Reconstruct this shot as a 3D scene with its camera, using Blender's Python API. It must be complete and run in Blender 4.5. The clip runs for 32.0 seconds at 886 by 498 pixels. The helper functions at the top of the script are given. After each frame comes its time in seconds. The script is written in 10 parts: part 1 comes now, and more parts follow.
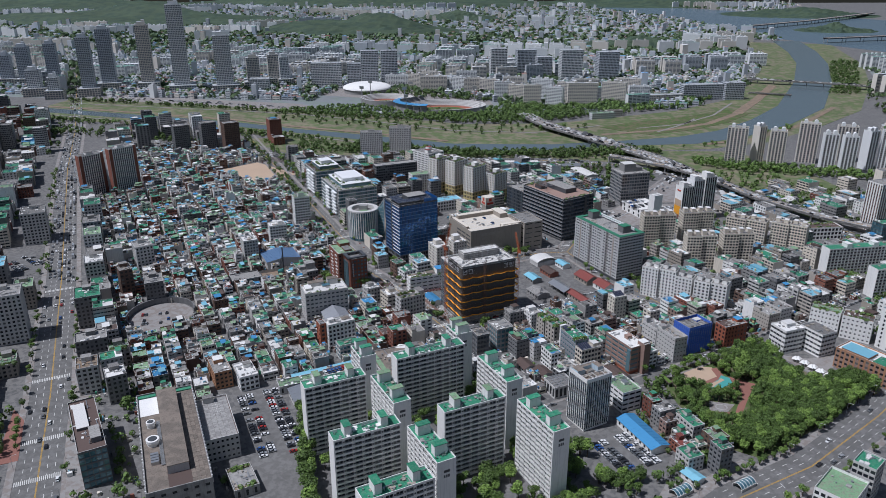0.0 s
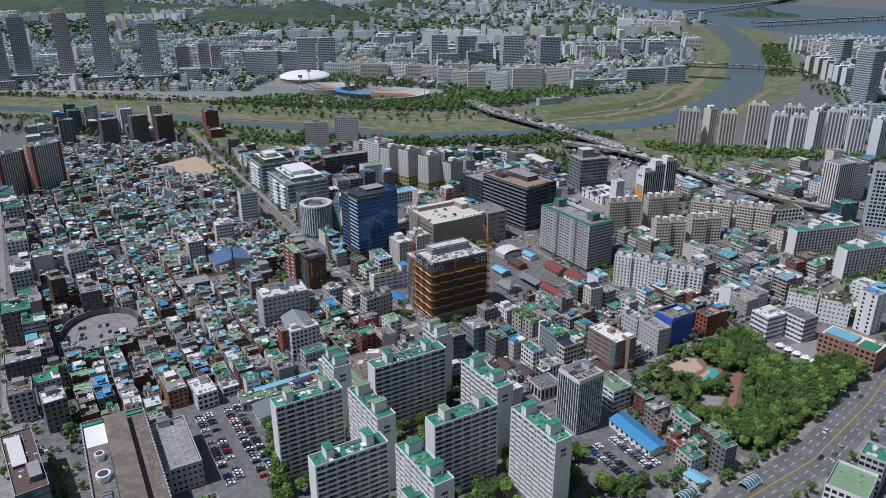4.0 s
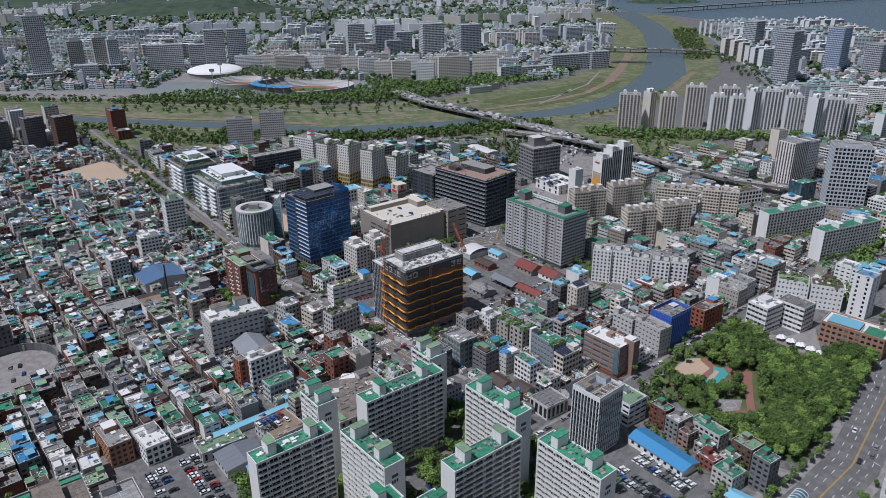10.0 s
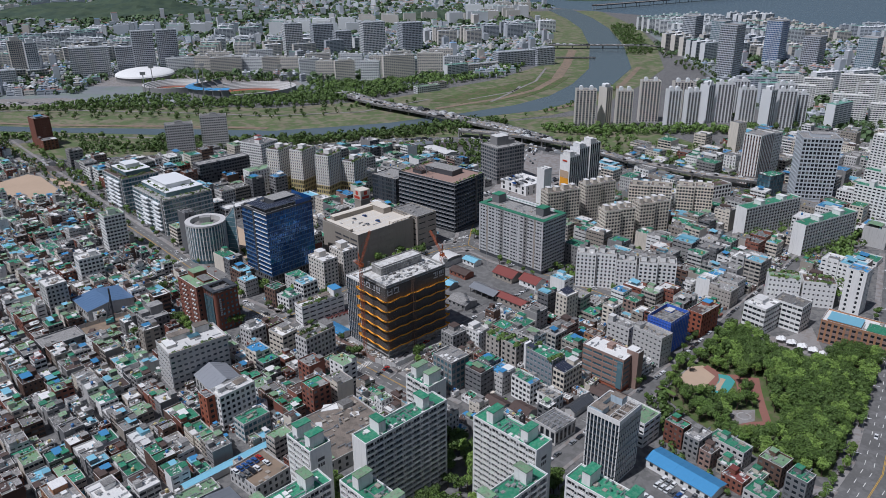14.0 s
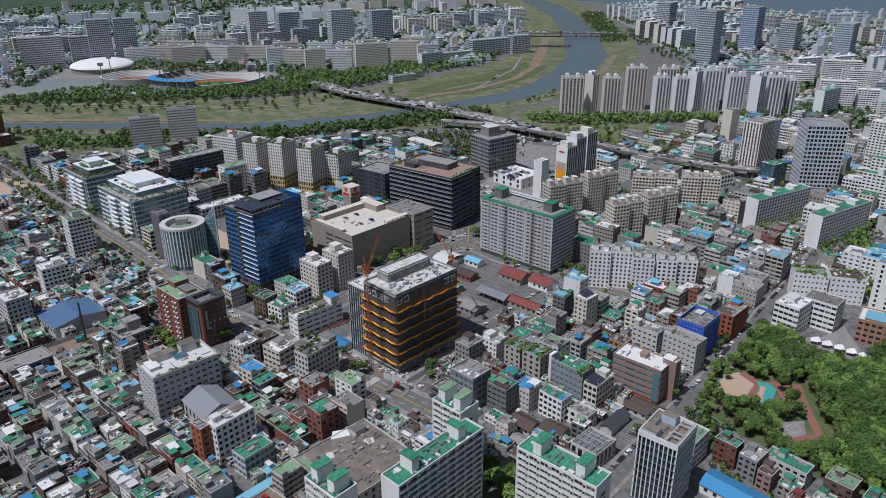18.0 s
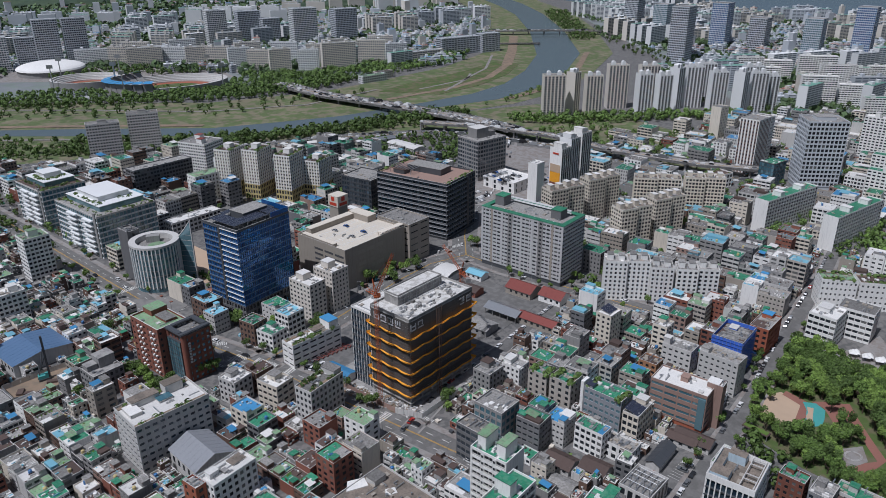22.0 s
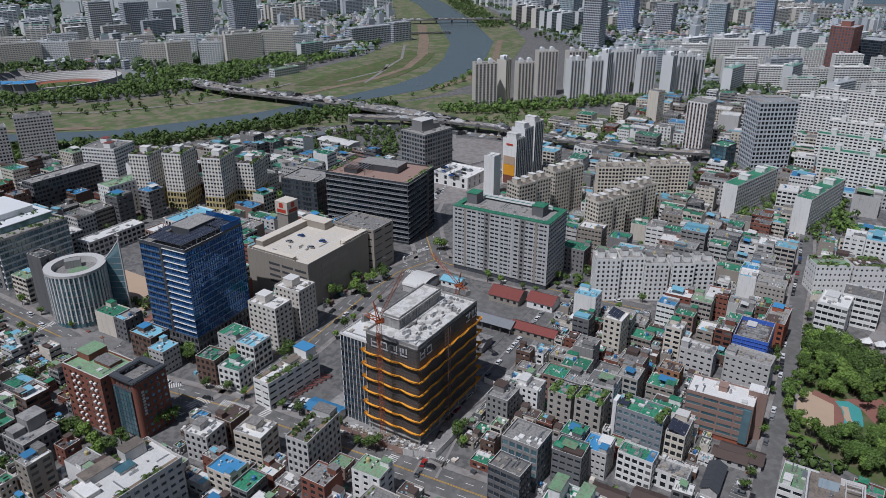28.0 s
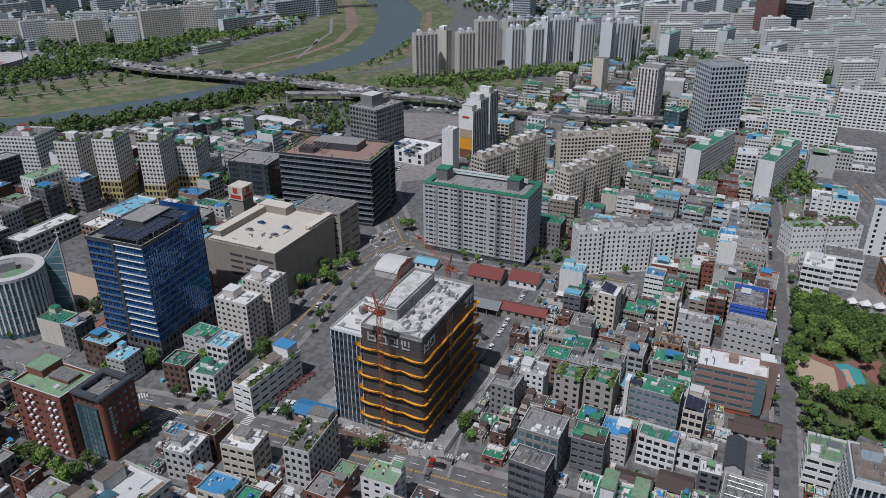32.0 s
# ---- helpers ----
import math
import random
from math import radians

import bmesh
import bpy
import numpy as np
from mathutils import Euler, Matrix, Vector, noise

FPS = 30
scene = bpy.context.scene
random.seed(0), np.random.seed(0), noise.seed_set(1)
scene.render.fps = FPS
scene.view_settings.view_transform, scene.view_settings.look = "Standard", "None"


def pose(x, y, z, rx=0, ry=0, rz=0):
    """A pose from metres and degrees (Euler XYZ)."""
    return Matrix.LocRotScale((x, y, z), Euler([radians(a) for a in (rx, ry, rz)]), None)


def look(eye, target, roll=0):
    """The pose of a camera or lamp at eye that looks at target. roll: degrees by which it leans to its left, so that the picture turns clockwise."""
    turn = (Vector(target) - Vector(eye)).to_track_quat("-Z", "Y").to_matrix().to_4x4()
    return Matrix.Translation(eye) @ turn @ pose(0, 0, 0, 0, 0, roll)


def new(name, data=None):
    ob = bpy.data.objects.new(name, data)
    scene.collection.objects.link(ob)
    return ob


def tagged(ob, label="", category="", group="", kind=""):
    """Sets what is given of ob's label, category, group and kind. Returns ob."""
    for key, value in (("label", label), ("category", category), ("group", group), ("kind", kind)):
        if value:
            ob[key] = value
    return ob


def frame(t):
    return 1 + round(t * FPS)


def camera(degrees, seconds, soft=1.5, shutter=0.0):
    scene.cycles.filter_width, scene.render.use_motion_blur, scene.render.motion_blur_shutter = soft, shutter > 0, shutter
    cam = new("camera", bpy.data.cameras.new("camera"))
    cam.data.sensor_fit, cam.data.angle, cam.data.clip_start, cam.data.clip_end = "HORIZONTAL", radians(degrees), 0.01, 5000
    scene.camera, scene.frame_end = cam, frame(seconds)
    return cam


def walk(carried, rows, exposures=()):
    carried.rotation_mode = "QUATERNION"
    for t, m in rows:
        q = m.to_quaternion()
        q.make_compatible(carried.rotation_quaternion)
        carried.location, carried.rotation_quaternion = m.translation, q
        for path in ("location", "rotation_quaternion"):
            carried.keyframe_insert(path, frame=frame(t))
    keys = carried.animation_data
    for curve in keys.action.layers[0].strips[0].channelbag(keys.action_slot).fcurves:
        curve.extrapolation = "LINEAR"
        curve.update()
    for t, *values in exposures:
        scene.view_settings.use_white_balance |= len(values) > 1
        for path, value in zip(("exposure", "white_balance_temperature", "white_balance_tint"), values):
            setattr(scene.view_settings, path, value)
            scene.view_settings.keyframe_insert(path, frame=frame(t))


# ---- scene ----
cam = camera(62.1, 32.0, soft=0.42)

# Flight: seconds, eye, heading from north (clockwise), pitch, roll
FLIGHT = [
    (0, 53.7, -499.5, 257.4, -7.74, -21.24, 0.13),
    (1, 47.8, -492.2, 255.8, -6.37, -21.84, 0.32),
    (2, 41.5, -484.6, 253.8, -4.35, -22.12, 0.37),
    (3, 34.7, -476.7, 251.2, -3.17, -22.12, 0.25),
    (6, 12.3, -450.9, 243.8, -0.74, -21.91, 0.10),
    (7, 5.3, -441.8, 241.6, 0.54, -22.64, 0.38),
    (9, -7.2, -422.1, 236.1, 3.55, -22.64, 0.25),
    (11, -18.7, -402.9, 231.1, 6.49, -22.48, 0.40),
    (13, -29.6, -382.6, 226.8, 9.24, -22.43, 0.45),
    (17, -49.5, -339.0, 218.2, 12.66, -23.22, 0.38),
    (19, -57.6, -316.8, 212.6, 14.29, -23.23, 0.29),
    (21, -65.9, -293.8, 208.9, 16.08, -23.21, 0.33),
    (23, -73.8, -270.7, 205.3, 17.98, -23.29, 0.20),
    (25, -82.2, -249.3, 200.5, 20.84, -23.17, -0.03),
    (28, -95.8, -221.8, 195.1, 25.61, -23.81, 0.05),
    (30, -103.4, -204.5, 191.6, 28.78, -24.07, 0.11),
    (32, -109.8, -188.8, 187.1, 32.08, -25.61, 0.24),
]


def aim(x, y, z, heading, pitch, roll):
    a, p = radians(heading), radians(pitch)
    way = Vector((math.sin(a) * math.cos(p), math.cos(a) * math.cos(p), math.sin(p)))
    return look((x, y, z), Vector((x, y, z)) + way * 100, -roll)


walk(cam, [(r[0], aim(*r[1:])) for r in FLIGHT], [(0, -0.59, 5570, 14.5), (16, -0.69, 5630, 14.5), (24, -0.76, 5650, 14), (32, -0.87, 5680, 13.5)])

# ---- sky and sun: early afternoon, sun behind the camera's left shoulder ----
SUN_AZ, SUN_EL = radians(245), radians(61.5)
world = bpy.data.worlds.new("world")
scene.world = world
world.use_nodes = True
wn = world.node_tree.nodes
sky = wn.new("ShaderNodeTexSky")
sky.sky_type = "NISHITA"
sky.sun_disc = False
sky.sun_elevation, sky.sun_rotation = SUN_EL, SUN_AZ
sky.air_density, sky.dust_density = 1.4, 2.5
wn["Background"].inputs["Strength"].default_value = 0.053
world.node_tree.links.new(sky.outputs[0], wn["Background"].inputs[0])
to_sun = Vector((math.sin(SUN_AZ) * math.cos(SUN_EL), math.cos(SUN_AZ) * math.cos(SUN_EL), math.sin(SUN_EL)))
sun_data = bpy.data.lights.new("sun", "SUN")
sun_data.energy, sun_data.angle, sun_data.color = 5.0, radians(0.55), (1.0, 0.955, 0.89)
sun = new("sun", sun_data)
sun.matrix_world = look(to_sun * 600, (0, 0, 0))


# ---- materials ----
def mat(name, base, rough=0.8, metal=0.0, var=0.12, grain=0.9, stain=0.0, per_object=0.0, per_island=0.0, bump=0.0, spec=0.4, second=None, scale2=0.06, streak=1.0):
    """Surface with two scales of tone variation, optional second tone in patches, relief, and tone shifts per object or per piece."""
    m = bpy.data.materials.new(name)
    m.use_nodes = True
    nt = m.node_tree
    b = nt.nodes["Principled BSDF"]
    b.inputs["Roughness"].default_value, b.inputs["Metallic"].default_value = rough, metal
    b.inputs["Specular IOR Level"].default_value = spec
    tc = nt.nodes.new("ShaderNodeTexCoord")
    mp = nt.nodes.new("ShaderNodeMapping")
    mp.inputs["Scale"].default_value = (1, 1, streak)
    # every object starts at its own place in the pattern
    own = nt.nodes.new("ShaderNodeObjectInfo")
    shift = nt.nodes.new("ShaderNodeVectorMath")
    shift.operation = "MULTIPLY_ADD"
    shift.inputs[1].default_value = (90, 57, 31)
    nt.links.new(own.outputs["Random"], shift.inputs[0])
    nt.links.new(tc.outputs["Object"], shift.inputs[2])
    nt.links.new(shift.outputs[0], mp.inputs["Vector"])

    def noise_node(scale, detail):
        n = nt.nodes.new("ShaderNodeTexNoise")
        n.inputs["Scale"].default_value, n.inputs["Detail"].default_value = scale, detail
        nt.links.new(mp.outputs[0], n.inputs["Vector"])
        return n

    def math_node(op, a, bb):
        n = nt.nodes.new("ShaderNodeMath")
        n.operation = op
        for i, v in enumerate((a, bb)):
            if isinstance(v, (int, float)):
                n.inputs[i].default_value = v
            else:
                nt.links.new(v, n.inputs[i])
        return n.outputs[0]

    fine, broad = noise_node(grain, 4.0), noise_node(scale2, 3.0)
    tone = math_node("ADD", math_node("MULTIPLY", fine.outputs[0], var), math_node("MULTIPLY", broad.outputs[0], var * 1.3))
    tone = math_node("ADD", tone, 1.0 - var * 1.15)
    if stain:
        st = nt.nodes.new("ShaderNodeTexNoise")
        st.inputs["Scale"].default_value, st.inputs["Detail"].default_value = 0.8, 7.0
        m2 = nt.nodes.new("ShaderNodeMapping")
        m2.inputs["Scale"].default_value = (1.6, 1.6, 0.12)
        nt.links.new(shift.outputs[0], m2.inputs["Vector"])
        nt.links.new(m2.outputs[0], st.inputs["Vector"])
        r = nt.nodes.new("ShaderNodeMapRange")
        r.inputs[1].default_value, r.inputs[2].default_value = 0.52, 0.72
        r.inputs[3].default_value, r.inputs[4].default_value = 1.0, 1.0 - stain
        nt.links.new(st.outputs[0], r.inputs[0])
        tone = math_node("MULTIPLY", tone, r.outputs[0])
    if per_object:
        oi = nt.nodes.new("ShaderNodeObjectInfo")
        tone = math_node("MULTIPLY", tone, math_node("ADD", math_node("MULTIPLY", oi.outputs["Random"], per_object), 1 - per_object / 2))
    if per_island:
        ge = nt.nodes.new("ShaderNodeNewGeometry")
        tone = math_node("MULTIPLY", tone, math_node("ADD", math_node("MULTIPLY", ge.outputs["Random Per Island"], per_island), 1 - per_island / 2))
    col = nt.nodes.new("ShaderNodeMix")
    col.data_type, col.blend_type = "RGBA", "MULTIPLY"
    col.inputs[0].default_value = 1.0
    if second:
        sel = nt.nodes.new("ShaderNodeMapRange")
        sel.inputs[1].default_value, sel.inputs[2].default_value = 0.46, 0.58
        nt.links.new(noise_node(scale2 * 4.2, 7.0).outputs[0], sel.inputs[0])
        mx = nt.nodes.new("ShaderNodeMix")
        mx.data_type = "RGBA"
        nt.links.new(sel.outputs[0], mx.inputs[0])
        mx.inputs[6].default_value, mx.inputs[7].default_value = (*base, 1), (*second, 1)
        nt.links.new(mx.outputs[2], col.inputs[6])
    else:
        col.inputs[6].default_value = (*base, 1)
    nt.links.new(tone, col.inputs[7])
    nt.links.new(col.outputs[2], b.inputs["Base Color"])
    if bump:
        bp = nt.nodes.new("ShaderNodeBump")
        bp.inputs["Strength"].default_value, bp.inputs["Distance"].default_value = bump, 0.05
        nt.links.new(fine.outputs[0], bp.inputs["Height"])
        nt.links.new(bp.outputs[0], b.inputs["Normal"])
    return m


def glass_mat(name, dark, light, share=0.25, rough=0.06, spec=0.6, metal=0.0, wave=0.15):
    """Window panes: mostly dark reflecting glass, some with blinds, tone by piece."""
    m = bpy.data.materials.new(name)
    m.use_nodes = True
    nt = m.node_tree
    b = nt.nodes["Principled BSDF"]
    ge = nt.nodes.new("ShaderNodeNewGeometry")
    rp = nt.nodes.new("ShaderNodeValToRGB")
    rp.color_ramp.elements[0].color, rp.color_ramp.elements[0].position = (*dark, 1), 0.0
    rp.color_ramp.elements[1].color, rp.color_ramp.elements[1].position = (*[d * 1.7 for d in dark], 1), 1 - share
    e = rp.color_ramp.elements.new(min(0.999, 1 - share + 0.02))
    e.color = (*light, 1)
    nt.links.new(ge.outputs["Random Per Island"], rp.inputs[0])
    nt.links.new(rp.outputs[0], b.inputs["Base Color"])
    b.inputs["Roughness"].default_value = rough
    b.inputs["Specular IOR Level"].default_value = spec
    b.inputs["Metallic"].default_value = metal
    # panes are never quite flat
    tc = nt.nodes.new("ShaderNodeTexCoord")
    nz = nt.nodes.new("ShaderNodeTexNoise")
    nz.inputs["Scale"].default_value, nz.inputs["Detail"].default_value = 0.22, 2.0
    nt.links.new(tc.outputs["Object"], nz.inputs["Vector"])
    bp = nt.nodes.new("ShaderNodeBump")
    bp.inputs["Strength"].default_value, bp.inputs["Distance"].default_value = 0.5, wave
    nt.links.new(nz.outputs[0], bp.inputs["Height"])
    nt.links.new(bp.outputs[0], b.inputs["Normal"])
    return m


M = dict(
    white=mat("painted_white", (0.84, 0.825, 0.79), stain=0.16, per_object=0.08),
    cream=mat("cream_render", (0.70, 0.635, 0.535), stain=0.18, per_object=0.15),
    pale=mat("pale_grey_render", (0.575, 0.56, 0.535), stain=0.2, per_object=0.15),
    grey=mat("grey_render", (0.285, 0.277, 0.268), stain=0.22, per_object=0.25),
    tile=mat("grey_stone_tile", (0.168, 0.168, 0.171), stain=0.15, per_object=0.3),
    brick=mat("red_brick", (0.24, 0.095, 0.065), stain=0.2, per_object=0.35, grain=4.0),
    brown=mat("brown_brick", (0.16, 0.10, 0.075), stain=0.2, per_object=0.35, grain=4.0),
    orange=mat("orange_brick", (0.42, 0.22, 0.12), stain=0.15, per_object=0.2, grain=4.0),
    dark=mat("dark_metal_panel", (0.075, 0.08, 0.088), rough=0.45, per_object=0.15),
    beige=mat("beige_stone", (0.36, 0.32, 0.27), stain=0.15, per_object=0.1),
    concrete=mat("bare_concrete", (0.36, 0.35, 0.33), stain=0.3, grain=0.5, second=(0.27, 0.26, 0.25)),
    roof_green=mat("green_roof_paint", (0.034, 0.215, 0.118), rough=0.62, per_object=0.5, second=(0.085, 0.25, 0.155), grain=0.9, var=0.28, scale2=0.2, stain=0.3),
    roof_lime=mat("faded_green_roof_paint", (0.21, 0.36, 0.20), rough=0.7, per_object=0.3, second=(0.24, 0.29, 0.20), grain=0.7, var=0.25, scale2=0.16, stain=0.4),
    roof_blue=mat("blue_roof_sheet", (0.075, 0.26, 0.48), rough=0.45, per_object=0.4),
    roof_cyan=mat("pale_blue_roof_sheet", (0.22, 0.47, 0.58), rough=0.45, per_object=0.3),
    roof_grey=mat("grey_roof_screed", (0.29, 0.28, 0.265), per_object=0.7, second=(0.22, 0.21, 0.195), grain=1.3, var=0.24, scale2=0.25, stain=0.35),
    roof_white=mat("pale_roof_screed", (0.715, 0.70, 0.665), per_object=0.25, second=(0.66, 0.645, 0.615), grain=2.0, var=0.1, scale2=0.3),
    roof_red=mat("red_roof_sheet", (0.21, 0.06, 0.05), per_object=0.3),
    roof_brown=mat("brown_roof_tile", (0.10, 0.07, 0.06), per_object=0.4),
    glass=glass_mat("window_glass", (0.016, 0.019, 0.023), (0.15, 0.15, 0.145), 0.17, 0.08, 0.45),
    glass_blue=glass_mat("blue_curtain_glass", (0.02, 0.09, 0.27), (0.06, 0.2, 0.46), 0.3, 0.04, 0.8, 0.45, 0.5),
    glass_teal=glass_mat("teal_curtain_glass", (0.06, 0.13, 0.16), (0.17, 0.29, 0.33), 0.45, 0.05, 0.9, 0.3, 0.4),
    glass_grey=glass_mat("grey_curtain_glass", (0.028, 0.036, 0.046), (0.10, 0.12, 0.14), 0.35, 0.06, 0.8, 0.15, 0.3),
    glass_navy=glass_mat("navy_curtain_glass", (0.018, 0.032, 0.05), (0.06, 0.09, 0.12), 0.3, 0.05, 0.9, 0.25, 0.4),
    ground=mat("city_ground", (0.185, 0.178, 0.168), grain=0.9, scale2=0.08, var=0.35, second=(0.12, 0.118, 0.115)),
    asphalt=mat("asphalt", (0.142, 0.138, 0.131), grain=0.9, var=0.35, scale2=0.06, second=(0.18, 0.175, 0.168)),
    pale_asphalt=mat("pale_worn_asphalt", (0.215, 0.208, 0.198), grain=0.9, var=0.3, scale2=0.05, second=(0.175, 0.17, 0.163)),
    paving=mat("paving", (0.29, 0.275, 0.26), grain=1.2, var=0.2, second=(0.24, 0.21, 0.19)),
    redpaving=mat("red_paving", (0.28, 0.13, 0.10), grain=1.2, var=0.2),
    mark=mat("road_paint", (0.68, 0.67, 0.63), var=0.3, grain=1.5),
    yellow=mat("yellow_road_paint", (0.55, 0.33, 0.06), var=0.25, grain=1.5),
    water=mat("stream_water", (0.12, 0.155, 0.17), rough=0.22, spec=0.5, var=0.1, grain=0.05),
    han=mat("river_water", (0.12, 0.17, 0.21), rough=0.25, spec=0.5, var=0.06, grain=0.01),
    grass=mat("grass", (0.115, 0.15, 0.06), grain=0.15, var=0.5, scale2=0.02, second=(0.205, 0.185, 0.12)),
    lawn=mat("lawn", (0.085, 0.125, 0.035), grain=0.4, var=0.4, scale2=0.03, second=(0.14, 0.13, 0.07)),
    soil=mat("bare_soil", (0.27, 0.20, 0.14), grain=0.3, var=0.25, scale2=0.03, second=(0.21, 0.165, 0.12)),
    sand=mat("pale_sand", (0.50, 0.37, 0.26), grain=0.3, var=0.12),
    leaf=mat("leaves", (0.122, 0.197, 0.044), rough=0.55, per_object=0.6, per_island=0.7, spec=0.3),
    leaf_lime=mat("young_leaves", (0.155, 0.235, 0.05), rough=0.55, per_object=0.5, per_island=0.7, spec=0.3),
    leaf_dark=mat("dark_leaves", (0.095, 0.15, 0.038), rough=0.6, per_object=0.6, per_island=0.7, spec=0.3),
    bark=mat("bark", (0.09, 0.065, 0.045), rough=0.9, bump=0.4),
    metal=mat("galvanised_metal", (0.45, 0.46, 0.47), rough=0.4, metal=0.7),
    net=mat("dark_safety_net", (0.105, 0.096, 0.09), rough=0.75, stain=0.3, grain=0.7, var=0.35),
    orange_net=mat("orange_catch_net", (0.80, 0.36, 0.025), rough=0.7, var=0.25),
    site_screed=mat("dusty_site_screed", (0.68, 0.665, 0.63), grain=1.2, var=0.2, scale2=0.07, second=(0.50, 0.48, 0.44), stain=0.35),
    lettering=mat("pale_net_lettering", (0.46, 0.46, 0.47), rough=0.7, var=0.1),
    slab_paint=mat("pale_grey_panel_paint", (0.52, 0.52, 0.515), stain=0.12, var=0.1),
    stained=mat("stained_screed", (0.235, 0.195, 0.16), grain=1.4, var=0.35, scale2=0.05, second=(0.17, 0.145, 0.12), stain=0.4),
    rosy=mat("rosy_stone_tile", (0.32, 0.215, 0.175), stain=0.15, per_object=0.2),
    red_brick=mat("bright_red_brick", (0.36, 0.115, 0.065), stain=0.15, per_object=0.15, grain=4.0),
    tan=mat("tan_stone_tile", (0.47, 0.43, 0.38), stain=0.15, per_object=0.1),
    slate_panel=mat("blue_grey_panel", (0.27, 0.28, 0.30), stain=0.12, per_object=0.1),
    pale_blue=mat("pale_blue_render", (0.47, 0.57, 0.63), stain=0.15),
    crane=mat("orange_crane_paint", (0.33, 0.085, 0.03), rough=0.5),
    steel_blue=mat("steel_blue_panel", (0.16, 0.26, 0.42), rough=0.35, metal=0.3, per_object=0.1),
    solar=mat("solar_cells", (0.045, 0.05, 0.075), rough=0.15, spec=0.6, var=0.2),
    blue_net=mat("blue_safety_net", (0.075, 0.17, 0.60), rough=0.7, var=0.3, stain=0.25),
    pool=mat("teal_rubber_floor", (0.09, 0.36, 0.34), rough=0.6, var=0.2),
    tank=mat("blue_tank_plastic", (0.05, 0.16, 0.36), rough=0.4, per_object=0.4),
    yellow_plate=mat("yellow_wall_paint", (0.56, 0.46, 0.22), stain=0.1),
    track=mat("red_running_track", (0.36, 0.12, 0.07), var=0.15),
    sign_red=mat("red_sign", (0.55, 0.06, 0.03), rough=0.4),
    ink=mat("dark_lettering", (0.08, 0.08, 0.085), rough=0.6),
    # far_white to far_ground: haze put into paler, cooler, low-contrast base colours
    far_white=mat("haze_white_render", (0.74, 0.745, 0.74), var=0.1, per_island=0.25),
    far_grey=mat("haze_grey_render", (0.52, 0.545, 0.575), var=0.1, per_island=0.35),
    far_cream=mat("haze_cream_render", (0.66, 0.615, 0.55), var=0.1, per_island=0.25),
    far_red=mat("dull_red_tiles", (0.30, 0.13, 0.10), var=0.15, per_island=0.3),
    far_roof=mat("haze_roof_screed", (0.40, 0.42, 0.43), var=0.15, per_island=0.5),
    far_green=mat("haze_green_roof", (0.14, 0.29, 0.23), var=0.15, per_island=0.4),
    far_blue=mat("haze_blue_roof", (0.17, 0.33, 0.52), var=0.15, per_island=0.4),
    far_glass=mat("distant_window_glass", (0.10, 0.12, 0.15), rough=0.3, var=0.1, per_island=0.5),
    far_ground=mat("haze_district_ground", (0.22, 0.235, 0.24), grain=0.05, var=0.3, scale2=0.008, second=(0.20, 0.235, 0.21)),
    far_leaf=mat("distant_tree_leaves", (0.085, 0.135, 0.055), rough=0.7, per_island=0.6),
    wood_far=mat("far_woodland", (0.058, 0.088, 0.05), grain=0.04, var=0.5, scale2=0.006, second=(0.042, 0.07, 0.045), bump=0.6),
)


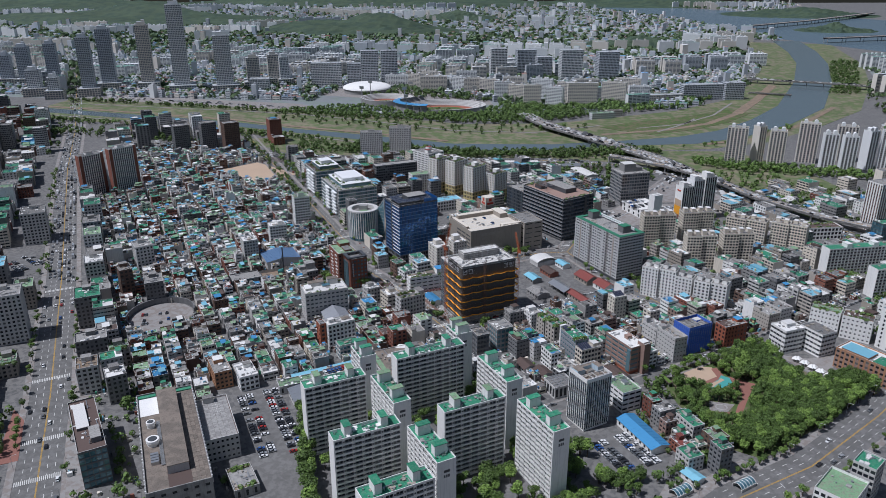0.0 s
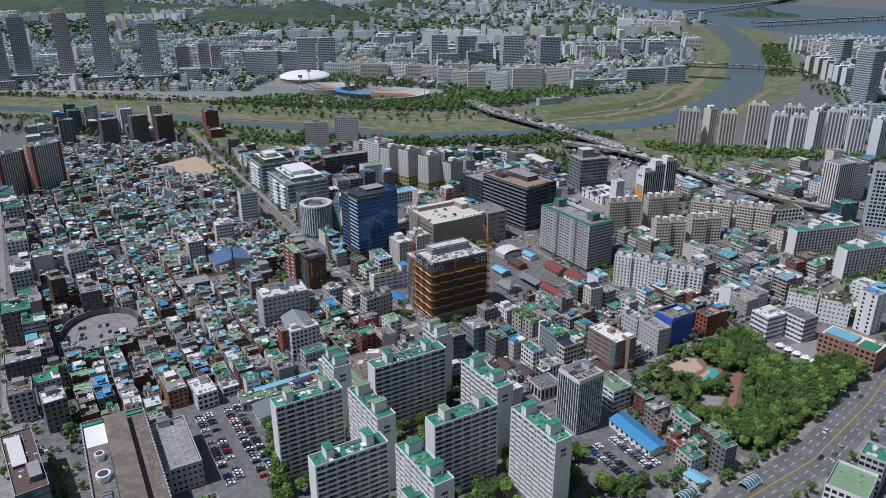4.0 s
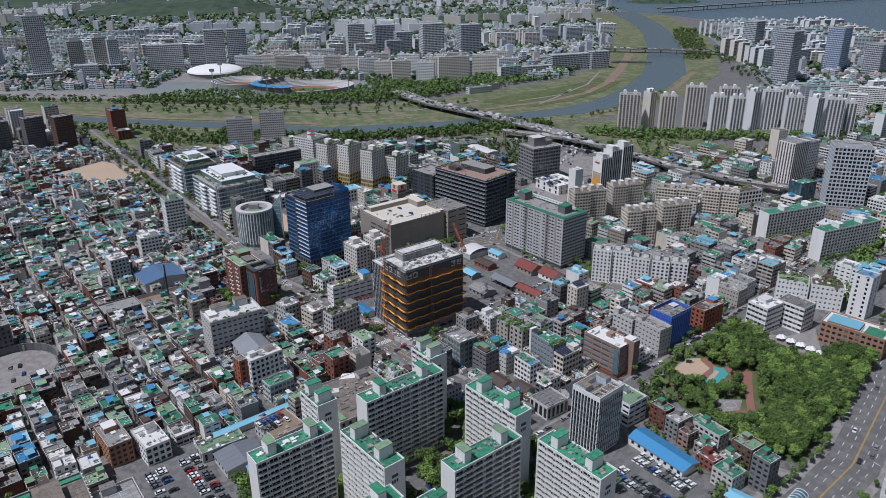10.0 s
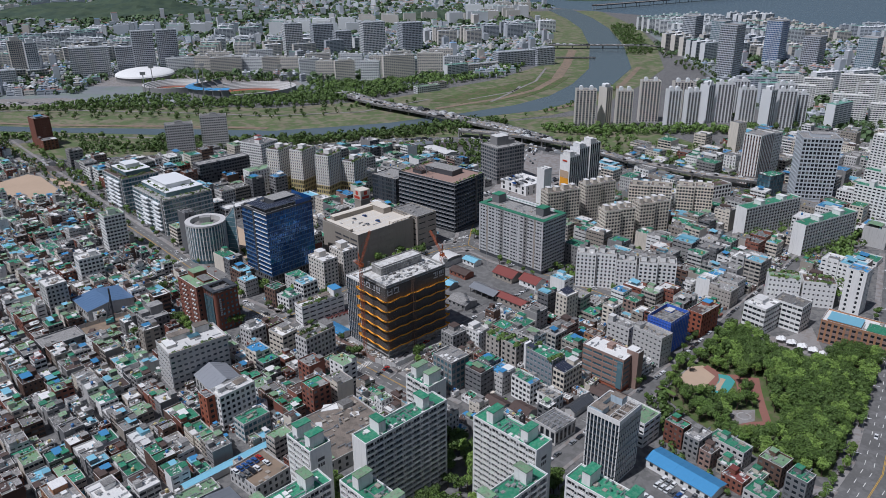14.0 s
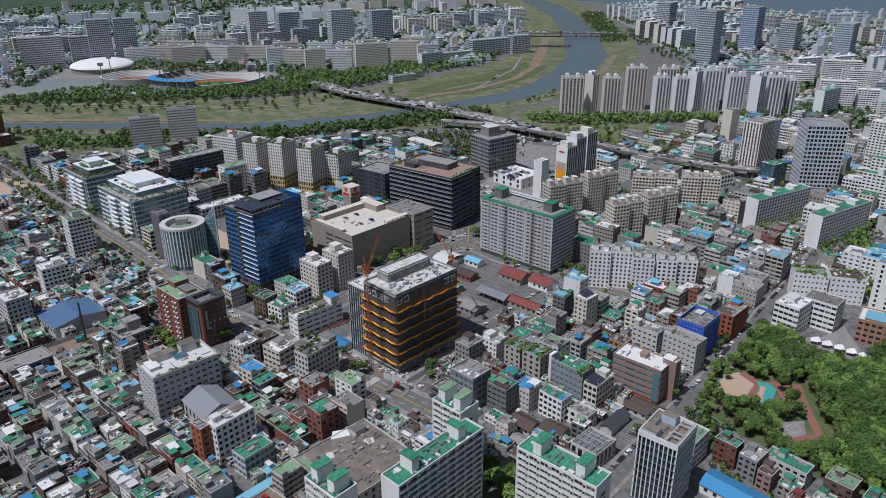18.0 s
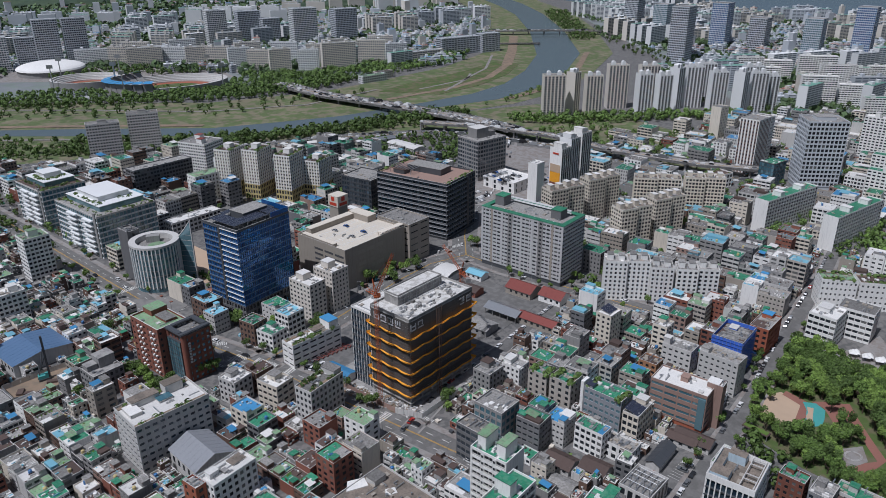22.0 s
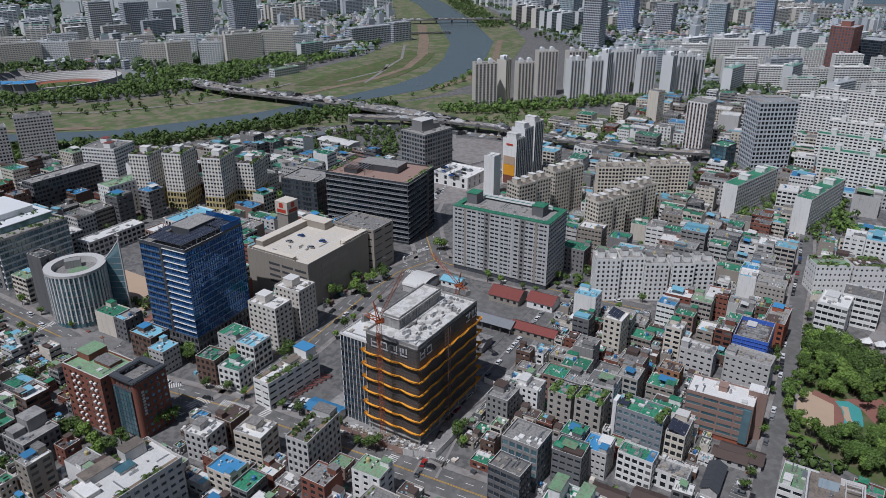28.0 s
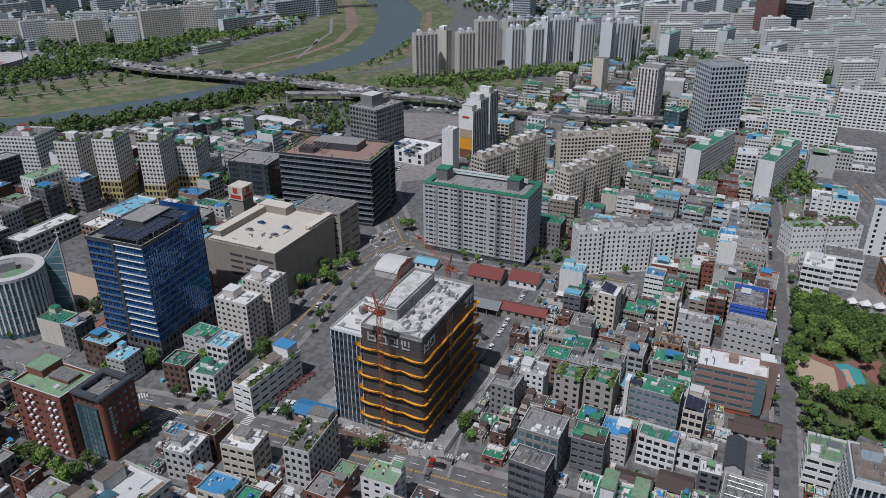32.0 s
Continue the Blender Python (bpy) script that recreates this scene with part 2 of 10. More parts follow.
# ---- mesh helpers ----
class Shape:
    """Collects faces of one mesh."""

    def __init__(self):
        self.v, self.f, self.k = [], [], []

    def quad(self, a, b, c, d, k=0):
        n = len(self.v)
        self.v += [a, b, c, d]
        self.f.append((n, n + 1, n + 2, n + 3))
        self.k.append(k)

    def box(self, x0, x1, y0, y1, z0, z1, k=0, bottom=False):
        n = len(self.v)
        self.v += [(x0, y0, z0), (x1, y0, z0), (x1, y1, z0), (x0, y1, z0), (x0, y0, z1), (x1, y0, z1), (x1, y1, z1), (x0, y1, z1)]
        fs = [(0, 1, 5, 4), (1, 2, 6, 5), (2, 3, 7, 6), (3, 0, 4, 7), (4, 5, 6, 7)]
        if bottom:
            fs.append((3, 2, 1, 0))
        for f in fs:
            self.f.append(tuple(n + i for i in f))
            self.k.append(k)

    def cyl(self, x, y, r, z0, z1, n=12, k=0, r1=None):
        r1 = r if r1 is None else r1
        b = len(self.v)
        for i in range(n):
            a = 2 * math.pi * i / n
            self.v += [(x + r * math.cos(a), y + r * math.sin(a), z0), (x + r1 * math.cos(a), y + r1 * math.sin(a), z1)]
        for i in range(n):
            j = (i + 1) % n
            self.f.append((b + 2 * i, b + 2 * j, b + 2 * j + 1, b + 2 * i + 1))
            self.k.append(k)
        self.f.append(tuple(b + 2 * i + 1 for i in range(n)))
        self.k.append(k)

    def prism(self, pts, z0, z1, k=0):
        b, n = len(self.v), len(pts)
        self.v += [(x, y, z0) for x, y in pts] + [(x, y, z1) for x, y in pts]
        for i in range(n):
            j = (i + 1) % n
            self.f.append((b + i, b + j, b + n + j, b + n + i))
            self.k.append(k)
        self.f.append(tuple(b + n + i for i in range(n)))
        self.k.append(k)

    def beam(self, p, q, r, k=0):
        p, q = Vector(p), Vector(q)
        d = (q - p).normalized()
        s = d.orthogonal().normalized() * r
        t = d.cross(s)
        b = len(self.v)
        for o in (p, q):
            self.v += [tuple(o + s + t), tuple(o - s + t), tuple(o - s - t), tuple(o + s - t)]
        for i in range(4):
            j = (i + 1) % 4
            self.f.append((b + i, b + j, b + 4 + j, b + 4 + i))
            self.k.append(k)

    def weld(self):
        """Joins corners that lie in one place."""
        spot, where, pts = {}, [], []
        for p in self.v:
            q = (round(p[0], 3), round(p[1], 3), round(p[2], 3))
            if q not in spot:
                spot[q] = len(pts)
                pts.append(p)
            where.append(spot[q])
        faces, slots = [], []
        for f, k in zip(self.f, self.k):
            g = tuple(dict.fromkeys(where[i] for i in f))
            if len(g) > 2:
                faces.append(g)
                slots.append(k)
        self.v, self.f, self.k = pts, faces, slots
        return self

    def mesh(self, name, mats):
        me = bpy.data.meshes.new(name)
        me.from_pydata(self.v, [], self.f)
        for m in mats:
            me.materials.append(m)
        if len(mats) > 1:
            me.polygons.foreach_set("material_index", self.k)
        me.update()
        return me


# pieces too small to pick apart one by one
JOINED = {"glazing", "main_stand", "window_band", "podium_glazing", "roof_plant", "bay_marking", "roof_planting", "ribs", "parapet_ribs", "windows", "floor_slabs", "posts", "roof_court_posts", "lane_marking", "scaffold", "roof_clutter", "balcony_front", "seam", "ledgers", "poles", "roof_beams", "solar_frame", "roof_truss", "roof_pergola"}


def part(name, shape, material, parent, label=""):
    mats = material if isinstance(material, (list, tuple)) else [material]
    data = shape if isinstance(shape, bpy.types.Mesh) else shape.mesh(name, mats)
    ob = new(name, data)
    ob.parent = parent
    if label:
        ob["label"] = label
    if name in JOINED:
        ob["kind"] = "stuff"
    return ob


def loose(shape):
    """The separate pieces of a shape, each as a shape of its own."""
    up = list(range(len(shape.v)))

    def top(i):
        while up[i] != i:
            i = up[i]
        return i

    for f in shape.f:
        for i in f[1:]:
            up[top(i)] = top(f[0])
    out = {}
    for f, k in zip(shape.f, shape.k):
        q, at = out.setdefault(top(f[0]), (Shape(), {}))
        for i in f:
            if i not in at:
                at[i] = len(q.v)
                q.v.append(shape.v[i])
        q.f.append(tuple(at[i] for i in f))
        q.k.append(k)
    return [q for q, _ in out.values()]


def thing(name, x, y, z, rot, label, category, group="", kind=""):
    e = new(name)
    e.empty_display_size = 1.0
    e.matrix_world = pose(x, y, z, 0, 0, rot)
    return tagged(e, label, category, group, kind)


def sheet(name, pts, z, material, label, category="ground", kind="structure"):
    """A flat piece of ground, its rim running down a little."""
    s = Shape()
    s.prism(pts, z - 0.4, z)
    ob = new(name, s.mesh(name, [material]))
    return tagged(ob, label, category, "", kind)


# ---- occupied land, for setting out the blocks of small houses ----
GRID = radians(34)
CU, SU = math.cos(GRID), math.sin(GRID)
taken, lines, areas = [], [], []


def uv(x, y):
    return x * CU + y * SU, -x * SU + y * CU


def xy(u, v):
    return u * CU - v * SU, u * SU + v * CU


def claim(x, y, w, d, rot):
    a = radians(rot)
    c, s = math.cos(a), math.sin(a)
    ps = [uv(x + i * w / 2 * c - j * d / 2 * s, y + i * w / 2 * s + j * d / 2 * c) for i in (-1, 1) for j in (-1, 1)]
    us, vs = [p[0] for p in ps], [p[1] for p in ps]
    taken.append((min(us), max(us), min(vs), max(vs)))


def inside(p, poly):
    x, y = p
    hit = False
    for (x0, y0), (x1, y1) in zip(poly, poly[1:] + poly[:1]):
        if (y0 > y) != (y1 > y) and x < (x1 - x0) * (y - y0) / (y1 - y0) + x0:
            hit = not hit
    return hit


def free(u, v, w, d, gap=0.6):
    a, b, c, e = u - w / 2 - gap, u + w / 2 + gap, v - d / 2 - gap, v + d / 2 + gap
    for t in taken:
        if a < t[1] and b > t[0] and c < t[3] and e > t[2]:
            return False
    x, y = xy(u, v)
    r = (w + d) / 4 * 1.1
    for (x0, y0), (x1, y1), hw in lines:
        dx, dy = x1 - x0, y1 - y0
        k = max(0, min(1, ((x - x0) * dx + (y - y0) * dy) / (dx * dx + dy * dy)))
        if math.hypot(x - x0 - k * dx, y - y0 - k * dy) < hw + r:
            return False
    for poly in areas:
        if inside((x, y), poly) or any(inside(xy(u + i * w / 2, v + j * d / 2), poly) for i in (-1, 1) for j in (-1, 1)):
            return False
    return True


# ---- buildings ----
def facade(wall, panes, side, w, d, z0, floors, fh, bay, pier, sill, head, deep=0.22, kb=0, seal=True):
    """One face of a building: panes set back behind piers and floor bands. side: 0 front (-y), 1 right (+x), 2 back, 3 left."""
    length = w if side in (0, 2) else d
    off = (d if side in (0, 2) else w) / 2

    def at(s, o, z):
        if side == 0:
            return (s, -off + o, z)
        if side == 1:
            return (off - o, s, z)
        if side == 2:
            return (-s, off - o, z)
        return (-off + o, -s, z)

    n = max(1, round(length / bay))
    step = length / n
    h = length / 2
    zt = z0 + floors * fh
    edges = [-h + i * step for i in range(n + 1)]
    for f in range(floors):
        zb, za = z0 + f * fh + sill, z0 + (f + 1) * fh - head
        for i in range(n):
            a, b = edges[i] + pier / 2, edges[i + 1] - pier / 2
            (panes[f] if isinstance(panes, list) else panes).quad(at(a, deep, zb), at(b, deep, zb), at(b, deep, za), at(a, deep, za))
    zlow = z0
    e = h - 0.03
    rail_, jamb = [], []
    for f in range(floors + 1):
        zhi = z0 + f * fh + sill if f < floors else zt
        wall.quad(at(-e, 0.02, zlow), at(e, 0.02, zlow), at(e, 0.02, zhi), at(-e, 0.02, zhi), kb)
        if f < floors:
            wall.quad(at(-e, 0.02, zhi), at(e, 0.02, zhi), at(e, deep, zhi), at(-e, deep, zhi), kb)
        if f > 0:
            wall.quad(at(-e, deep, zlow), at(e, deep, zlow), at(e, 0.02, zlow), at(-e, 0.02, zlow), kb)
        jamb += [at(e, 0.02, zlow), at(e, 0.02, zhi)]
        zlow = z0 + (f + 1) * fh - head
    for i in range(n + 1):
        a, b = max(-h, edges[i] - pier / 2), min(h, edges[i] + pier / 2)
        o = 0.0
        rail_ += [at(a, o, z0), at(b, o, z0)]
        wall.quad(at(a, o, z0), at(b, o, z0), at(b, o, zt), at(a, o, zt))
        if i > 0:
            wall.quad(at(a, deep, z0), at(a, o, z0), at(a, o, zt), at(a, deep, zt))
        if i < n:
            wall.quad(at(b, o, z0), at(b, deep, z0), at(b, deep, zt), at(b, o, zt))


    if seal:
        # hidden sole and end cheek that hold bands and piers together
        for ring in (rail_ + [at(e, 0.02, z0), at(-e, 0.02, z0)], jamb + [at(e, deep, zt), at(e, deep, z0)]):
            m = len(wall.v)
            wall.v += ring
            wall.f.append(tuple(range(m, m + len(ring))))
            wall.k.append(0)


def plain_face(wall, side, w, d, z0, z1):
    x, y = w / 2, d / 2
    c = [(-x, -y), (x, -y), (x, y), (-x, y)]
    (ax, ay), (bx, by) = c[side], c[(side + 1) % 4]
    wall.quad((ax, ay, z0), (bx, by, z0), (bx, by, z1), (ax, ay, z1))


def parapet(wall, w, d, z, high=1.0, t=0.25, coping=0):
    """Low wall round a roof; its top face takes the coping's material slot."""
    x, y = w / 2, d / 2
    for x0, x1, y0, y1 in ((-x, x, -y, -y + t), (-x, x, y - t, y), (-x, -x + t, -y + t, y - t), (x - t, x, -y + t, y - t)):
        wall.box(x0, x1, y0, y1, z, z + high)
        wall.k[-1] = coping


def roof_clutter(root, w, d, h, n, rng):
    """Condensers, ducts and pipe runs scattered on a flat roof."""
    c = Shape()
    for _ in range(n):
        cx, cy = rng.uniform(-0.42, 0.42) * w, rng.uniform(-0.42, 0.42) * d
        k = rng.random()
        if k < 0.5:
            for i in range(rng.randint(1, 4)):
                c.box(cx + i * 1.2 - 0.45, cx + i * 1.2 + 0.45, cy - 0.2, cy + 0.2, h + 0.1, h + 1.0)
        elif k < 0.75:
            c.cyl(cx, cy, rng.uniform(0.3, 0.8), h + 0.1, h + rng.uniform(0.8, 1.8), 10)
        else:
            lx, ly = rng.choice(((rng.uniform(2, 5), 0.2), (0.2, rng.uniform(2, 5))))
            c.box(max(-w / 2 + 0.4, cx - lx), min(w / 2 - 0.4, cx + lx), max(-d / 2 + 0.4, cy - ly), min(d / 2 - 0.4, cy + ly), h + 0.1, h + 0.5)
    q = c
    for _ in range(n):
        cx, cy = rng.uniform(-0.43, 0.43) * w, rng.uniform(-0.43, 0.43) * d
        a, b = rng.uniform(0.3, 1.3), rng.uniform(0.3, 1.3)
        q.box(cx - a, cx + a, cy - b, cy + b, h + 0.1, h + rng.uniform(0.25, 1.1), 1)
    part("roof_plant", c, [M["metal"], M[rng.choice(("roof_white", "concrete", "beige"))]], root, "grey condensers, ducts and pale covers")


def roof_garden(root, w, d, h, rng, n=26):
    """Low shrubs in beds along the roof's edges."""
    bed, leaves = Shape(), Shape()
    for s in (-1, 1):
        bed.box(-w / 2 + 0.6, w / 2 - 0.6, s * (d / 2 - 1.6) - 0.9, s * (d / 2 - 1.6) + 0.9, h + 0.1, h + 0.5)
    for _ in range(n):
        cx, cy = rng.uniform(-0.46, 0.46) * w, rng.choice((-1, 1)) * (d / 2 - 1.6) + rng.uniform(-0.8, 0.8)
        r = rng.uniform(0.7, 1.8)
        for _ in range(11):
            v = Vector((rng.gauss(0, 1), rng.gauss(0, 1), abs(rng.gauss(0, 1)))).normalized()
            p = Vector((cx, cy, h + 0.5)) + v * r
            t = v.orthogonal().normalized() * r * 0.5
            b = v.cross(t)
            leaves.quad(tuple(p - t), tuple(p - b), tuple(p + t), tuple(p + b))
    part("planting_bed", bed, M["soil"], root, "brown planting beds")
    part("roof_planting", leaves, M["leaf_dark"], root, "green shrubs on the roof")


def building(name, x, y, rot, w, d, floors, fh, wall, roof, label, category="building", group="", glass="glass", bay=3.2, pier=1.0, sill=0.95, head=0.45,
             blind=(), base=0.0, base_mat=None, top=(), split=True, high=1.0, seed=0, rail=0.25, band=None, clutter=7, deep=0.22):
    """A flat-roofed building; blind sides carry no windows; top lists roof boxes (x, y, w, d, h, roof material)."""
    rng = random.Random(f"{x:.1f}{y:.1f}{seed}")
    claim(x, y, w, d, rot)
    h = base + floors * fh
    root = thing(name, x, y, 0, rot, label, category, group)
    ws = Shape()
    gl = [[Shape() for _ in range(floors)] if split and (y < 120 or name == "office_block") and s in (0, 3) else Shape() for s in range(4)]
    kb = 1 if band else 0
    for s in range(4):
        if s in blind:
            plain_face(ws, s, w, d, base, h)
        else:
            facade(ws, gl[s], s, w, d, base, floors, fh, bay, pier, sill, head, deep, kb)
    parapet(ws, w, d, h, high, rail, 2)
    if base:
        bs = Shape()
        if base > 5:
            bg = Shape()
            for s in range(4):
                facade(bs, bg, s, w + 0.3, d + 0.3, 0, max(2, round(base / 4)), base / max(2, round(base / 4)), 2.6, 0.8, 0.8, 0.7, 0.35)
            part("podium_glazing", bg, M["glass"], root)
        else:
            bs.box(-w / 2 + 0.4, w / 2 - 0.4, -d / 2 + 0.4, d / 2 - 0.4, 0, base)
        part("ground_floor", bs, M[base_mat or wall], root)
    part("wall", ws.weld(), [M[wall], M[band or wall], M["pale"]], root)
    if split:
        for s in range(4):
            for g in gl[s] if isinstance(gl[s], list) else [gl[s]]:
                if g.f and name == "grey_office" and isinstance(gl[s], list):
                    for q in loose(g):
                        part("window", q, M[glass], root)
                elif g.f:
                    part("window_band", g, M[glass], root)
    else:
        allg = Shape()
        for g in gl:
            n = len(allg.v)
            allg.v += g.v
            allg.f += [tuple(i + n for i in f) for f in g.f]
            allg.k += g.k
        if allg.f:
            tagged(part("glazing", allg, M[glass], root), kind="stuff")
    rs = Shape()
    rs.box(-w / 2 + rail, w / 2 - rail, -d / 2 + rail, d / 2 - rail, h - 0.3, h + 0.12)
    deck = part("roof", rs, M[roof], root)
    if clutter:
        roof_clutter(deck, w, d, h, clutter, rng)
    if "plant" in label or "garden" in label:
        roof_garden(deck, w, d, h, rng)
    for bx, by, bw, bd, bh, bm in top:
        ts = Shape()
        ts.box(bx - bw / 2, bx + bw / 2, by - bd / 2, by + bd / 2, h + 0.1, h + bh)
        ts.box(bx - bw / 2 - 0.15, bx + bw / 2 + 0.15, by - bd / 2 - 0.15, by + bd / 2 + 0.15, h + bh, h + bh + 0.25, 1, True)
        part("stair_house", ts, [M[wall], M[bm]], deck)
    return root


# ---- ground, stream, river, roads ----
gs = Shape()
gs.quad((-9000, -3000, 0), (9000, -3000, 0), (9000, 12000, 0), (-9000, 12000, 0))
tagged(new("ground", gs.mesh("ground", [M["ground"]])), "grey built-up city ground of concrete yards and lanes", "ground", "", "structure")

PLAIN = [(-900, 720), (-460, 640), (-340, 604), (-204, 562), (-85, 530), (5, 532), (95, 548), (200, 585), (300, 612), (400, 670), (510, 790), (640, 960), (780, 1290),
         (900, 1650), (1000, 2200), (740, 2250), (640, 1660), (540, 1330), (430, 1060), (300, 915), (170, 830), (70, 770), (-80, 745), (-220, 790), (-360, 830), (-900, 900)]
sheet("floodplain", PLAIN, 0.25, M["grass"], "green and straw coloured grass of the stream's floodplain")
STREAM = [(-900, 765), (-464, 680), (-337, 642), (-204, 600), (-85, 562), (5, 560), (85, 577), (152, 602), (200, 622), (290, 644), (370, 698), (475, 815), (580, 975), (700, 1290),
          (812, 1655), (880, 1958), (930, 2300), (840, 2300), (790, 1940), (733, 1663), (622, 1306), (500, 990), (412, 838), (340, 745), (270, 690), (183, 652), (71, 612), (0, 604),
          (-81, 598), (-214, 638), (-359, 674), (-470, 712), (-900, 800)]
sheet("stream_water", STREAM, 0.45, M["water"], "slow grey-green stream water between grassy banks", "water")
sheet("riverside_park", [(225, 700), (300, 745), (372, 815), (430, 905), (400, 940), (310, 860), (200, 790), (150, 745)], 0.6, M["lawn"], "mown lawn of the riverside park with curved paths")
for a, b, w in (((150, 690), (262, 742), 5), ((262, 742), (335, 800), 5), ((335, 800), (405, 900), 6), ((405, 900), (480, 1060), 9), ((480, 1060), (560, 1250), 9)):
    dx, dy = b[0] - a[0], b[1] - a[1]
    n = math.hypot(dx, dy)
    ox, oy = -dy / n * w, dx / n * w
    sheet("bank_soil", [(a[0] - ox, a[1] - oy), (b[0] - ox, b[1] - oy), (b[0] + ox, b[1] + oy), (a[0] + ox, a[1] + oy)], 0.65, M["soil"], "brown bare bank of soil along the stream")
HAN = [(760, 2900), (900, 2350), (1130, 1900), (1420, 1500), (2100, 900), (5000, -600), (6500, 1500), (2600, 2300), (1900, 3000), (1500, 3600), (900, 4300), (300, 4600), (250, 4300), (600, 3500)]
sheet("river_water", HAN, 0.3, M["han"], "wide pale blue river under haze", "water")


def strip(s, pts, hw, z, k=0, off=0.0):
    """A ribbon of half width hw along pts, shifted sideways by off."""
    n = len(pts)
    rim = []
    for i in range(n):
        a, b = pts[max(0, i - 1)], pts[min(n - 1, i + 1)]
        dx, dy = b[0] - a[0], b[1] - a[1]
        m = math.hypot(dx, dy)
        rim.append((pts[i][0], pts[i][1], -dy / m, dx / m))
    for (x0, y0, ax, ay), (x1, y1, bx, by) in zip(rim, rim[1:]):
        s.quad((x0 + ax * (off - hw), y0 + ay * (off - hw), z), (x1 + bx * (off - hw), y1 + by * (off - hw), z),
               (x1 + bx * (off + hw), y1 + by * (off + hw), z), (x0 + ax * (off + hw), y0 + ay * (off + hw), z), k)


def walkline(pts, step):
    """Points every step metres along pts, with the way there."""
    left = 0.0
    for (x0, y0), (x1, y1) in zip(pts, pts[1:]):
        n = math.hypot(x1 - x0, y1 - y0)
        t = left
        while t < n:
            yield x0 + (x1 - x0) * t / n, y0 + (y1 - y0) * t / n, math.atan2(y1 - y0, x1 - x0)
            t += step
        left = t - n


ROADS = {
    "boulevard": ([(-150, -300), (-197, -223), (-250, -132), (-353, 35), (-575, 384), (-715, 620), (-1004, 1077), (-1335, 1588)], 12.0, 4.0),
    "tree_street": ([(-420, 625), (-281, 399), (-190, 255), (-129, 157), (-104, 104), (-65, 62), (-29, 15), (-5, -16), (25, -56)], 7.0, 3.5),
    "junction_road": ([(-65, 62), (-11, 106), (28, 138), (55, 157), (83, 164)], 8.5, 3.0),
    "slab_road": ([(83, 164), (100, 133), (134, 87), (160, 52)], 6.5, 3.0),
    "north_road": ([(83, 164), (94, 200), (112, 245), (150, 300), (190, 370), (222, 440)], 9.5, 3.0),
    "site_street": ([(-5, -16), (21, 10), (65, 41), (108, 72), (134, 87)], 4.0, 1.0),
    "park_street": ([(50, -118), (103, -81), (164, -38), (228, 12), (288, 56), (380, 130)], 4.2, 1.8),
    "park_avenue": ([(80, -260), (161, -177), (209, -143), (266, -86), (340, 0), (404, 74)], 11.5, 4.0),
    "expressway": ([(-600, 560), (-309, 490), (-134, 492), (-32, 504), (60, 512), (167, 500), (222, 455), (266, 405), (300, 335), (351, 271), (392, 240)], 10.0, 0.0),
}
for road_i, (name, (pts, hw, foot)) in enumerate(ROADS.items()):
    zr = 0.10 + 0.006 * road_i
    for a, b in zip(pts, pts[1:]):
        lines.append((a, b, hw + foot * 0.6))
    rs = Shape()
    strip(rs, pts, hw, zr)
    tagged(new("road", rs.mesh("road", [M["asphalt"]])), "worn grey asphalt road with lane lines", "road", "", "structure")
    if foot:
        fs = Shape()
        for sgn in (-1, 1):
            strip(fs, pts, foot / 2, 0.24, 0, sgn * (hw + foot / 2))
            strip(fs, pts, 0.12, 0.25, 0, sgn * (hw + 0.1))
        tagged(new("pavement", fs.mesh("pavement", [M["paving"]])), "raised paved footway along the road", "pavement", "", "structure")
    ms = Shape()
    if hw > 6:
        strip(ms, pts, 0.12, zr + 0.06, 1, 0.22)
        strip(ms, pts, 0.12, zr + 0.06, 1, -0.22)
    lanes = int(hw / 3.3)
    for x, y, a in walkline(pts, 9.0):
        for k in range(1, lanes):
            for sgn in (-1, 1):
                o = sgn * k * hw / lanes
                cx, cy = x - math.sin(a) * o, y + math.cos(a) * o
                c, s = math.cos(a), math.sin(a)
                q = [(cx + i * 1.8 * c - j * 0.14 * s, cy + i * 1.8 * s + j * 0.14 * c, zr + 0.06) for i, j in ((-1, -1), (1, -1), (1, 1), (-1, 1))]
                ms.quad(*q, 0)
    if ms.f:
        tagged(new("lane_markings", ms.mesh("lane_markings", [M["mark"], M["yellow"]])), "white and yellow painted lane lines", "road marking", "", "structure")


def zebra(x, y, rot, wide, long_=4.0):
    """A crossing of white bars, wide across the road."""
    s = Shape()
    n = int(wide / 1.0)
    for i in range(n):
        a = -wide / 2 + i * wide / n
        s.quad((a, -long_ / 2, 0), (a + 0.5, -long_ / 2, 0), (a + 0.5, long_ / 2, 0), (a, long_ / 2, 0))
    ob = new("crossing", s.mesh("crossing", [M["mark"]]))
    ob.matrix_world = pose(x, y, 0.24, 0, 0, rot)
    tagged(ob, "white zebra bars painted on the asphalt", "crossing", "zebra crossings", "structure")


for z in ((-52, 50, 36, 14), (-66, 78, -52, 16), (-80, 70, 36, 14), (-16, -4, 36, 14), (4, -10, -56, 9), (-134, 152, 10, 9), (-140, 176, 30, 16), (-111.5, 150.5, 45, 12), (-107.6, 141, -60, 9), (-119, 122, 30, 13), (-83.7, 89.7, -5, 6), (-73, 70.3, 12, 7), (-61.4, 61, -47, 16), (66, 150, -52, 17),
          (78, 180, 15, 19), (96, 150, 35, 13), (-262, -113, 33, 23), (-225, -176, 33, 23), (-205, -209, 33, 23), (-345, 20, 33, 23)):
    zebra(*z)

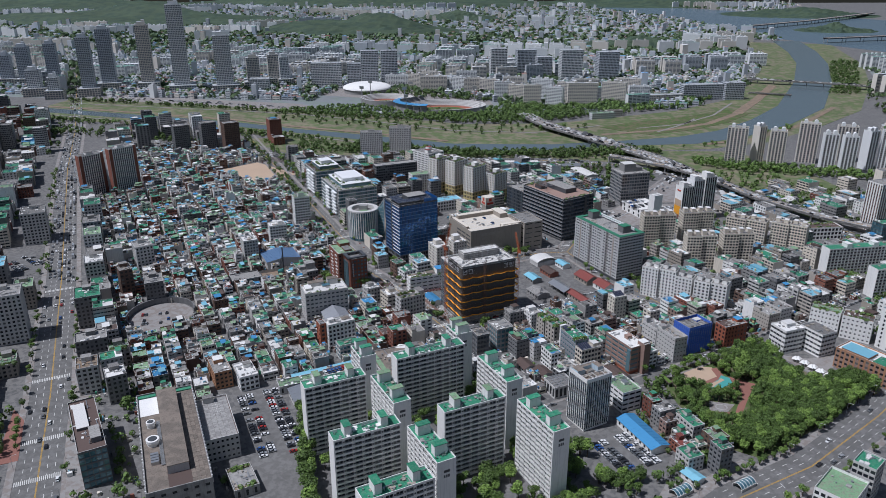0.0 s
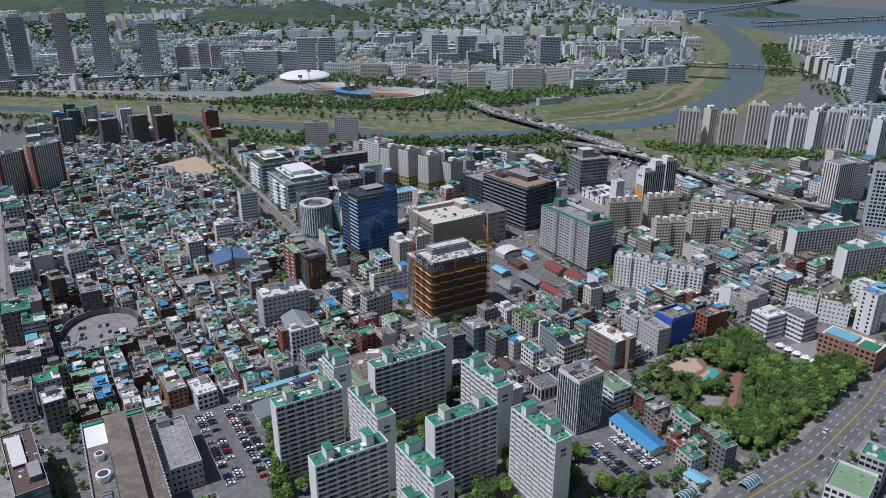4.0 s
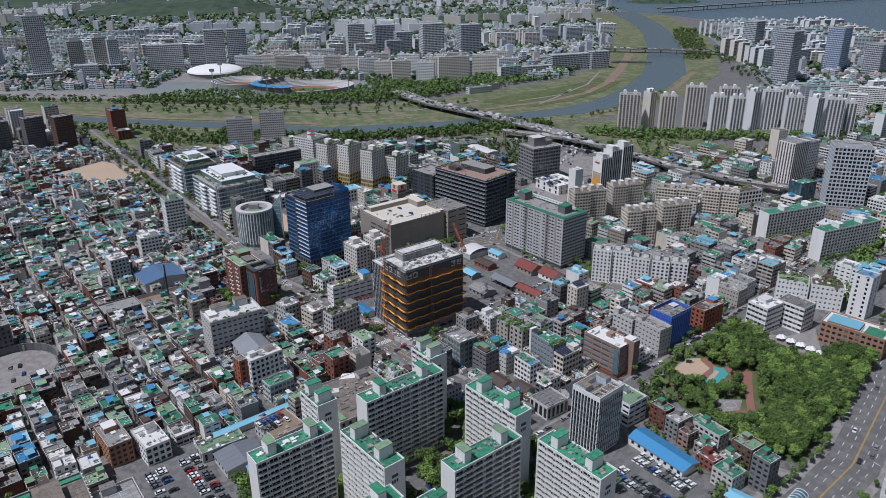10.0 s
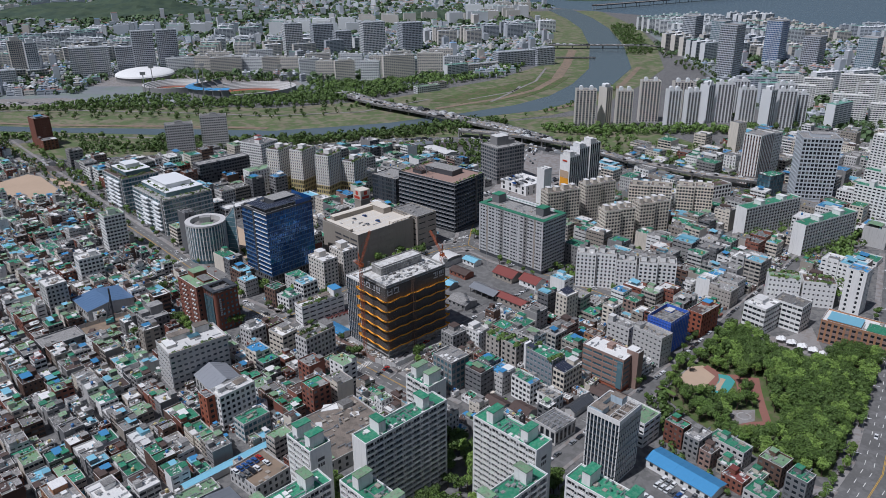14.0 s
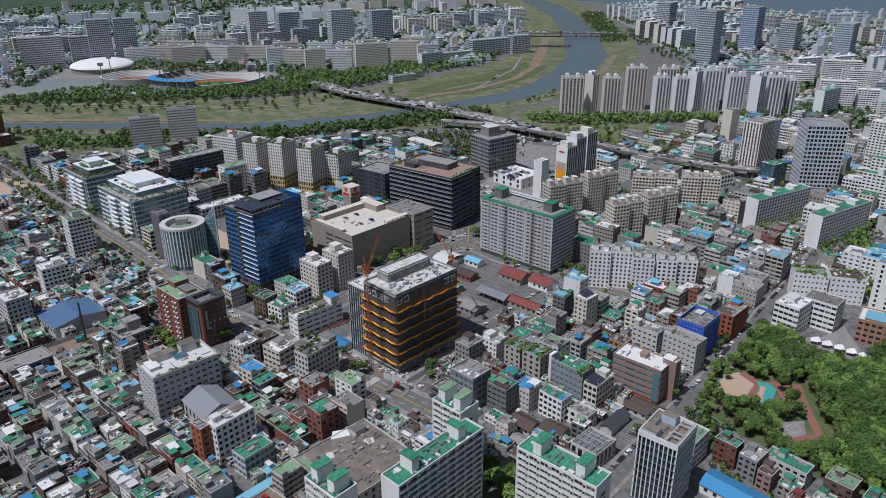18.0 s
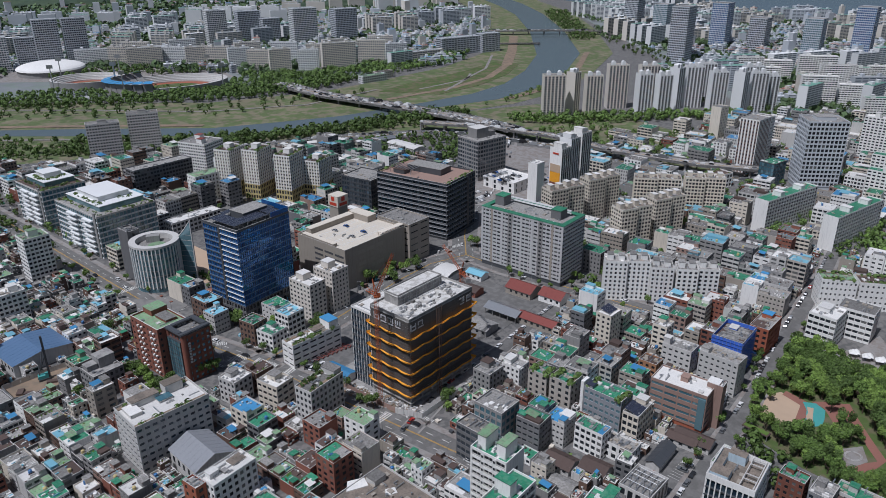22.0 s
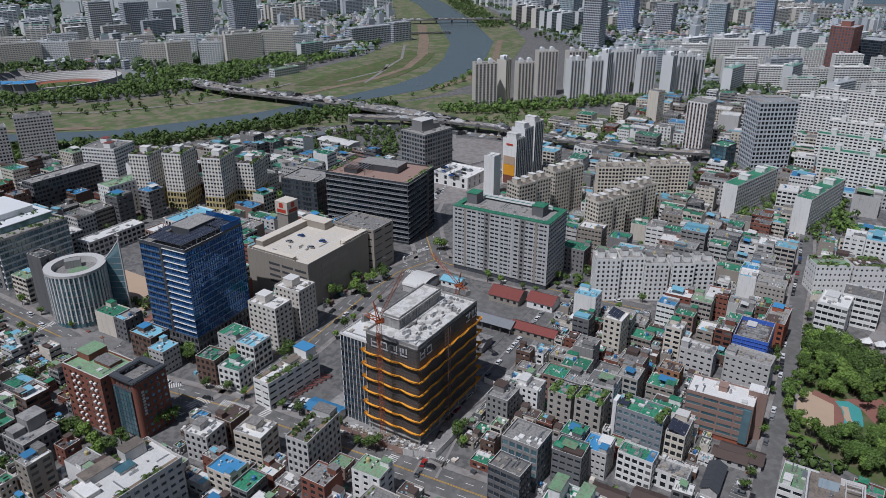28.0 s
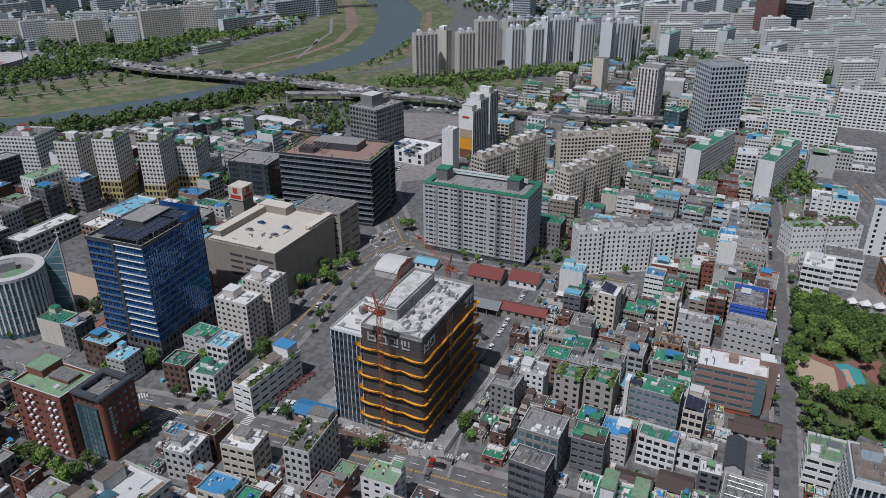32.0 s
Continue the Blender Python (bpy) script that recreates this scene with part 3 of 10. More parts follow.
sheet("junction_paving", [(-150, 128), (-138, 112), (-116, 124), (-100, 146), (-88, 160), (-96, 168), (-122, 156), (-142, 166)], 0.262, M["pale_asphalt"], "worn pale asphalt of the wide junction", "road")
dots = Shape()
for i in range(26):
    a0, a1 = 6.2832 * i / 26, 6.2832 * (i + 0.55) / 26
    dots.quad(*[(-131 + r * math.cos(a), 139 + r * math.sin(a), 0.275) for r, a in ((8.2, a0), (8.5, a0), (8.5, a1), (8.2, a1))])
tagged(new("guide_dots", dots.mesh("guide_dots", [M["mark"]])), "dotted white turning circle painted on the junction", "road marking", "", "structure")
sheet("red_footway", [(-104, 150), (-101, 147), (-84, 162), (-78, 172), (-82, 174), (-88, 165)], 0.30, M["redpaving"], "red paved footway round the corner", "pavement")

# ---- open areas kept free of houses ----
PARK = [(140, -66), (156, -43), (170, -34), (196, -20), (214, -9), (226, -23), (239, -41), (250, -50), (261, -40), (275, -60), (268, -66), (184, -140), (166, -132), (146, -90)]
SITE = [(2, -8), (52, 28), (22, 76), (-30, 44)]
areas += [PARK, PLAIN, STREAM, HAN, SITE, [(-420, 770), (0, 750), (80, 860), (-40, 960), (-380, 1120)]]
sheet("park_ground", PARK, 0.18, M["lawn"], "shaded park ground of grass and soil", "park")
sheet("market_yard", [(58, 50), (104, 82), (82, 122), (40, 92)], 0.16, M["asphalt"], "grey paved yard between the market sheds", "yard")
areas.append([(58, 50), (104, 82), (82, 122), (40, 92)])
APARTLAND = [(-62, -172), (-74, -128), (-40, -106), (22, -80), (45, -104), (92, -152), (62, -205), (-10, -245), (-40, -235)]
areas.append(APARTLAND)
sheet("estate_ground", APARTLAND, 0.15, M["asphalt"], "shaded estate lanes and parking between the towers", "yard")
LOT = [(-137, -112), (-121, -104), (-112, -108), (-84, -145), (-56, -197), (-66, -222), (-84, -204), (-100, -174), (-123, -137)]
areas.append(LOT)
sheet("car_park", LOT, 0.17, M["asphalt"], "grey asphalt car park with rows of cars", "car park")
LOT2 = [(88, -134), (103, -120), (112, -126), (124, -147), (133, -146), (128, -160), (105, -168), (90, -148)]
areas.append(LOT2)
sheet("car_park", LOT2, 0.17, M["asphalt"], "dark asphalt car park beside a blue shed", "car park")
LOT3 = [(88, -76.5), (98, -67.5), (108, -72), (100, -80), (86, -89), (84, -84)]
areas.append(LOT3)
sheet("car_park", LOT3, 0.17, M["asphalt"], "small asphalt car park with white bay lines", "car park")
bays = Shape()
for i in range(9):
    strip(bays, [(89.5 + i * 1.6, -76.8 + i * 0.95), (92.2 + i * 1.6, -81.2 + i * 0.95)], 0.07, 0.2)
tagged(new("bay_lines", bays.mesh("bay_lines", [M["mark"]])), "white bay lines painted on the car park", "road marking", "", "structure")
YARD = [(216, -6), (228, -22), (240, -40), (250, -48), (258, -30), (266, -12), (244, -20), (229, -17)]
areas.append(YARD)
sheet("school_yard", YARD, 0.2, M["paving"], "pale paved yard with event tents", "yard")
BROWN = [(-62, -88), (-24, -36), (-2, -52), (-32, -100)]
areas.append([(-136, 72), (-120, 48), (-104, 34), (-88, 46), (-84, 66), (-100, 98), (-112, 100)])
FIELD = [(-106, 250), (-82, 212), (-68, 176), (-92, 172), (-118, 212)]
areas.append(FIELD)
areas.append([(-128, 268), (-104, 292), (-60, 312), (-28, 288), (-50, 236), (-60, 172), (-92, 166), (-122, 210)])
sheet("school_field", FIELD, 0.2, M["sand"], "pale sandy school playing field", "playing field")
FIELD2 = [(-372, 405), (-296, 352), (-262, 400), (-335, 452)]
areas.append(FIELD2)
sheet("school_field", FIELD2, 0.2, M["sand"], "pale brown school yard", "playing field")
ROUND = [(-234 + 23.5 * math.cos(i * math.pi / 8), -17 + 25.5 * math.sin(i * math.pi / 8)) for i in range(16)]
areas.append(ROUND)
sheet("car_park", ROUND, 0.2, M["paving"], "round walled parking field of grey concrete", "car park")

LOT3 = [(-430, 64), (-394, 42), (-385, 56), (-424, 100), (-449, 89)]
areas.append(LOT3)
sheet("car_park", LOT3, 0.2, M["asphalt"], "crowded open car park beside the boulevard", "car park")
for name, pts, m, label in (("path", [(-900, 745), (-470, 662), (-345, 625), (-210, 585), (-90, 548)], "paving", "pale footpath along the floodplain"), ("path", [(-880, 850), (-400, 800), (-230, 745), (-90, 690), (40, 690), (150, 760)], "paving", "pale footpath on the far bank"),
                            ("bank_soil", [(-900, 815), (-470, 728), (-360, 690), (-214, 652), (-90, 614)], "soil", "brown bare bank of the stream"), ("path", [(210, 745), (290, 790), (360, 880), (420, 1010)], "paving", "curved footpath in the riverside park"),
                            ("path", [(240, 720), (300, 800), (320, 840)], "paving", "curved footpath in the riverside park"), ("bank_soil", [(300, 640), (385, 690), (490, 810), (600, 985)], "soil", "brown bare bank of the stream")):
    q = Shape()
    strip(q, pts, 2.2 if name == "path" else 5.0, 0.72)
    tagged(new(name, q.mesh(name, [M[m]])), label, name.replace("_", " "), "", "structure")

sheet("verge", [(-420, 590), (-309, 506), (-134, 506), (-32, 518), (60, 526), (170, 514), (232, 462), (276, 412), (312, 340), (360, 280), (400, 300), (420, 420), (400, 500), (330, 600), (210, 588), (95, 550), (5, 534), (-85, 532), (-204, 566), (-340, 608)], 0.12, M["grass"], "rough grass between expressway and stream", "verge")
sheet("footway_plaza", [(121, -182), (150, -170), (182, -149), (172, -142), (150, -160), (128, -168)], 0.26, M["paving"], "pale paved footway beside the avenue", "pavement")
sheet("footway_plaza", [(-262, -150), (-248, -160), (-226, -196), (-236, -202)], 0.26, M["redpaving"], "red paved walk beside the boulevard", "pavement")

sheet("footway_plaza", [(-168, -226), (-181, -222), (-236, -128), (-300, -24), (-292, -20), (-226, -126), (-200, -160)], 0.27, M["paving"], "pale paved forecourt along the boulevard", "pavement")
sheet("alley", [(-158, -236), (-205, -150), (-190, -140), (-176, -150), (-130, -240)], 0.13, M["asphalt"], "grey service lane between office and hall", "road")


# ---- blocks of apartments in front ----
def estate_tower(x, y, rot, w, d, floors, number):
    """White slab with dark glazing on the long faces, blind ends, green roof and two lift houses."""
    fh = 2.8
    claim(x, y, w, d, rot)
    root = thing("apartment_tower", x, y, 0, rot, "white apartment slab with green roof and two lift houses", "apartment block", "estate towers")
    h = floors * fh + 1.2
    ws = Shape()
    long_sides = (0, 2) if w > d else (3, 1)
    gl = {}
    for s in range(4):
        if s in long_sides:
            gl[s] = [Shape() for _ in range(floors)]
            facade(ws, gl[s], s, w, d, 1.2, floors, fh, 5.0, 1.3, 0.8, 0.2, 0.7, 1)
        else:
            plain_face(ws, s, w, d, 0, h)
    plain_face(ws, long_sides[0], w - 0.3, d - 0.3, 0, 1.2)
    plain_face(ws, long_sides[1], w - 0.3, d - 0.3, 0, 1.2)
    parapet(ws, w, d, h, 1.0, 0.3)
    part("wall", ws.weld(), [M["white"], M["pale"]], root)
    for g in gl[long_sides[0]]:
        part("window_band", g, M["glass"], root)
    rear = Shape()
    for g in gl[long_sides[1]]:
        n = len(rear.v)
        rear.v += g.v
        rear.f += [tuple(i + n for i in f) for f in g.f]
        rear.k += g.k
    tagged(part("glazing", rear, M["glass"], root), kind="stuff")
    # stacks of balcony fronts standing proud of the long faces
    length = max(w, d)
    for s in long_sides:
        bs, sw = Shape(), Shape()
        n = max(1, round(length / 5.0))
        off = min(w, d) / 2
        step = length / n
        sg = -1 if s in (0, 3) else 1

        def slab(shape, a, b, o0, o1, z0, z1):
            lo, hi = sorted((sg * (off + o0), sg * (off + o1)))
            if long_sides == (0, 2):
                shape.box(a, b, lo, hi, z0, z1, 0, True)
            else:
                shape.box(lo, hi, a, b, z0, z1, 0, True)

        for i in range(n + 1):
            e = -length / 2 + i * step
            for f in range(floors):
                z = 1.2 + f * fh
                if i < n:
                    # balcony front with its slab edge, and a middle post
                    slab(bs, e + 0.7, e + step - 0.7, -0.3, 0.25, z - 0.25, z + 0.8)
                    slab(bs, e + step / 2 - 0.06, e + step / 2 + 0.06, -0.65, -0.5, z + 0.8, z + fh - 0.2)
                if 0 < i < n:
                    slab(sw, e - 0.4, e + 0.4, -0.1, 0.035, z + 1.05, z + 2.1)
        tagged(part("glazing", sw, M["glass"], root, "small dark windows between the balconies"), kind="stuff")
        tagged(part("balcony_front", bs, M["white"], root, "white balcony fronts"), kind="stuff")
    rs = Shape()
    rs.box(-w / 2 + 0.3, w / 2 - 0.3, -d / 2 + 0.3, d / 2 - 0.3, h - 0.3, h + 0.15)
    deck = part("roof", rs, M["roof_green"], root)
    for q in (-0.27, 0.27):
        cx, cy = (q * w, 0.06 * d) if w > d else (0.0, q * d)
        bw, bd = (3.5, d * 0.66) if w > d else (w * 0.66, 3.5)
        ts = Shape()
        ts.box(cx - bw / 2, cx + bw / 2, cy - bd / 2, cy + bd / 2, h, h + 5.6)
        ts.box(cx - bw / 2 - 0.2, cx + bw / 2 + 0.2, cy - bd / 2 - 0.2, cy + bd / 2 + 0.2, h + 5.6, h + 5.9, 1, True)
        # stair flights and ducts against the lift house
        ts.box(cx + bw / 2, cx + bw / 2 + 0.8, cy - bd / 4, cy + bd / 4, h, h + 2.4)
        part("lift_house", ts, [M["white"], M["roof_green" if number % 3 else "roof_lime"]], deck, "white lift house with green cap")
    rr = random.Random(number)
    roof_clutter(deck, w, d, h, 12, rr)
    for _ in range(7):
        cx, cy = rr.uniform(-0.45, 0.45) * w, rr.uniform(-0.4, 0.4) * d
        vs = Shape()
        vs.cyl(cx, cy, 0.35, h + 0.1, h + 1.3, 8)
        vs.cyl(cx, cy, 0.5, h + 1.3, h + 1.6, 8)
        part("roof_vent", vs, M["metal"], deck)
    # number on the end wall, as plain bars
    ns = Shape()
    if w > d:
        ns.box(w / 2, w / 2 + 0.05, -1.8, 1.8, h - 7.5, h - 6.0)
    else:
        for i in range(3):
            ns.box(-1.6 + i * 1.15, -0.8 + i * 1.15, -d / 2 - 0.05, -d / 2, h - 8.6, h - 7.0)
        ns.box(-1.6, 1.6, -d / 2 - 0.05, -d / 2, h - 5.8, h - 4.4)
    part("painted_mark", ns, M["ink"], root, "grey painted marks")
    return root


for i, a in enumerate(((-54, -158, 33, 35, 9), (-26, -201, 33, 35, 9), (-7, -118, 33, 44, 9), (24, -170, 33, 36, 9))):
    estate_tower(*a, 15, i)
for i, a in enumerate(((61, -177, 35, 10, 33), (8, -208, 35, 10, 33), (-21, -163, 35, 10, 32), (36, -134, 35, 10, 33), (-45, -125, 34, 10, 16), (8, -90, 34, 11, 15), (-3, -240, 35, 34, 10))):
    estate_tower(*a, 15, 10 + i)

# ---- the tower under construction ----
def site_tower():
    w, d, h = 46.0, 26.0, 46.5
    rot = 32
    c, s = math.cos(radians(rot)), math.sin(radians(rot))
    x, y = w / 2 * c - d / 2 * s, w / 2 * s + d / 2 * c
    claim(x, y, w + 4, d + 4, rot)
    root = thing("office_tower", x, y, 0, rot, "office tower under construction wrapped in dark netting with orange catch nets", "building")
    core = Shape()
    core.box(-w / 2 + 1, w / 2 - 1, -d / 2 + 1, d / 2 - 1, 0, 5.5)
    part("ground_floor", core, M["concrete"], root)
    for i in range(7):
        for yy in (-d / 2 + 0.6, d / 2 - 0.6):
            xx = -w / 2 + 0.6 + i * (w - 1.2) / 6
            col_ = Shape()
            col_.box(xx - 0.45, xx + 0.45, yy - 0.45, yy + 0.45, 0, 6)
            part("column", col_, M["concrete"], root)
    for z in (2.6, 5.4):
        ledge = Shape()
        ledge.box(-w / 2 - 0.2, w / 2 + 0.2, -d / 2 - 0.2, d / 2 + 0.2, z, z + 0.35, 0, True)
        part("floor_slab", ledge, M["concrete"], root, "raw concrete slab edge")
    # scaffold netting in lifts, with slightly rounded corners
    net = Shape()
    r = 1.8
    rim = []
    for cx, cy, a0 in ((w / 2 - r, -d / 2 + r, -90), (w / 2 - r, d / 2 - r, 0), (-w / 2 + r, d / 2 - r, 90), (-w / 2 + r, -d / 2 + r, 180)):
        for k in range(5):
            a = radians(a0 + k * 22.5)
            rim.append((cx + r * math.cos(a), cy + r * math.sin(a)))
    lifts = 44
    z0, z1 = 5.8, h - 0.5
    for k in range(lifts):
        za, zb = z0 + (z1 - z0) * k / lifts, z0 + (z1 - z0) * (k + 1) / lifts
        e = (0.0, 0.16, 0.05)[k % 3]
        for (ax, ay), (bx, by) in zip(rim, rim[1:] + rim[:1]):
            f = 1 + e / 20
            net.quad((ax * f, ay * f, za), (bx * f, by * f, za), (bx * f, by * f, zb), (ax * f, ay * f, zb))
    part("safety_net", net, M["net"], root, "dark brown scaffold netting")
    for k in range(6):
        z = 7.2 + k * 6.2
        for side in range(4):
            o = Shape()
            n = 24
            L = w if side in (0, 2) else d
            reach = (1.7, 1.5, 1.2, 2.0)[side]
            bays = (5, 3, 5, 3)[side]
            off = (d if side in (0, 2) else w) / 2

            def at(q, out, zz):
                return ((q, -off - out, zz), (off + out, q, zz), (-q, off + out, zz), (-off - out, -q, zz))[side]
            for i in range(n):
                a, b = -L / 2 - 1.4 + (L + 2.8) * i / n, -L / 2 - 1.4 + (L + 2.8) * (i + 1) / n
                sa, sb = 1.0 * abs(math.sin(i / n * math.pi * bays)), 1.0 * abs(math.sin((i + 1) / n * math.pi * bays))
                for o0, o1, h0, h1 in ((0.12, 0.55, -0.1, -0.25), (0.55, 1.0, -0.25, 1.0)):
                    o.quad(at(a, reach * o0, z + h0 - sa * 0.5), at(b, reach * o0, z + h0 - sb * 0.5), at(b, reach * o1, z + h1 - sb * 0.8), at(a, reach * o1, z + h1 - sa * 0.8))
            part("catch_net", o.weld(), M["orange_net"], root, "sagging orange catch net")
    top = Shape()
    top.box(-w / 2 + 0.6, w / 2 - 0.6, -d / 2 + 0.6, d / 2 - 0.6, h - 1, h - 0.1)
    part("roof", top, M["site_screed"], root, "pale concrete roof strewn with materials")
    pa = Shape()
    parapet(pa, w - 1.0, d - 1.0, h - 0.2, 1.1, 0.3)
    part("parapet", pa, M["concrete"], root)
    for bx, by, bw, bd, bh in ((1, 6.5, 31, 9, 4.4),):
        b = Shape()
        b.box(bx - bw / 2, bx + bw / 2, by - bd / 2, by + bd / 2, h - 0.2, h + bh)
        for i in range(int(bw / 2)):
            b.box(bx - bw / 2 + 2 * i + 0.4, bx - bw / 2 + 2 * i + 0.7, by - bd / 2 - 0.15, by - bd / 2, h, h + bh)
        part("plant_room", b, M["concrete"], root, "raw concrete plant room")
        lid = Shape()
        lid.box(bx - bw / 2 - 0.3, bx + bw / 2 + 0.3, by - bd / 2 - 0.3, by + bd / 2 + 0.3, h + bh, h + bh + 0.3, 0, True)
        part("plant_room_roof", lid, M["site_screed"], root)
        rim_ = Shape()
        parapet(rim_, bw, bd, h + bh + 0.3, 0.8, 0.3)
        for i, (vx, vy, vz) in enumerate(rim_.v):
            rim_.v[i] = (vx + bx, vy + by, vz)
        part("plant_room_parapet", rim_, M["concrete"], root)
        scaf = Shape()
        for i in range(9):
            sx = bx - bw / 2 - 1.2 + i * (bw + 2.4) / 8
            for sy in (by - bd / 2 - 1.2, by + bd / 2 + 1.0):
                scaf.beam((sx, sy, h), (sx, sy, h + bh + 1.6), 0.06)
        for zz in (1.6, 3.2, 4.8):
            for sy in (by - bd / 2 - 1.2, by + bd / 2 + 1.0):
                scaf.beam((bx - bw / 2 - 1.2, sy, h + zz), (bx + bw / 2 + 1.2, sy, h + zz), 0.05)
        part("scaffold", scaf, M["metal"], root, "steel tube scaffold round the plant room")
    rr = random.Random(5)
    for _ in range(56):
        q = Shape()
        px, py, pw, pd = rr.uniform(-21, 21), rr.uniform(-11, 0.5), rr.uniform(0.5, 2.6), rr.uniform(0.4, 1.5)
        q.box(px - pw / 2, px + pw / 2, py - pd / 2, py + pd / 2, h - 0.1, h + rr.uniform(0.3, 1.2))
        part("stacked_material", q, M[rr.choice(("roof_white", "concrete", "metal", "roof_grey"))], root)
    # contractor's lettering on the net: plain pale strokes
    for side, starts in ((0, (-22.4, -17.6, 12.0, 16.8)), (3, (-9.5, -4.9, -0.3, 4.3))):
        for n_, a in enumerate(starts):
            q = Shape()
            strokes = (((0, 3.6, 0, 0.6), (0, 3.6, 1.9, 2.5), (0, 0.6, 0.6, 3.6), (3.0, 3.6, 0.6, 3.6)), ((0, 3.4, 3.0, 3.6), (0, 0.6, 1.6, 3.0), (2.8, 3.4, 1.0, 3.0), (0, 3.8, 0, 0.6)),
                       ((0, 2.4, 3.0, 3.6), (1.8, 2.4, 1.4, 3.0), (3.0, 3.6, 1.2, 3.8), (0.4, 3.6, 0, 0.6)), ((0.2, 1.0, 1.6, 3.6), (1.4, 2.2, 1.6, 3.6), (3.0, 3.6, 1.4, 3.8), (0.4, 3.6, 0, 0.6), (0.4, 1.0, 0.6, 1.2)))[n_]
            for p0, p1, z0_, z1_ in strokes:
                zz0, zz1 = h - 5.2 + z0_, h - 5.2 + z1_
                if side == 0:
                    q.box(a + p0, a + p1, -d / 2 - 0.42, -d / 2 - 0.3, zz0, zz1, 0, True)
                else:
                    q.box(-w / 2 - 0.42, -w / 2 - 0.3, -(a + p1), -(a + p0), zz0, zz1, 0, True)
            part("sign_bar", q, M["lettering"], root, "pale lettering strokes")
    # hoist mast on the long face
    m = Shape()
    for xx in (-5.4, -3.8):
        for yy in (-d / 2 - 2.6, -d / 2 - 1.0):
            m.beam((xx, yy, 0), (xx, yy, h + 2), 0.09)
    for k in range(int(h / 1.6)):
        z = k * 1.6
        m.beam((-5.4, -d / 2 - 2.6, z), (-3.8, -d / 2 - 2.6, z + 1.6), 0.06)
        m.beam((-5.4, -d / 2 - 1.0, z), (-5.4, -d / 2 - 2.6, z + 1.6), 0.06)
    part("hoist_mast", m, M["brown"], root, "brown steel hoist mast")
    return root


site_tower()
# glazed wing of the tower, one storey lower
building("office_wing", -5.4, 34.5, 32, 26, 15, 11, 3.7, "white", "roof_white", "glazed wing of the new tower with pale fins", "building", glass="glass_navy", band="dark", deep=0.4,
         bay=1.8, pier=0.22, sill=0.9, head=0.3, top=((2, 0, 8, 6, 2.5, "roof_white"),))


def lattice_mast(s, p, q, half, step, r):
    """Square lattice beam between two points."""
    p, q = Vector(p), Vector(q)
    d = (q - p)
    n = max(2, int(d.length / step))
    u = d.orthogonal().normalized() * half
    v = d.normalized().cross(u).normalized() * half
    cs = [u + v, u - v, -u - v, -u + v]
    for c in cs:
        s.beam(p + c, q + c, r)
    for i in range(n):
        a, b = p + d * i / n, p + d * (i + 1) / n
        for k in range(4):
            s.beam(a + cs[k], b + cs[(k + 1) % 4], r * 0.65)
            s.beam(a + cs[k], a + cs[(k + 1) % 4], r * 0.6)


def tower_crane(x, y, high, jib, az, luff, label):
    root = thing("tower_crane", x, y, 0, 0, label, "crane")
    m = Shape()
    lattice_mast(m, (0, 0, 0), (0, 0, high), 0.75, 2.4, 0.06)
    part("mast", m, M["crane"], root)
    cab = Shape()
    cab.box(-1.1, 1.1, -1.1, 1.1, high, high + 0.7)
    cab.box(0.6, 1.7, -1.9, -0.7, high + 0.4, high + 2.2)
    part("cab", cab, M["crane"], root)
    a, l = radians(az), radians(luff)
    tip = (jib * math.cos(l) * math.cos(a), jib * math.cos(l) * math.sin(a), high + 1.5 + jib * math.sin(l))
    j = Shape()
    lattice_mast(j, (0, 0, high + 1.5), tip, 0.5, 2.2, 0.06)
    part("jib", j, M["crane"], root)
    back = Shape()
    lattice_mast(back, (0, 0, high + 1), (-7 * math.cos(a), -7 * math.sin(a), high + 1), 0.7, 2.0, 0.12)
    part("counter_jib", back, M["crane"], root)
    wgt = Shape()
    wgt.box(-7 * math.cos(a) - 1.2, -7 * math.cos(a) + 1.2, -7 * math.sin(a) - 1.2, -7 * math.sin(a) + 1.2, high - 1.5, high + 1)
    part("counterweight", wgt, M["concrete"], root)
    af = Shape()
    apex = (-2.5 * math.cos(a), -2.5 * math.sin(a), high + 8)
    af.beam((0.6, 0, high + 1), apex, 0.15)
    af.beam((-0.6, 0, high + 1), apex, 0.15)
    af.beam(apex, tip, 0.05)
    part("frame", af, M["crane"], root)
    return root


tower_crane(-13, 7.1, 58, 28, 292, 60, "orange luffing tower crane beside the new tower")
tower_crane(40, 46, 44, 22, 100, 20, "orange tower crane behind the new tower")

# site hoarding and rubble
hoard = thing("site_hoarding", 0, 0, 0, 0, "blue and white printed site hoarding along the street", "fence")
for (ax, ay), (bx, by), m in (((3, -9), (50, 21), "white"), ((3, -9), (-8, -1), "pale"), ((-8, -1), (-36, 40), "rosy"), ((50, 21), (46, 30), "white")):
    n = max(1, int(math.hypot(bx - ax, by - ay) / 4))
    for i in range(n):
        p, q = (ax + (bx - ax) * i / n, ay + (by - ay) * i / n), (ax + (bx - ax) * (i + 0.97) / n, ay + (by - ay) * (i + 0.97) / n)
        hs = Shape()
        dx, dy = (q[1] - p[1]), -(q[0] - p[0])
        k = 0.08 / math.hypot(dx, dy)
        hs.prism([p, q, (q[0] - dx * k, q[1] - dy * k), (p[0] - dx * k, p[1] - dy * k)], 0, 3.2)
        part("panel", hs, M[m], hoard)
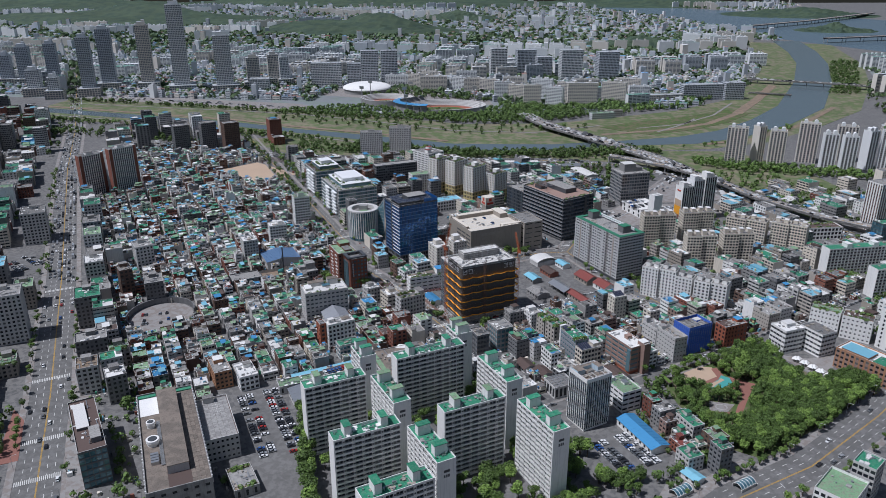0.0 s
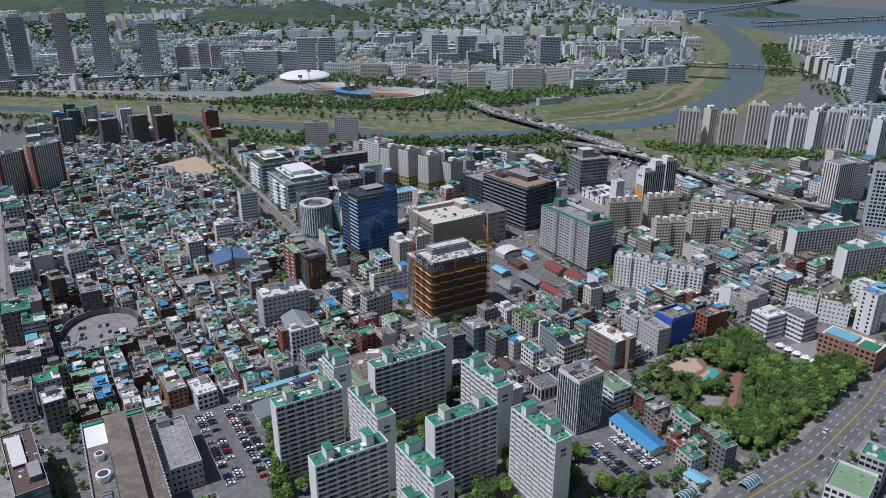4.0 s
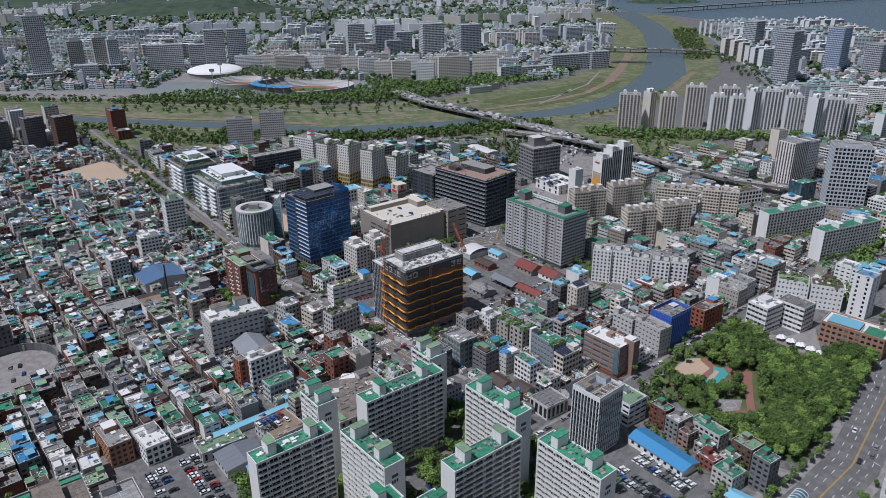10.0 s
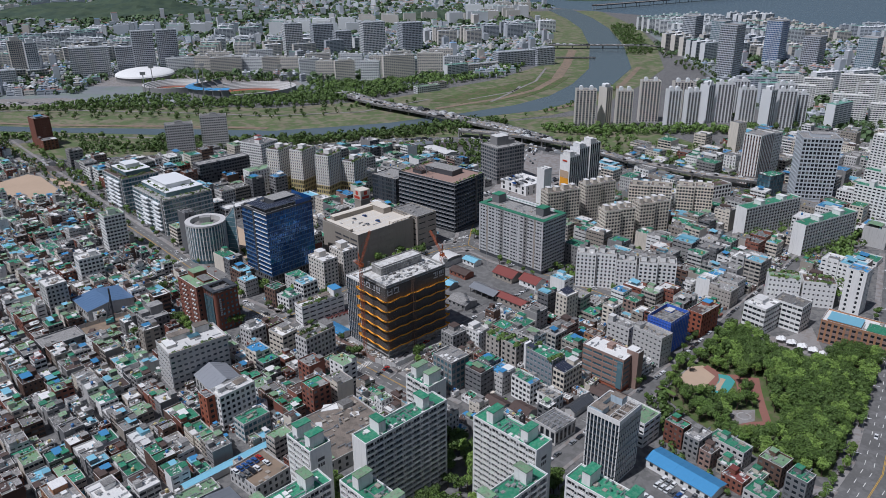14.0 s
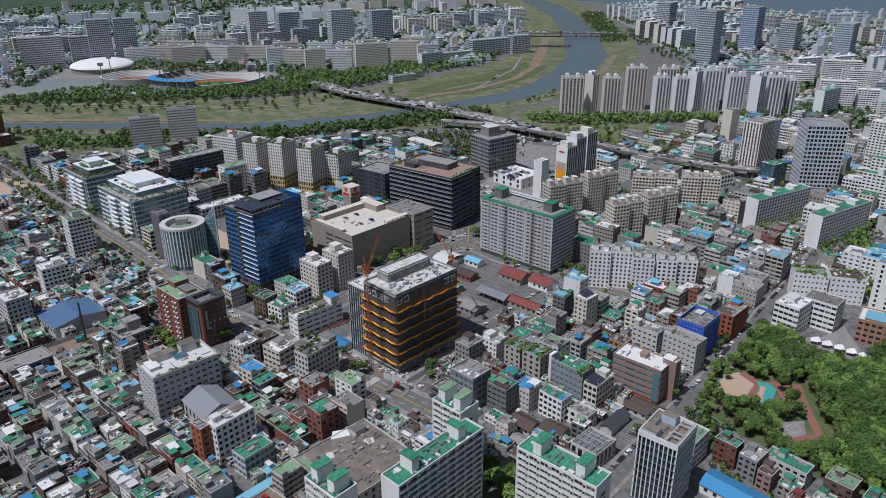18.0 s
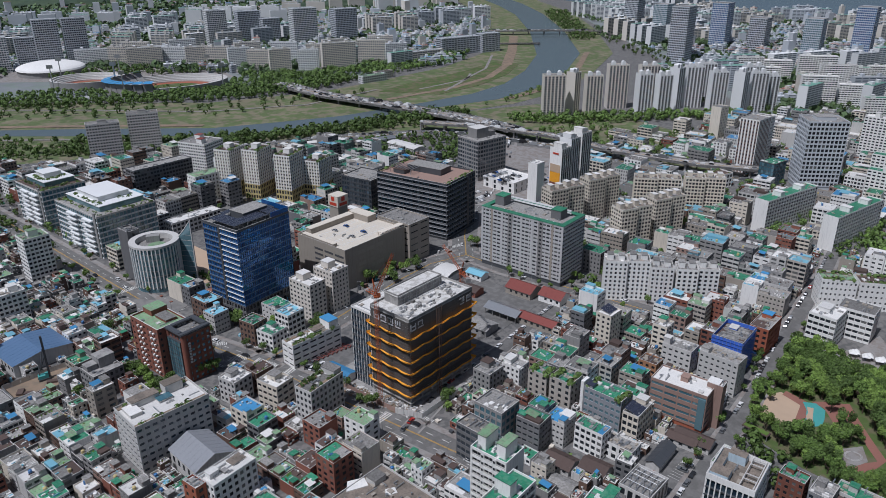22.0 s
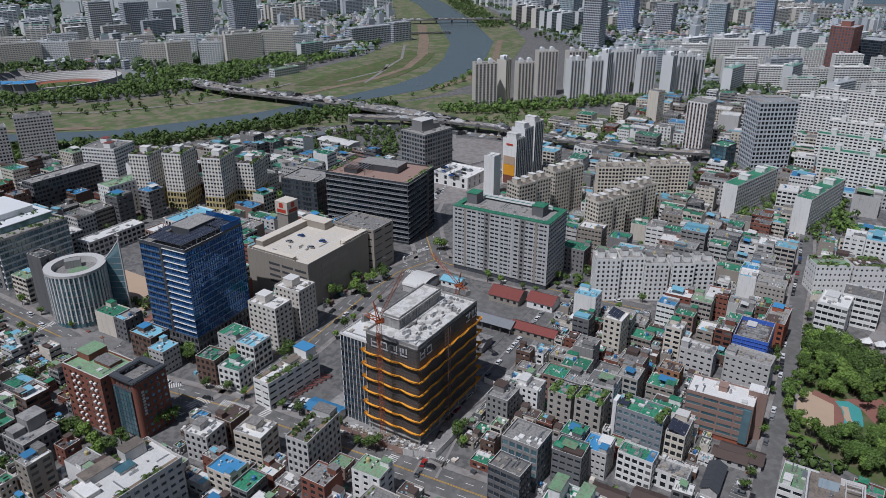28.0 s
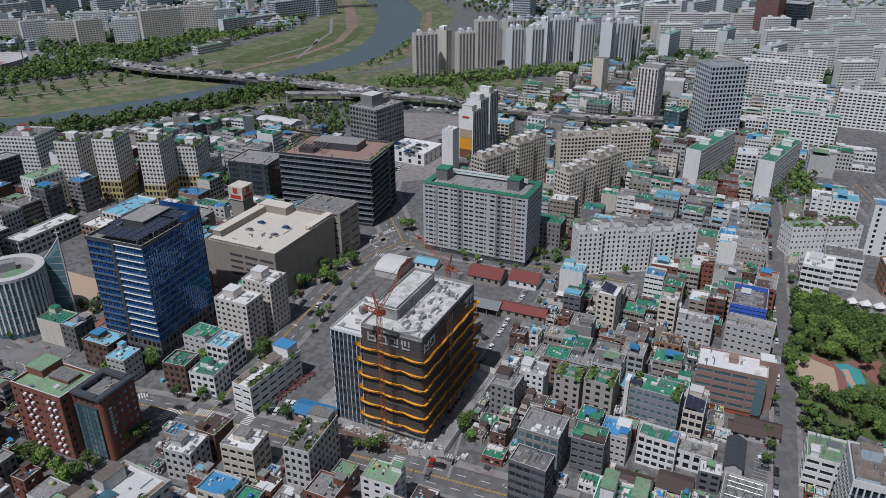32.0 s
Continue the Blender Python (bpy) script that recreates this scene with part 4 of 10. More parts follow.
sheet("parking_court", [(-52, 54), (-24, 30), (-12, 40), (-20, 62), (-34, 78), (-44, 70)], 0.19, M["asphalt"], "grey parking court behind the tower", "yard")
for i in range(9):
    fr = thing("stall_frame", -42 + i * 2.6, 58 + i * 1.2, 0.2, -38, "low red steel stall frame in the parking court", "frame", "red stall frames")
    for k in range(2):
        q = Shape()
        q.box(-5.5, 5.5, k * 1.6 - 0.9, k * 1.6 - 0.6, 0.7, 0.95, 0, True)
        part("rail", q, M["roof_red"], fr)
    q = Shape()
    for k in (-5, 0, 5):
        q.box(k - 0.12, k + 0.12, -0.9, 0.9, 0, 0.7)
    part("post", q, M["roof_red"], fr)
sheet("site_ground", [(3, -8), (50, 22), (22, 74), (-34, 40)], 0.2, M["concrete"], "dusty concrete ground of the building site", "yard")

# ---- landmark buildings ----
# blue glass tower on a stone podium
building("glass_tower", -62.4, 137.7, 37, 39, 30, 14, 3.3, "dark", "roof_grey", "tall blue glass office tower with solar panels on its roof", "office tower", glass="glass_blue",
         bay=1.5, pier=0.1, band="steel_blue", sill=0.5, head=0.1, base=8.2, base_mat="tile", top=((4, 2, 18, 12, 4.5, "roof_grey"),), high=1.4)
gt_ = thing("facade_trim", -62.4, 137.7, 0, 37, "dark strip for a shaded slot and white fins on the glass tower's face", "cladding")
# slot's shade is the strip's near-black colour; it stands proud of the face
q = Shape()
q.box(-19.75, -19.4, 0.2, 1.8, 8.6, 55.2, 0, True)
part("slot", q, M["ink"], gt_, "near-black strip painting the shade of a slot")
for f in range(14):
    q = Shape()
    q.box(-19.85, -19.45, -14.9, 0.0, 11.0 + f * 3.3, 11.3 + f * 3.3, 0, True)
    part("fin", q, M["white"], gt_, "white horizontal fin")
    q = Shape()
    q.box(-19.75, -19.45, 2.0, 14.9, 11.1 + f * 3.3, 11.35 + f * 3.3, 0, True)
    part("sunshade", q, M["dark"], gt_, "dark sunshade blade")
q = Shape()
q.box(6, 19.4, -14.9, -14.5, 55.6, 58.6, 0, True)
q.box(19.0, 19.4, -14.5, 8, 55.6, 58.6, 0, True)
part("screen_wall", q, M["glass_blue"], gt_, "blue glazed screen rising over the roof")
# green-roofed apartment slab on stilts
long_slab = building("apartment_slab", 116.9, 130.2, 34, 27, 62, 14, 2.66, "slab_paint", "roof_grey", "long pale grey apartment slab on stilts with green roof rim", "apartment block", bay=3.1, pier=0.5, sill=1.1, head=0.35, base=3.0,
         base_mat="dark", band="slab_paint", deep=0.35, high=0.9, clutter=12)
for ly, lh in ((24, 6.5), (-19, 6.0)):
    q = Shape()
    q.box(-3, 5, ly - 3.5, ly + 3.5, 40.2, 40.2 + lh)
    q.box(-3.2, 5.2, ly - 3.7, ly + 3.7, 40.2 + lh, 40.5 + lh, 1, True)
    part("lift_house", q, [M["tile"], M["roof_green"]], long_slab, "dark grey lift house with green cap")
for x0, x1, y0, y1 in ((-13.7, 13.7, -31.2, -27.6), (-13.7, 13.7, 27.6, 31.2), (-13.7, -9.6, -27.6, 27.6), (9.6, 13.7, -27.6, 27.6)):
    q = Shape()
    q.box(x0, x1, y0, y1, 41.2, 41.5, 0, True)
    part("roof_rim", q, M["roof_green"], long_slab, "bright green painted rim")
for y0 in (-16.5, 6.5):
    q = Shape()
    q.box(-13.75, -13.2, y0, y0 + 3.4, 2.6, 41.1)
    strip_ = part("stair_strip", q, M["grey"], long_slab, "dark grey stair strip")
    for f in range(14):
        q = Shape()
        q.box(-13.82, -13.75, y0 + 0.9, y0 + 2.5, 4.3 + f * 2.66, 5.5 + f * 2.66)
        part("window", q, M["glass"], strip_)
for y0 in (-31, -24, -9, -1, 14, 22, 29.6):
    q = Shape()
    q.box(-13.72, -13.3, y0, y0 + 1.4, 3.0, 41.1)
    part("pilaster", q, M["beige"] if y0 in (-24, 22) else M["slab_paint"], long_slab)
q = Shape()
for k in range(12):
    q.box(-9.4, -8.9, -26 + k * 4.6, -25.2 + k * 4.6, 37.6, 41.4)
part("roof_court_posts", q, M["far_white"], long_slab, "pale posts round the roof court")
q = Shape()
for z in (41.6, 43.2):
    q.box(7.6, 8.2, -24, 22, z, z + 1.0, 0, True)
part("roof_screen", q, M["far_white"], long_slab, "white louvred roof screen")
# dark layered office block and its neighbour
dark_office = building("office_block", 73, 229, 40, 40, 62, 11, 3.7, "dark", "rosy", "dark grey office block with horizontal fins and roof garden", "office block", glass="glass_navy", bay=3.0, pier=0.1, sill=0.6, head=0.35, band="tile", deep=0.6,
         base=1.5, top=((4, 0, 14, 30, 4.5, "roof_grey"), (-10, 15, 8, 10, 3, "roof_brown")), high=1.3)
building("office_block", 38, 285, 40, 26, 30, 7, 3.8, "dark", "roof_grey", "low dark office block with an open roof court", "office block", glass="glass_grey", bay=2.4, pier=0.5)
for f in range(11):
    q = Shape()
    for x0, x1, y0, y1 in ((-20.6, -19.9, -30.5, 31), (-20.6, 8, -31.6, -30.9)):
        q.box(x0, x1, y0, y1, 4.6 + f * 3.7, 4.85 + f * 3.7, 0, True)
    part("fin_ring", q, M["slate_panel"], dark_office, "grey horizontal fin")
# shallow near-black box: shade of the gap put into colour, no real depth
q = Shape()
q.box(8.2, 11, -31.3, -28, 1.5, 42)
part("recess", q, M["ink"], dark_office, "near-black strip painting the shade of a recess between the two volumes")
q = Shape()
for k in range(9):
    q.box(-14, -2, 4 + k * 2.4, 4.5 + k * 2.4, 46.4, 46.7, 0, True)
for xx in (-13.5, -2.5):
    for yy in (4.5, 23.5):
        q.box(xx - 0.2, xx + 0.2, yy - 0.2, yy + 0.2, 42.3, 46.4)
part("roof_canopy", q, M["metal"], dark_office, "open metal roof canopy")
# store with parking roof
store = building("department_store", 4, 167, 33, 54, 45, 5, 5.2, "beige", "cream", "windowless beige department store with rooftop parking", "store", blind=(0, 1, 2, 3),
         top=((22, 12, 8, 18, 4.5, "cream"), (0, 19.5, 40, 5, 3.6, "cream"), (-24.5, 4, 3, 30, 2.2, "cream")), high=1.6, clutter=5)
building("store_wing", 42, 179, 33, 20, 30, 6, 4.6, "beige", "roof_grey", "beige rear wing of the store with louvre slots", "store", bay=10, pier=3.0, sill=3.2, head=0.5, blind=(1, 2))
for k in range(3):
    for f in range(4):
        q = Shape()
        q.box(-27.06, -26.9, -21 + k * 9.6, -13 + k * 9.6, 10.6 + f * 3.6, 12.0 + f * 3.6, 0, True)
        part("louvre_slot", q, M["ink"], store, "dark ventilation slot")
for k in range(3):
    for f in range(4):
        q = Shape()
        q.box(-16 + k * 8, -9.6 + k * 8, -22.62, -22.45, 9 + f * 4.0, 11.6 + f * 4.0, 0, True)
        part("wall_panel", q, M["beige"], store, "raised beige wall panel")
q = Shape()
for r_ in range(4):
    y0 = -15 + r_ * 8
    q.box(-20, 18, y0 + 2.25, y0 + 2.65, 26.13, 26.17)
    for k in range(15):
        q.box(-20 + k * 2.7, -19.6 + k * 2.7, y0, y0 + 5, 26.13, 26.16)
part("bay_marking", q, M["mark"], store, "white painted bay lines")
q = Shape()
for k in range(6):
    q.box(6 + k * 4, 6.6 + k * 4, -18.5, -18.1, 26.1, 28.6)
q.box(6, 26.6, -22.2, -18.1, 28.6, 29.0, 0, True)
part("ramp_cover", q, M["cream"], store, "low covered ramp along the roof edge")
sign = thing("roof_sign", 3, 211, 0, 33, "red and cream store sign box on a rooftop frame", "sign")
q = Shape()
q.box(-4.5, 4.5, -4.5, 4.5, 0, 30)
part("lift_shaft", q, M["beige"], sign)
q = Shape()
q.box(-5, 5, -5, 5, 30, 38)
part("sign_box", q, M["cream"], sign)
for side in (0, 1):
    q = Shape()
    if side:
        q.box(-3.6, 3.6, -5.08, -5.0, 30.8, 33.0)
        q.box(-1.6, 1.6, -5.08, -5.0, 34.0, 37.2)
    else:
        q.box(-5.08, -5.0, -3.6, 3.6, 30.8, 33.0)
        q.box(-5.08, -5.0, -1.6, 1.6, 34.0, 37.2)
    part("sign_panel", q, M["sign_red"], sign, "red sign panel")
# mid-rise office north of the junction
building("office_block", 156, 335, 22, 34, 28, 9, 3.7, "grey", "roof_grey", "grey office block with a white box on top", "office block", glass="glass_grey", bay=3.0, pier=0.7, base=3,
         top=((-3, 2, 14, 12, 9, "roof_white"), (6, 4, 14, 14, 4, "roof_grey")))
# tall residential tower with an orange stripe
for k, (u, w, fl, m) in enumerate(((7, 13.6, 13, "white"), (20.5, 13, 15, "far_white"), (34, 13.6, 16, "white"))):
    c_, s_ = math.cos(radians(26)), math.sin(radians(26))
    building("apartment_tower", 203 + u * c_ - (6.5 + (k % 2) * 1.2) * s_, 266 + u * s_ + (6.5 + (k % 2) * 1.2) * c_, 26, w, 13, fl, 2.9, m, "roof_grey", "white residential tower with gabled stepped tops and dark window columns", "apartment block", "stepped white towers",
             bay=2.6, pier=0.9, sill=0.5, head=0.15, band="tile", deep=0.5, blind=(3,), top=((-2.5, 0, 5, 9, 4.5, "roof_white"), (3, 1, 4, 8, 3, "roof_white")))
building("stair_tower", 174, 253, 30, 10, 9, 11, 3.0, "white", "roof_white", "windowless white tower block", "building", blind=(0, 1, 2, 3), clutter=1)
# grid tower
building("office_tower", 423, 216, -22, 33, 26, 15, 3.75, "far_grey", "roof_grey", "grey office tower with a grid of dark square windows", "office tower", bay=3.3, pier=0.85, sill=0.8, head=0.45, deep=0.6,
         base=3, top=((0, 0, 16, 10, 3, "roof_grey"),))
# cylinder
def round_office(x, y, r, floors, fh):
    claim(x, y, 2 * r, 2 * r, 34)
    root = thing("round_office", x, y, 0, 0, "round grey office building with vertical fins and open roof", "office block")
    n = 40
    gl, fins, slabs = Shape(), Shape(), Shape()
    h = floors * fh
    for f in range(floors):
        z = f * fh
        for i in range(n):
            a, b = 2 * math.pi * i / n, 2 * math.pi * (i + 1) / n
            gl.quad((r * math.cos(a), r * math.sin(a), z + 0.5), (r * math.cos(b), r * math.sin(b), z + 0.5), (r * math.cos(b), r * math.sin(b), z + fh), (r * math.cos(a), r * math.sin(a), z + fh))
    for f in range(floors):
        slabs.cyl(0, 0, r + 0.15, f * fh, f * fh + 0.5, n)
    for i in range(n):
        a = 2 * math.pi * (i + 0.5) / n
        c, s = math.cos(a), math.sin(a)
        tw = 0.3
        q = [(c * (r - 0.1) - s * tw, s * (r - 0.1) + c * tw), (c * (r - 0.1) + s * tw, s * (r - 0.1) - c * tw), (c * (r + 0.7) + s * tw, s * (r + 0.7) - c * tw), (c * (r + 0.7) - s * tw, s * (r + 0.7) + c * tw)]
        fin = Shape()
        fin.prism(q, 3.0, h + 0.8)
        part("fin", fin, M["white"], root)
    part("glazing", gl, M["glass_teal"], root)
    part("floor_slabs", slabs, M["grey"], root)
    ring = Shape()
    for i in range(n):
        a, b = 2 * math.pi * i / n, 2 * math.pi * (i + 1) / n
        for ra, rb, z in ((r + 0.8, r - 3.2, h + 1.4), (r - 3.2, r - 3.2, h + 1.4)):
            if ra != rb:
                ring.quad((ra * math.cos(a), ra * math.sin(a), z), (ra * math.cos(b), ra * math.sin(b), z), (rb * math.cos(b), rb * math.sin(b), z), (rb * math.cos(a), rb * math.sin(a), z))
            else:
                ring.quad((ra * math.cos(b), ra * math.sin(b), h - 3), (ra * math.cos(a), ra * math.sin(a), h - 3), (ra * math.cos(a), ra * math.sin(a), z), (ra * math.cos(b), ra * math.sin(b), z))
        ra = r + 0.8
        ring.quad((ra * math.cos(a), ra * math.sin(a), h), (ra * math.cos(b), ra * math.sin(b), h), (ra * math.cos(b), ra * math.sin(b), h + 1.4), (ra * math.cos(a), ra * math.sin(a), h + 1.4))
    part("roof_ring", ring, M["pale"], root)
    dk = Shape()
    dk.cyl(0, 0, r - 3.2, h - 3.2, h - 2.0, n)
    deck = part("roof", dk, M["roof_grey"], root)
    gd = Shape()
    gd.cyl(1.5, -2, 5.2, h - 2.0, h - 1.6, 24)
    part("roof_planting", gd, M["roof_lime"], deck, "round green roof bed")
    cr = Shape()
    cr.box(-5, 3, 3.5, 8, h - 2.0, h + 2.2)
    part("stair_house", cr, M["grey"], root)
    return root


round_office(-119, 180, 14.4, 8, 3.7)
sail = thing("glazed_sail_wall", -119, 180, 0, -29, "tall green glazed wall with a cross on top beside the round office", "wall")
q = Shape()
n_ = 8
for i in range(n_):
    u0, u1 = 5 + i * 17 / n_, 5 + (i + 1) * 17 / n_
    z0, z1 = 26 + 16 * (i / n_) ** 1.5, 26 + 16 * ((i + 1) / n_) ** 1.5
    for v in (7.0, 7.5):
        q.quad((u0, v, 0), (u1, v, 0), (u1, v, z1), (u0, v, z0))
part("glass_wall", q.weld(), M["glass_teal"], sail)
q = Shape()
for i in range(n_):
    u0, u1 = 5 + i * 17 / n_, 5 + (i + 1) * 17 / n_
    q.beam((u0, 7.25, 26 + 16 * (i / n_) ** 1.5), (u1, 7.25, 26 + 16 * ((i + 1) / n_) ** 1.5), 0.35)
q.box(21.8, 22.4, 6.8, 7.7, 0, 42.4)
for k in range(1, 11):
    q.box(5, 22, 6.9, 7.0, k * 3.6, k * 3.6 + 0.15, 0, True) if k < 7 else q.box(5 + (k - 6) * 3.8, 22, 6.9, 7.0, k * 3.6, k * 3.6 + 0.15, 0, True)
part("frame", q, M["pale"], sail, "pale grey edge frame")
q = Shape()
q.box(21.95, 22.25, 7.1, 7.4, 42.4, 47)
q.box(20.8, 23.4, 7.1, 7.4, 45, 45.35, 0, True)
part("cross", q, M["white"], sail, "white metal cross")
building("core_tower", -135, 196, 34, 8, 12, 9, 3.7, "tile", "roof_grey", "stone lift tower behind the round office", "building", bay=8, pier=6.5)
# glazed pair west of the round office
for cx_, cy_, w_, d_, fl_, m_, lab in ((-157, 270, 44, 60, 8, "roof_grey", "long glass office block with white bands and planted terraces"), (-203, 332, 34, 44, 8, "roof_brown", "glass office block with planted terraces on its roof")):
    off_ = building("office_block", cx_, cy_, 34, w_, d_, fl_, 3.75, "pale", m_, lab, "office block", glass="glass_teal", bay=2.8, pier=0.18, sill=0.8, head=0.2, band="far_white", deep=0.5, high=1.1)
    z = fl_ * 3.75
    for k, (x0, x1, y0, y1, hh) in enumerate(((-w_ / 2 + 8, w_ / 2 - 3, -d_ / 2 + 10, d_ / 2 - 3, 3.8), (-w_ / 2 + 13, w_ / 2 - 8, -d_ / 2 + 20, d_ / 2 - 10, 7.6))):
        q = Shape()
        q.box(x0, x1, y0, y1, z + 0.1, z + hh)
        q.box(x0 - 0.5, x1 + 0.5, y0 - 0.5, y1 + 0.5, z + hh, z + hh + 0.4, 1, True)
        pent = part("penthouse", q, [M["glass_teal"] if k == 0 else M["far_white"], M["far_white"]], off_, "set-back top storey with white eaves")
        gb = Shape()
        rng_ = random.Random(k + w_)
        for _ in range(34):
            gx, gy = rng_.uniform(x0 - 5, x1 + 2), rng_.choice((y0 - rng_.uniform(1, 6), rng_.uniform(y0, y1)))
            gx = x0 - rng_.uniform(1, 4) if gy > y0 else gx
            r_ = rng_.uniform(0.6, 1.5)
            for _ in range(9):
                v = Vector((rng_.gauss(0, 1), rng_.gauss(0, 1), abs(rng_.gauss(0, 1)))).normalized()
                p = Vector((gx, gy, z + 0.3 + (0 if k == 0 else 3.9))) + v * r_
                t = v.orthogonal().normalized() * r_ * 0.5
                b = v.cross(t)
                gb.quad(tuple(p - t), tuple(p - b), tuple(p + t), tuple(p + b))
        part("roof_planting", gb, M["leaf_dark"], off_, "green shrubs on the terrace")
    for k, (y0, y1) in enumerate(((-d_ / 2 + 6, -d_ / 2 + 18), (-2, 10))):
        q = Shape()
        for f in range(1, fl_):
            q.box(-w_ / 2 - 2.2, -w_ / 2 + 0.1, y0, y1, f * 3.75 - 0.25, f * 3.75 + 0.8, 0, True)
        tagged(part("balcony_bay", q, M["far_white"], off_, "projecting white balcony bands"), kind="stuff")
    q = Shape()
    q.box(-w_ / 2 - 0.4, -w_ / 2 + 0.5, -d_ / 2 + 2, -d_ / 2 + 4.5, 0, z + 3, 0, True)
    part("stair_shaft", q, M["grey"], off_, "grey stair shaft")
building("apartment_block", -195, 216, 30, 16, 14, 10, 2.9, "white", "roof_lime", "white slim block with balconies at the street corner", "apartment block", bay=2.6, pier=0.8, top=((0, 0, 6, 5, 4, "roof_lime"),))
# red brick office with glazed corner
brick_main = building("brick_office", -112.5, 77.6, 34, 16.5, 25, 8, 3.35, "brick", "roof_lime", "red brick office building with wall condensers and pale green roofs", "office block", bay=3.4, pier=2.1, sill=1.1, head=0.8,
                      top=((3.5, 8.2, 9, 8, 3.2, "roof_lime"), (2.6, -3, 6, 10, 1.5, "roof_grey")), high=1.2, rail=0.5, clutter=4)
brick_front = building("brick_wing", -97.7, 64.1, 34, 15, 14, 8, 3.2, "brick", "roof_grey", "red brick front wing with green glazed bay and dark roof canopy", "office block", bay=3.0, pier=1.5, sill=0.9, head=0.7, glass="glass_teal", rail=0.5, high=0.9, clutter=5)
for k in range(8):
    q = Shape()
    for j in range(6):
        q.box(-8.5, -7.4, -4.6 + j * 1.9 + 0.08, -2.7 + j * 1.9 - 0.08, 1.0 + k * 2.75, 3.5 + k * 2.75, 0, True)
    part("glazed_strip", q, M["glass_teal"], brick_front, "green glazed bay")
q = Shape()
for j in range(7):
    q.box(-8.6, -7.4, -4.66 + j * 1.9, -4.54 + j * 1.9, 0, 23.0)
for k in range(9):
    q.box(-8.6, -7.4, -4.6, 6.8, 0.7 + k * 2.75, 1.0 + k * 2.75, 0, True)
part("mullion_frame", q, M["dark"], brick_front)
for yy in (-6.0, 7.2):
    q = Shape()
    q.cyl(-7.0, yy, 1.5, 0, 27.2, 14)
    part("round_pier", q, M["brick"], brick_front, "rounded red brick corner pier")
for x0, x1, y0, y1 in ((-9.0, 8.0, -7.4, -4.6), (5.0, 8.0, -4.6, 7.4), (-9.0, -6.0, -4.6, 7.4), (-6, 5, 4.6, 7.4)):
    q = Shape()
    q.box(x0, x1, y0, y1, 27.2, 27.8, 0, True)
    q.box(x0 + 0.3, x1 - 0.3, y0 + 0.3, y1 - 0.3, 27.8, 28.1)
    part("canopy", q, M["dark"], brick_front, "dark grey metal roof canopy")
q = Shape()
for px_ in (-6.4, -0.5, 5.6, 7.4):
    for py_ in (-6.6, -5, 5, 6.6):
        q.box(px_ - 0.2, px_ + 0.2, py_ - 0.2, py_ + 0.2, 25.6, 27.2)
part("posts", q, M["dark"], brick_front)
for k in range(8):
    for yy in (-9.0, -6.5, 2.0, 5.0):
        cd = Shape()
        cd.box(-9.15, -8.27, yy - 0.55, yy + 0.55, 2.0 + k * 3.2, 2.8 + k * 3.2, 0, True)
        part("condenser", cd, M["white"], brick_main, "white wall condenser")
for k in range(8):
    q = Shape()
    q.box(-5.6, -4.4, -7.3, -7.05, 11 + k * 1.5, 12 + k * 1.5)
    part("letter_bar", q, M["pale"], brick_front, "pale lettering bar")
# big grey office with curved roof rim
building("grey_office", -108.4, 5.3, 29, 33, 20, 7, 3.25, "pale", "roof_white", "pale grey office building with window bands and planted roof terrace", "office block", bay=3.4, pier=1.3, sill=1.25, head=0.8, glass="glass_grey",
         top=((-5, 6.5, 12, 5, 3.0, "stained"), (8, 6.5, 8, 5, 4.4, "stained"), (-12, 2, 5, 8, 1.6, "roof_white"), (2, 2, 6, 4, 1.2, "glass_teal")), high=1.3, clutter=5)
building("white_office", -83.5, -42, 36, 20, 10, 6, 3.2, "white", "roof_white", "white office block with a red brick stair", "office block", bay=2.8, pier=1.2, top=((5, 1, 6, 4, 0.7, "stained"), (-6, 1, 4, 3, 2.4, "roof_white")))
building("brick_wing", -95.5, -46.8, 36, 4.5, 8, 6, 3.2, "red_brick", "roof_white", "narrow red brick stair wing of the white office", "office block", bay=3.5, pier=2.6)
# paired cream towers by the junction
building("apartment_tower", -33, 110, 34, 12, 18, 8, 2.8, "far_cream", "roof_white", "cream apartment tower with small dark windows", "apartment block", bay=2.8, pier=1.5, top=((0, 3, 6, 6, 4, "roof_white"),))
building("apartment_tower", -18, 117, 34, 13, 16, 9, 2.8, "far_cream", "roof_white", "taller cream apartment tower of the pair", "apartment block", bay=2.8, pier=1.5, top=((0, 2, 6, 6, 4, "roof_white"),))
building("white_office", -37.4, 63, 29, 31, 9.5, 4, 3.2, "white", "roof_white", "long white office with planted roof strip", "office block", bay=5.4, pier=1.3, sill=1.4, head=0.8, top=((11.5, 0, 6, 8, 5, "roof_blue"), (4, 1, 7, 5, 1.6, "stained")))
building("grey_block", -78, 34, 40, 11, 11, 4, 3.1, "pale", "roof_white", "small grey block with rooftop stair", "building", bay=3, pier=1.3, top=((0, 2, 5, 4, 2.6, "roof_grey"),))
building("grey_block", -60, 24, 40, 11, 13, 4, 3.3, "cream", "roof_white", "beige block with grey flat roof", "building", bay=3.6, pier=0.9, sill=1.2, head=0.7, top=((1, 1, 5, 5, 2.8, "roof_grey"),))
building("white_block", -41, 8, 38, 21, 10, 6, 3.2, "pale", "roof_grey", "narrow grey block with solar panels and planted roof", "building", bay=2.8, pier=1.1, top=((8, 0, 5, 8, 3, "roof_grey"),))
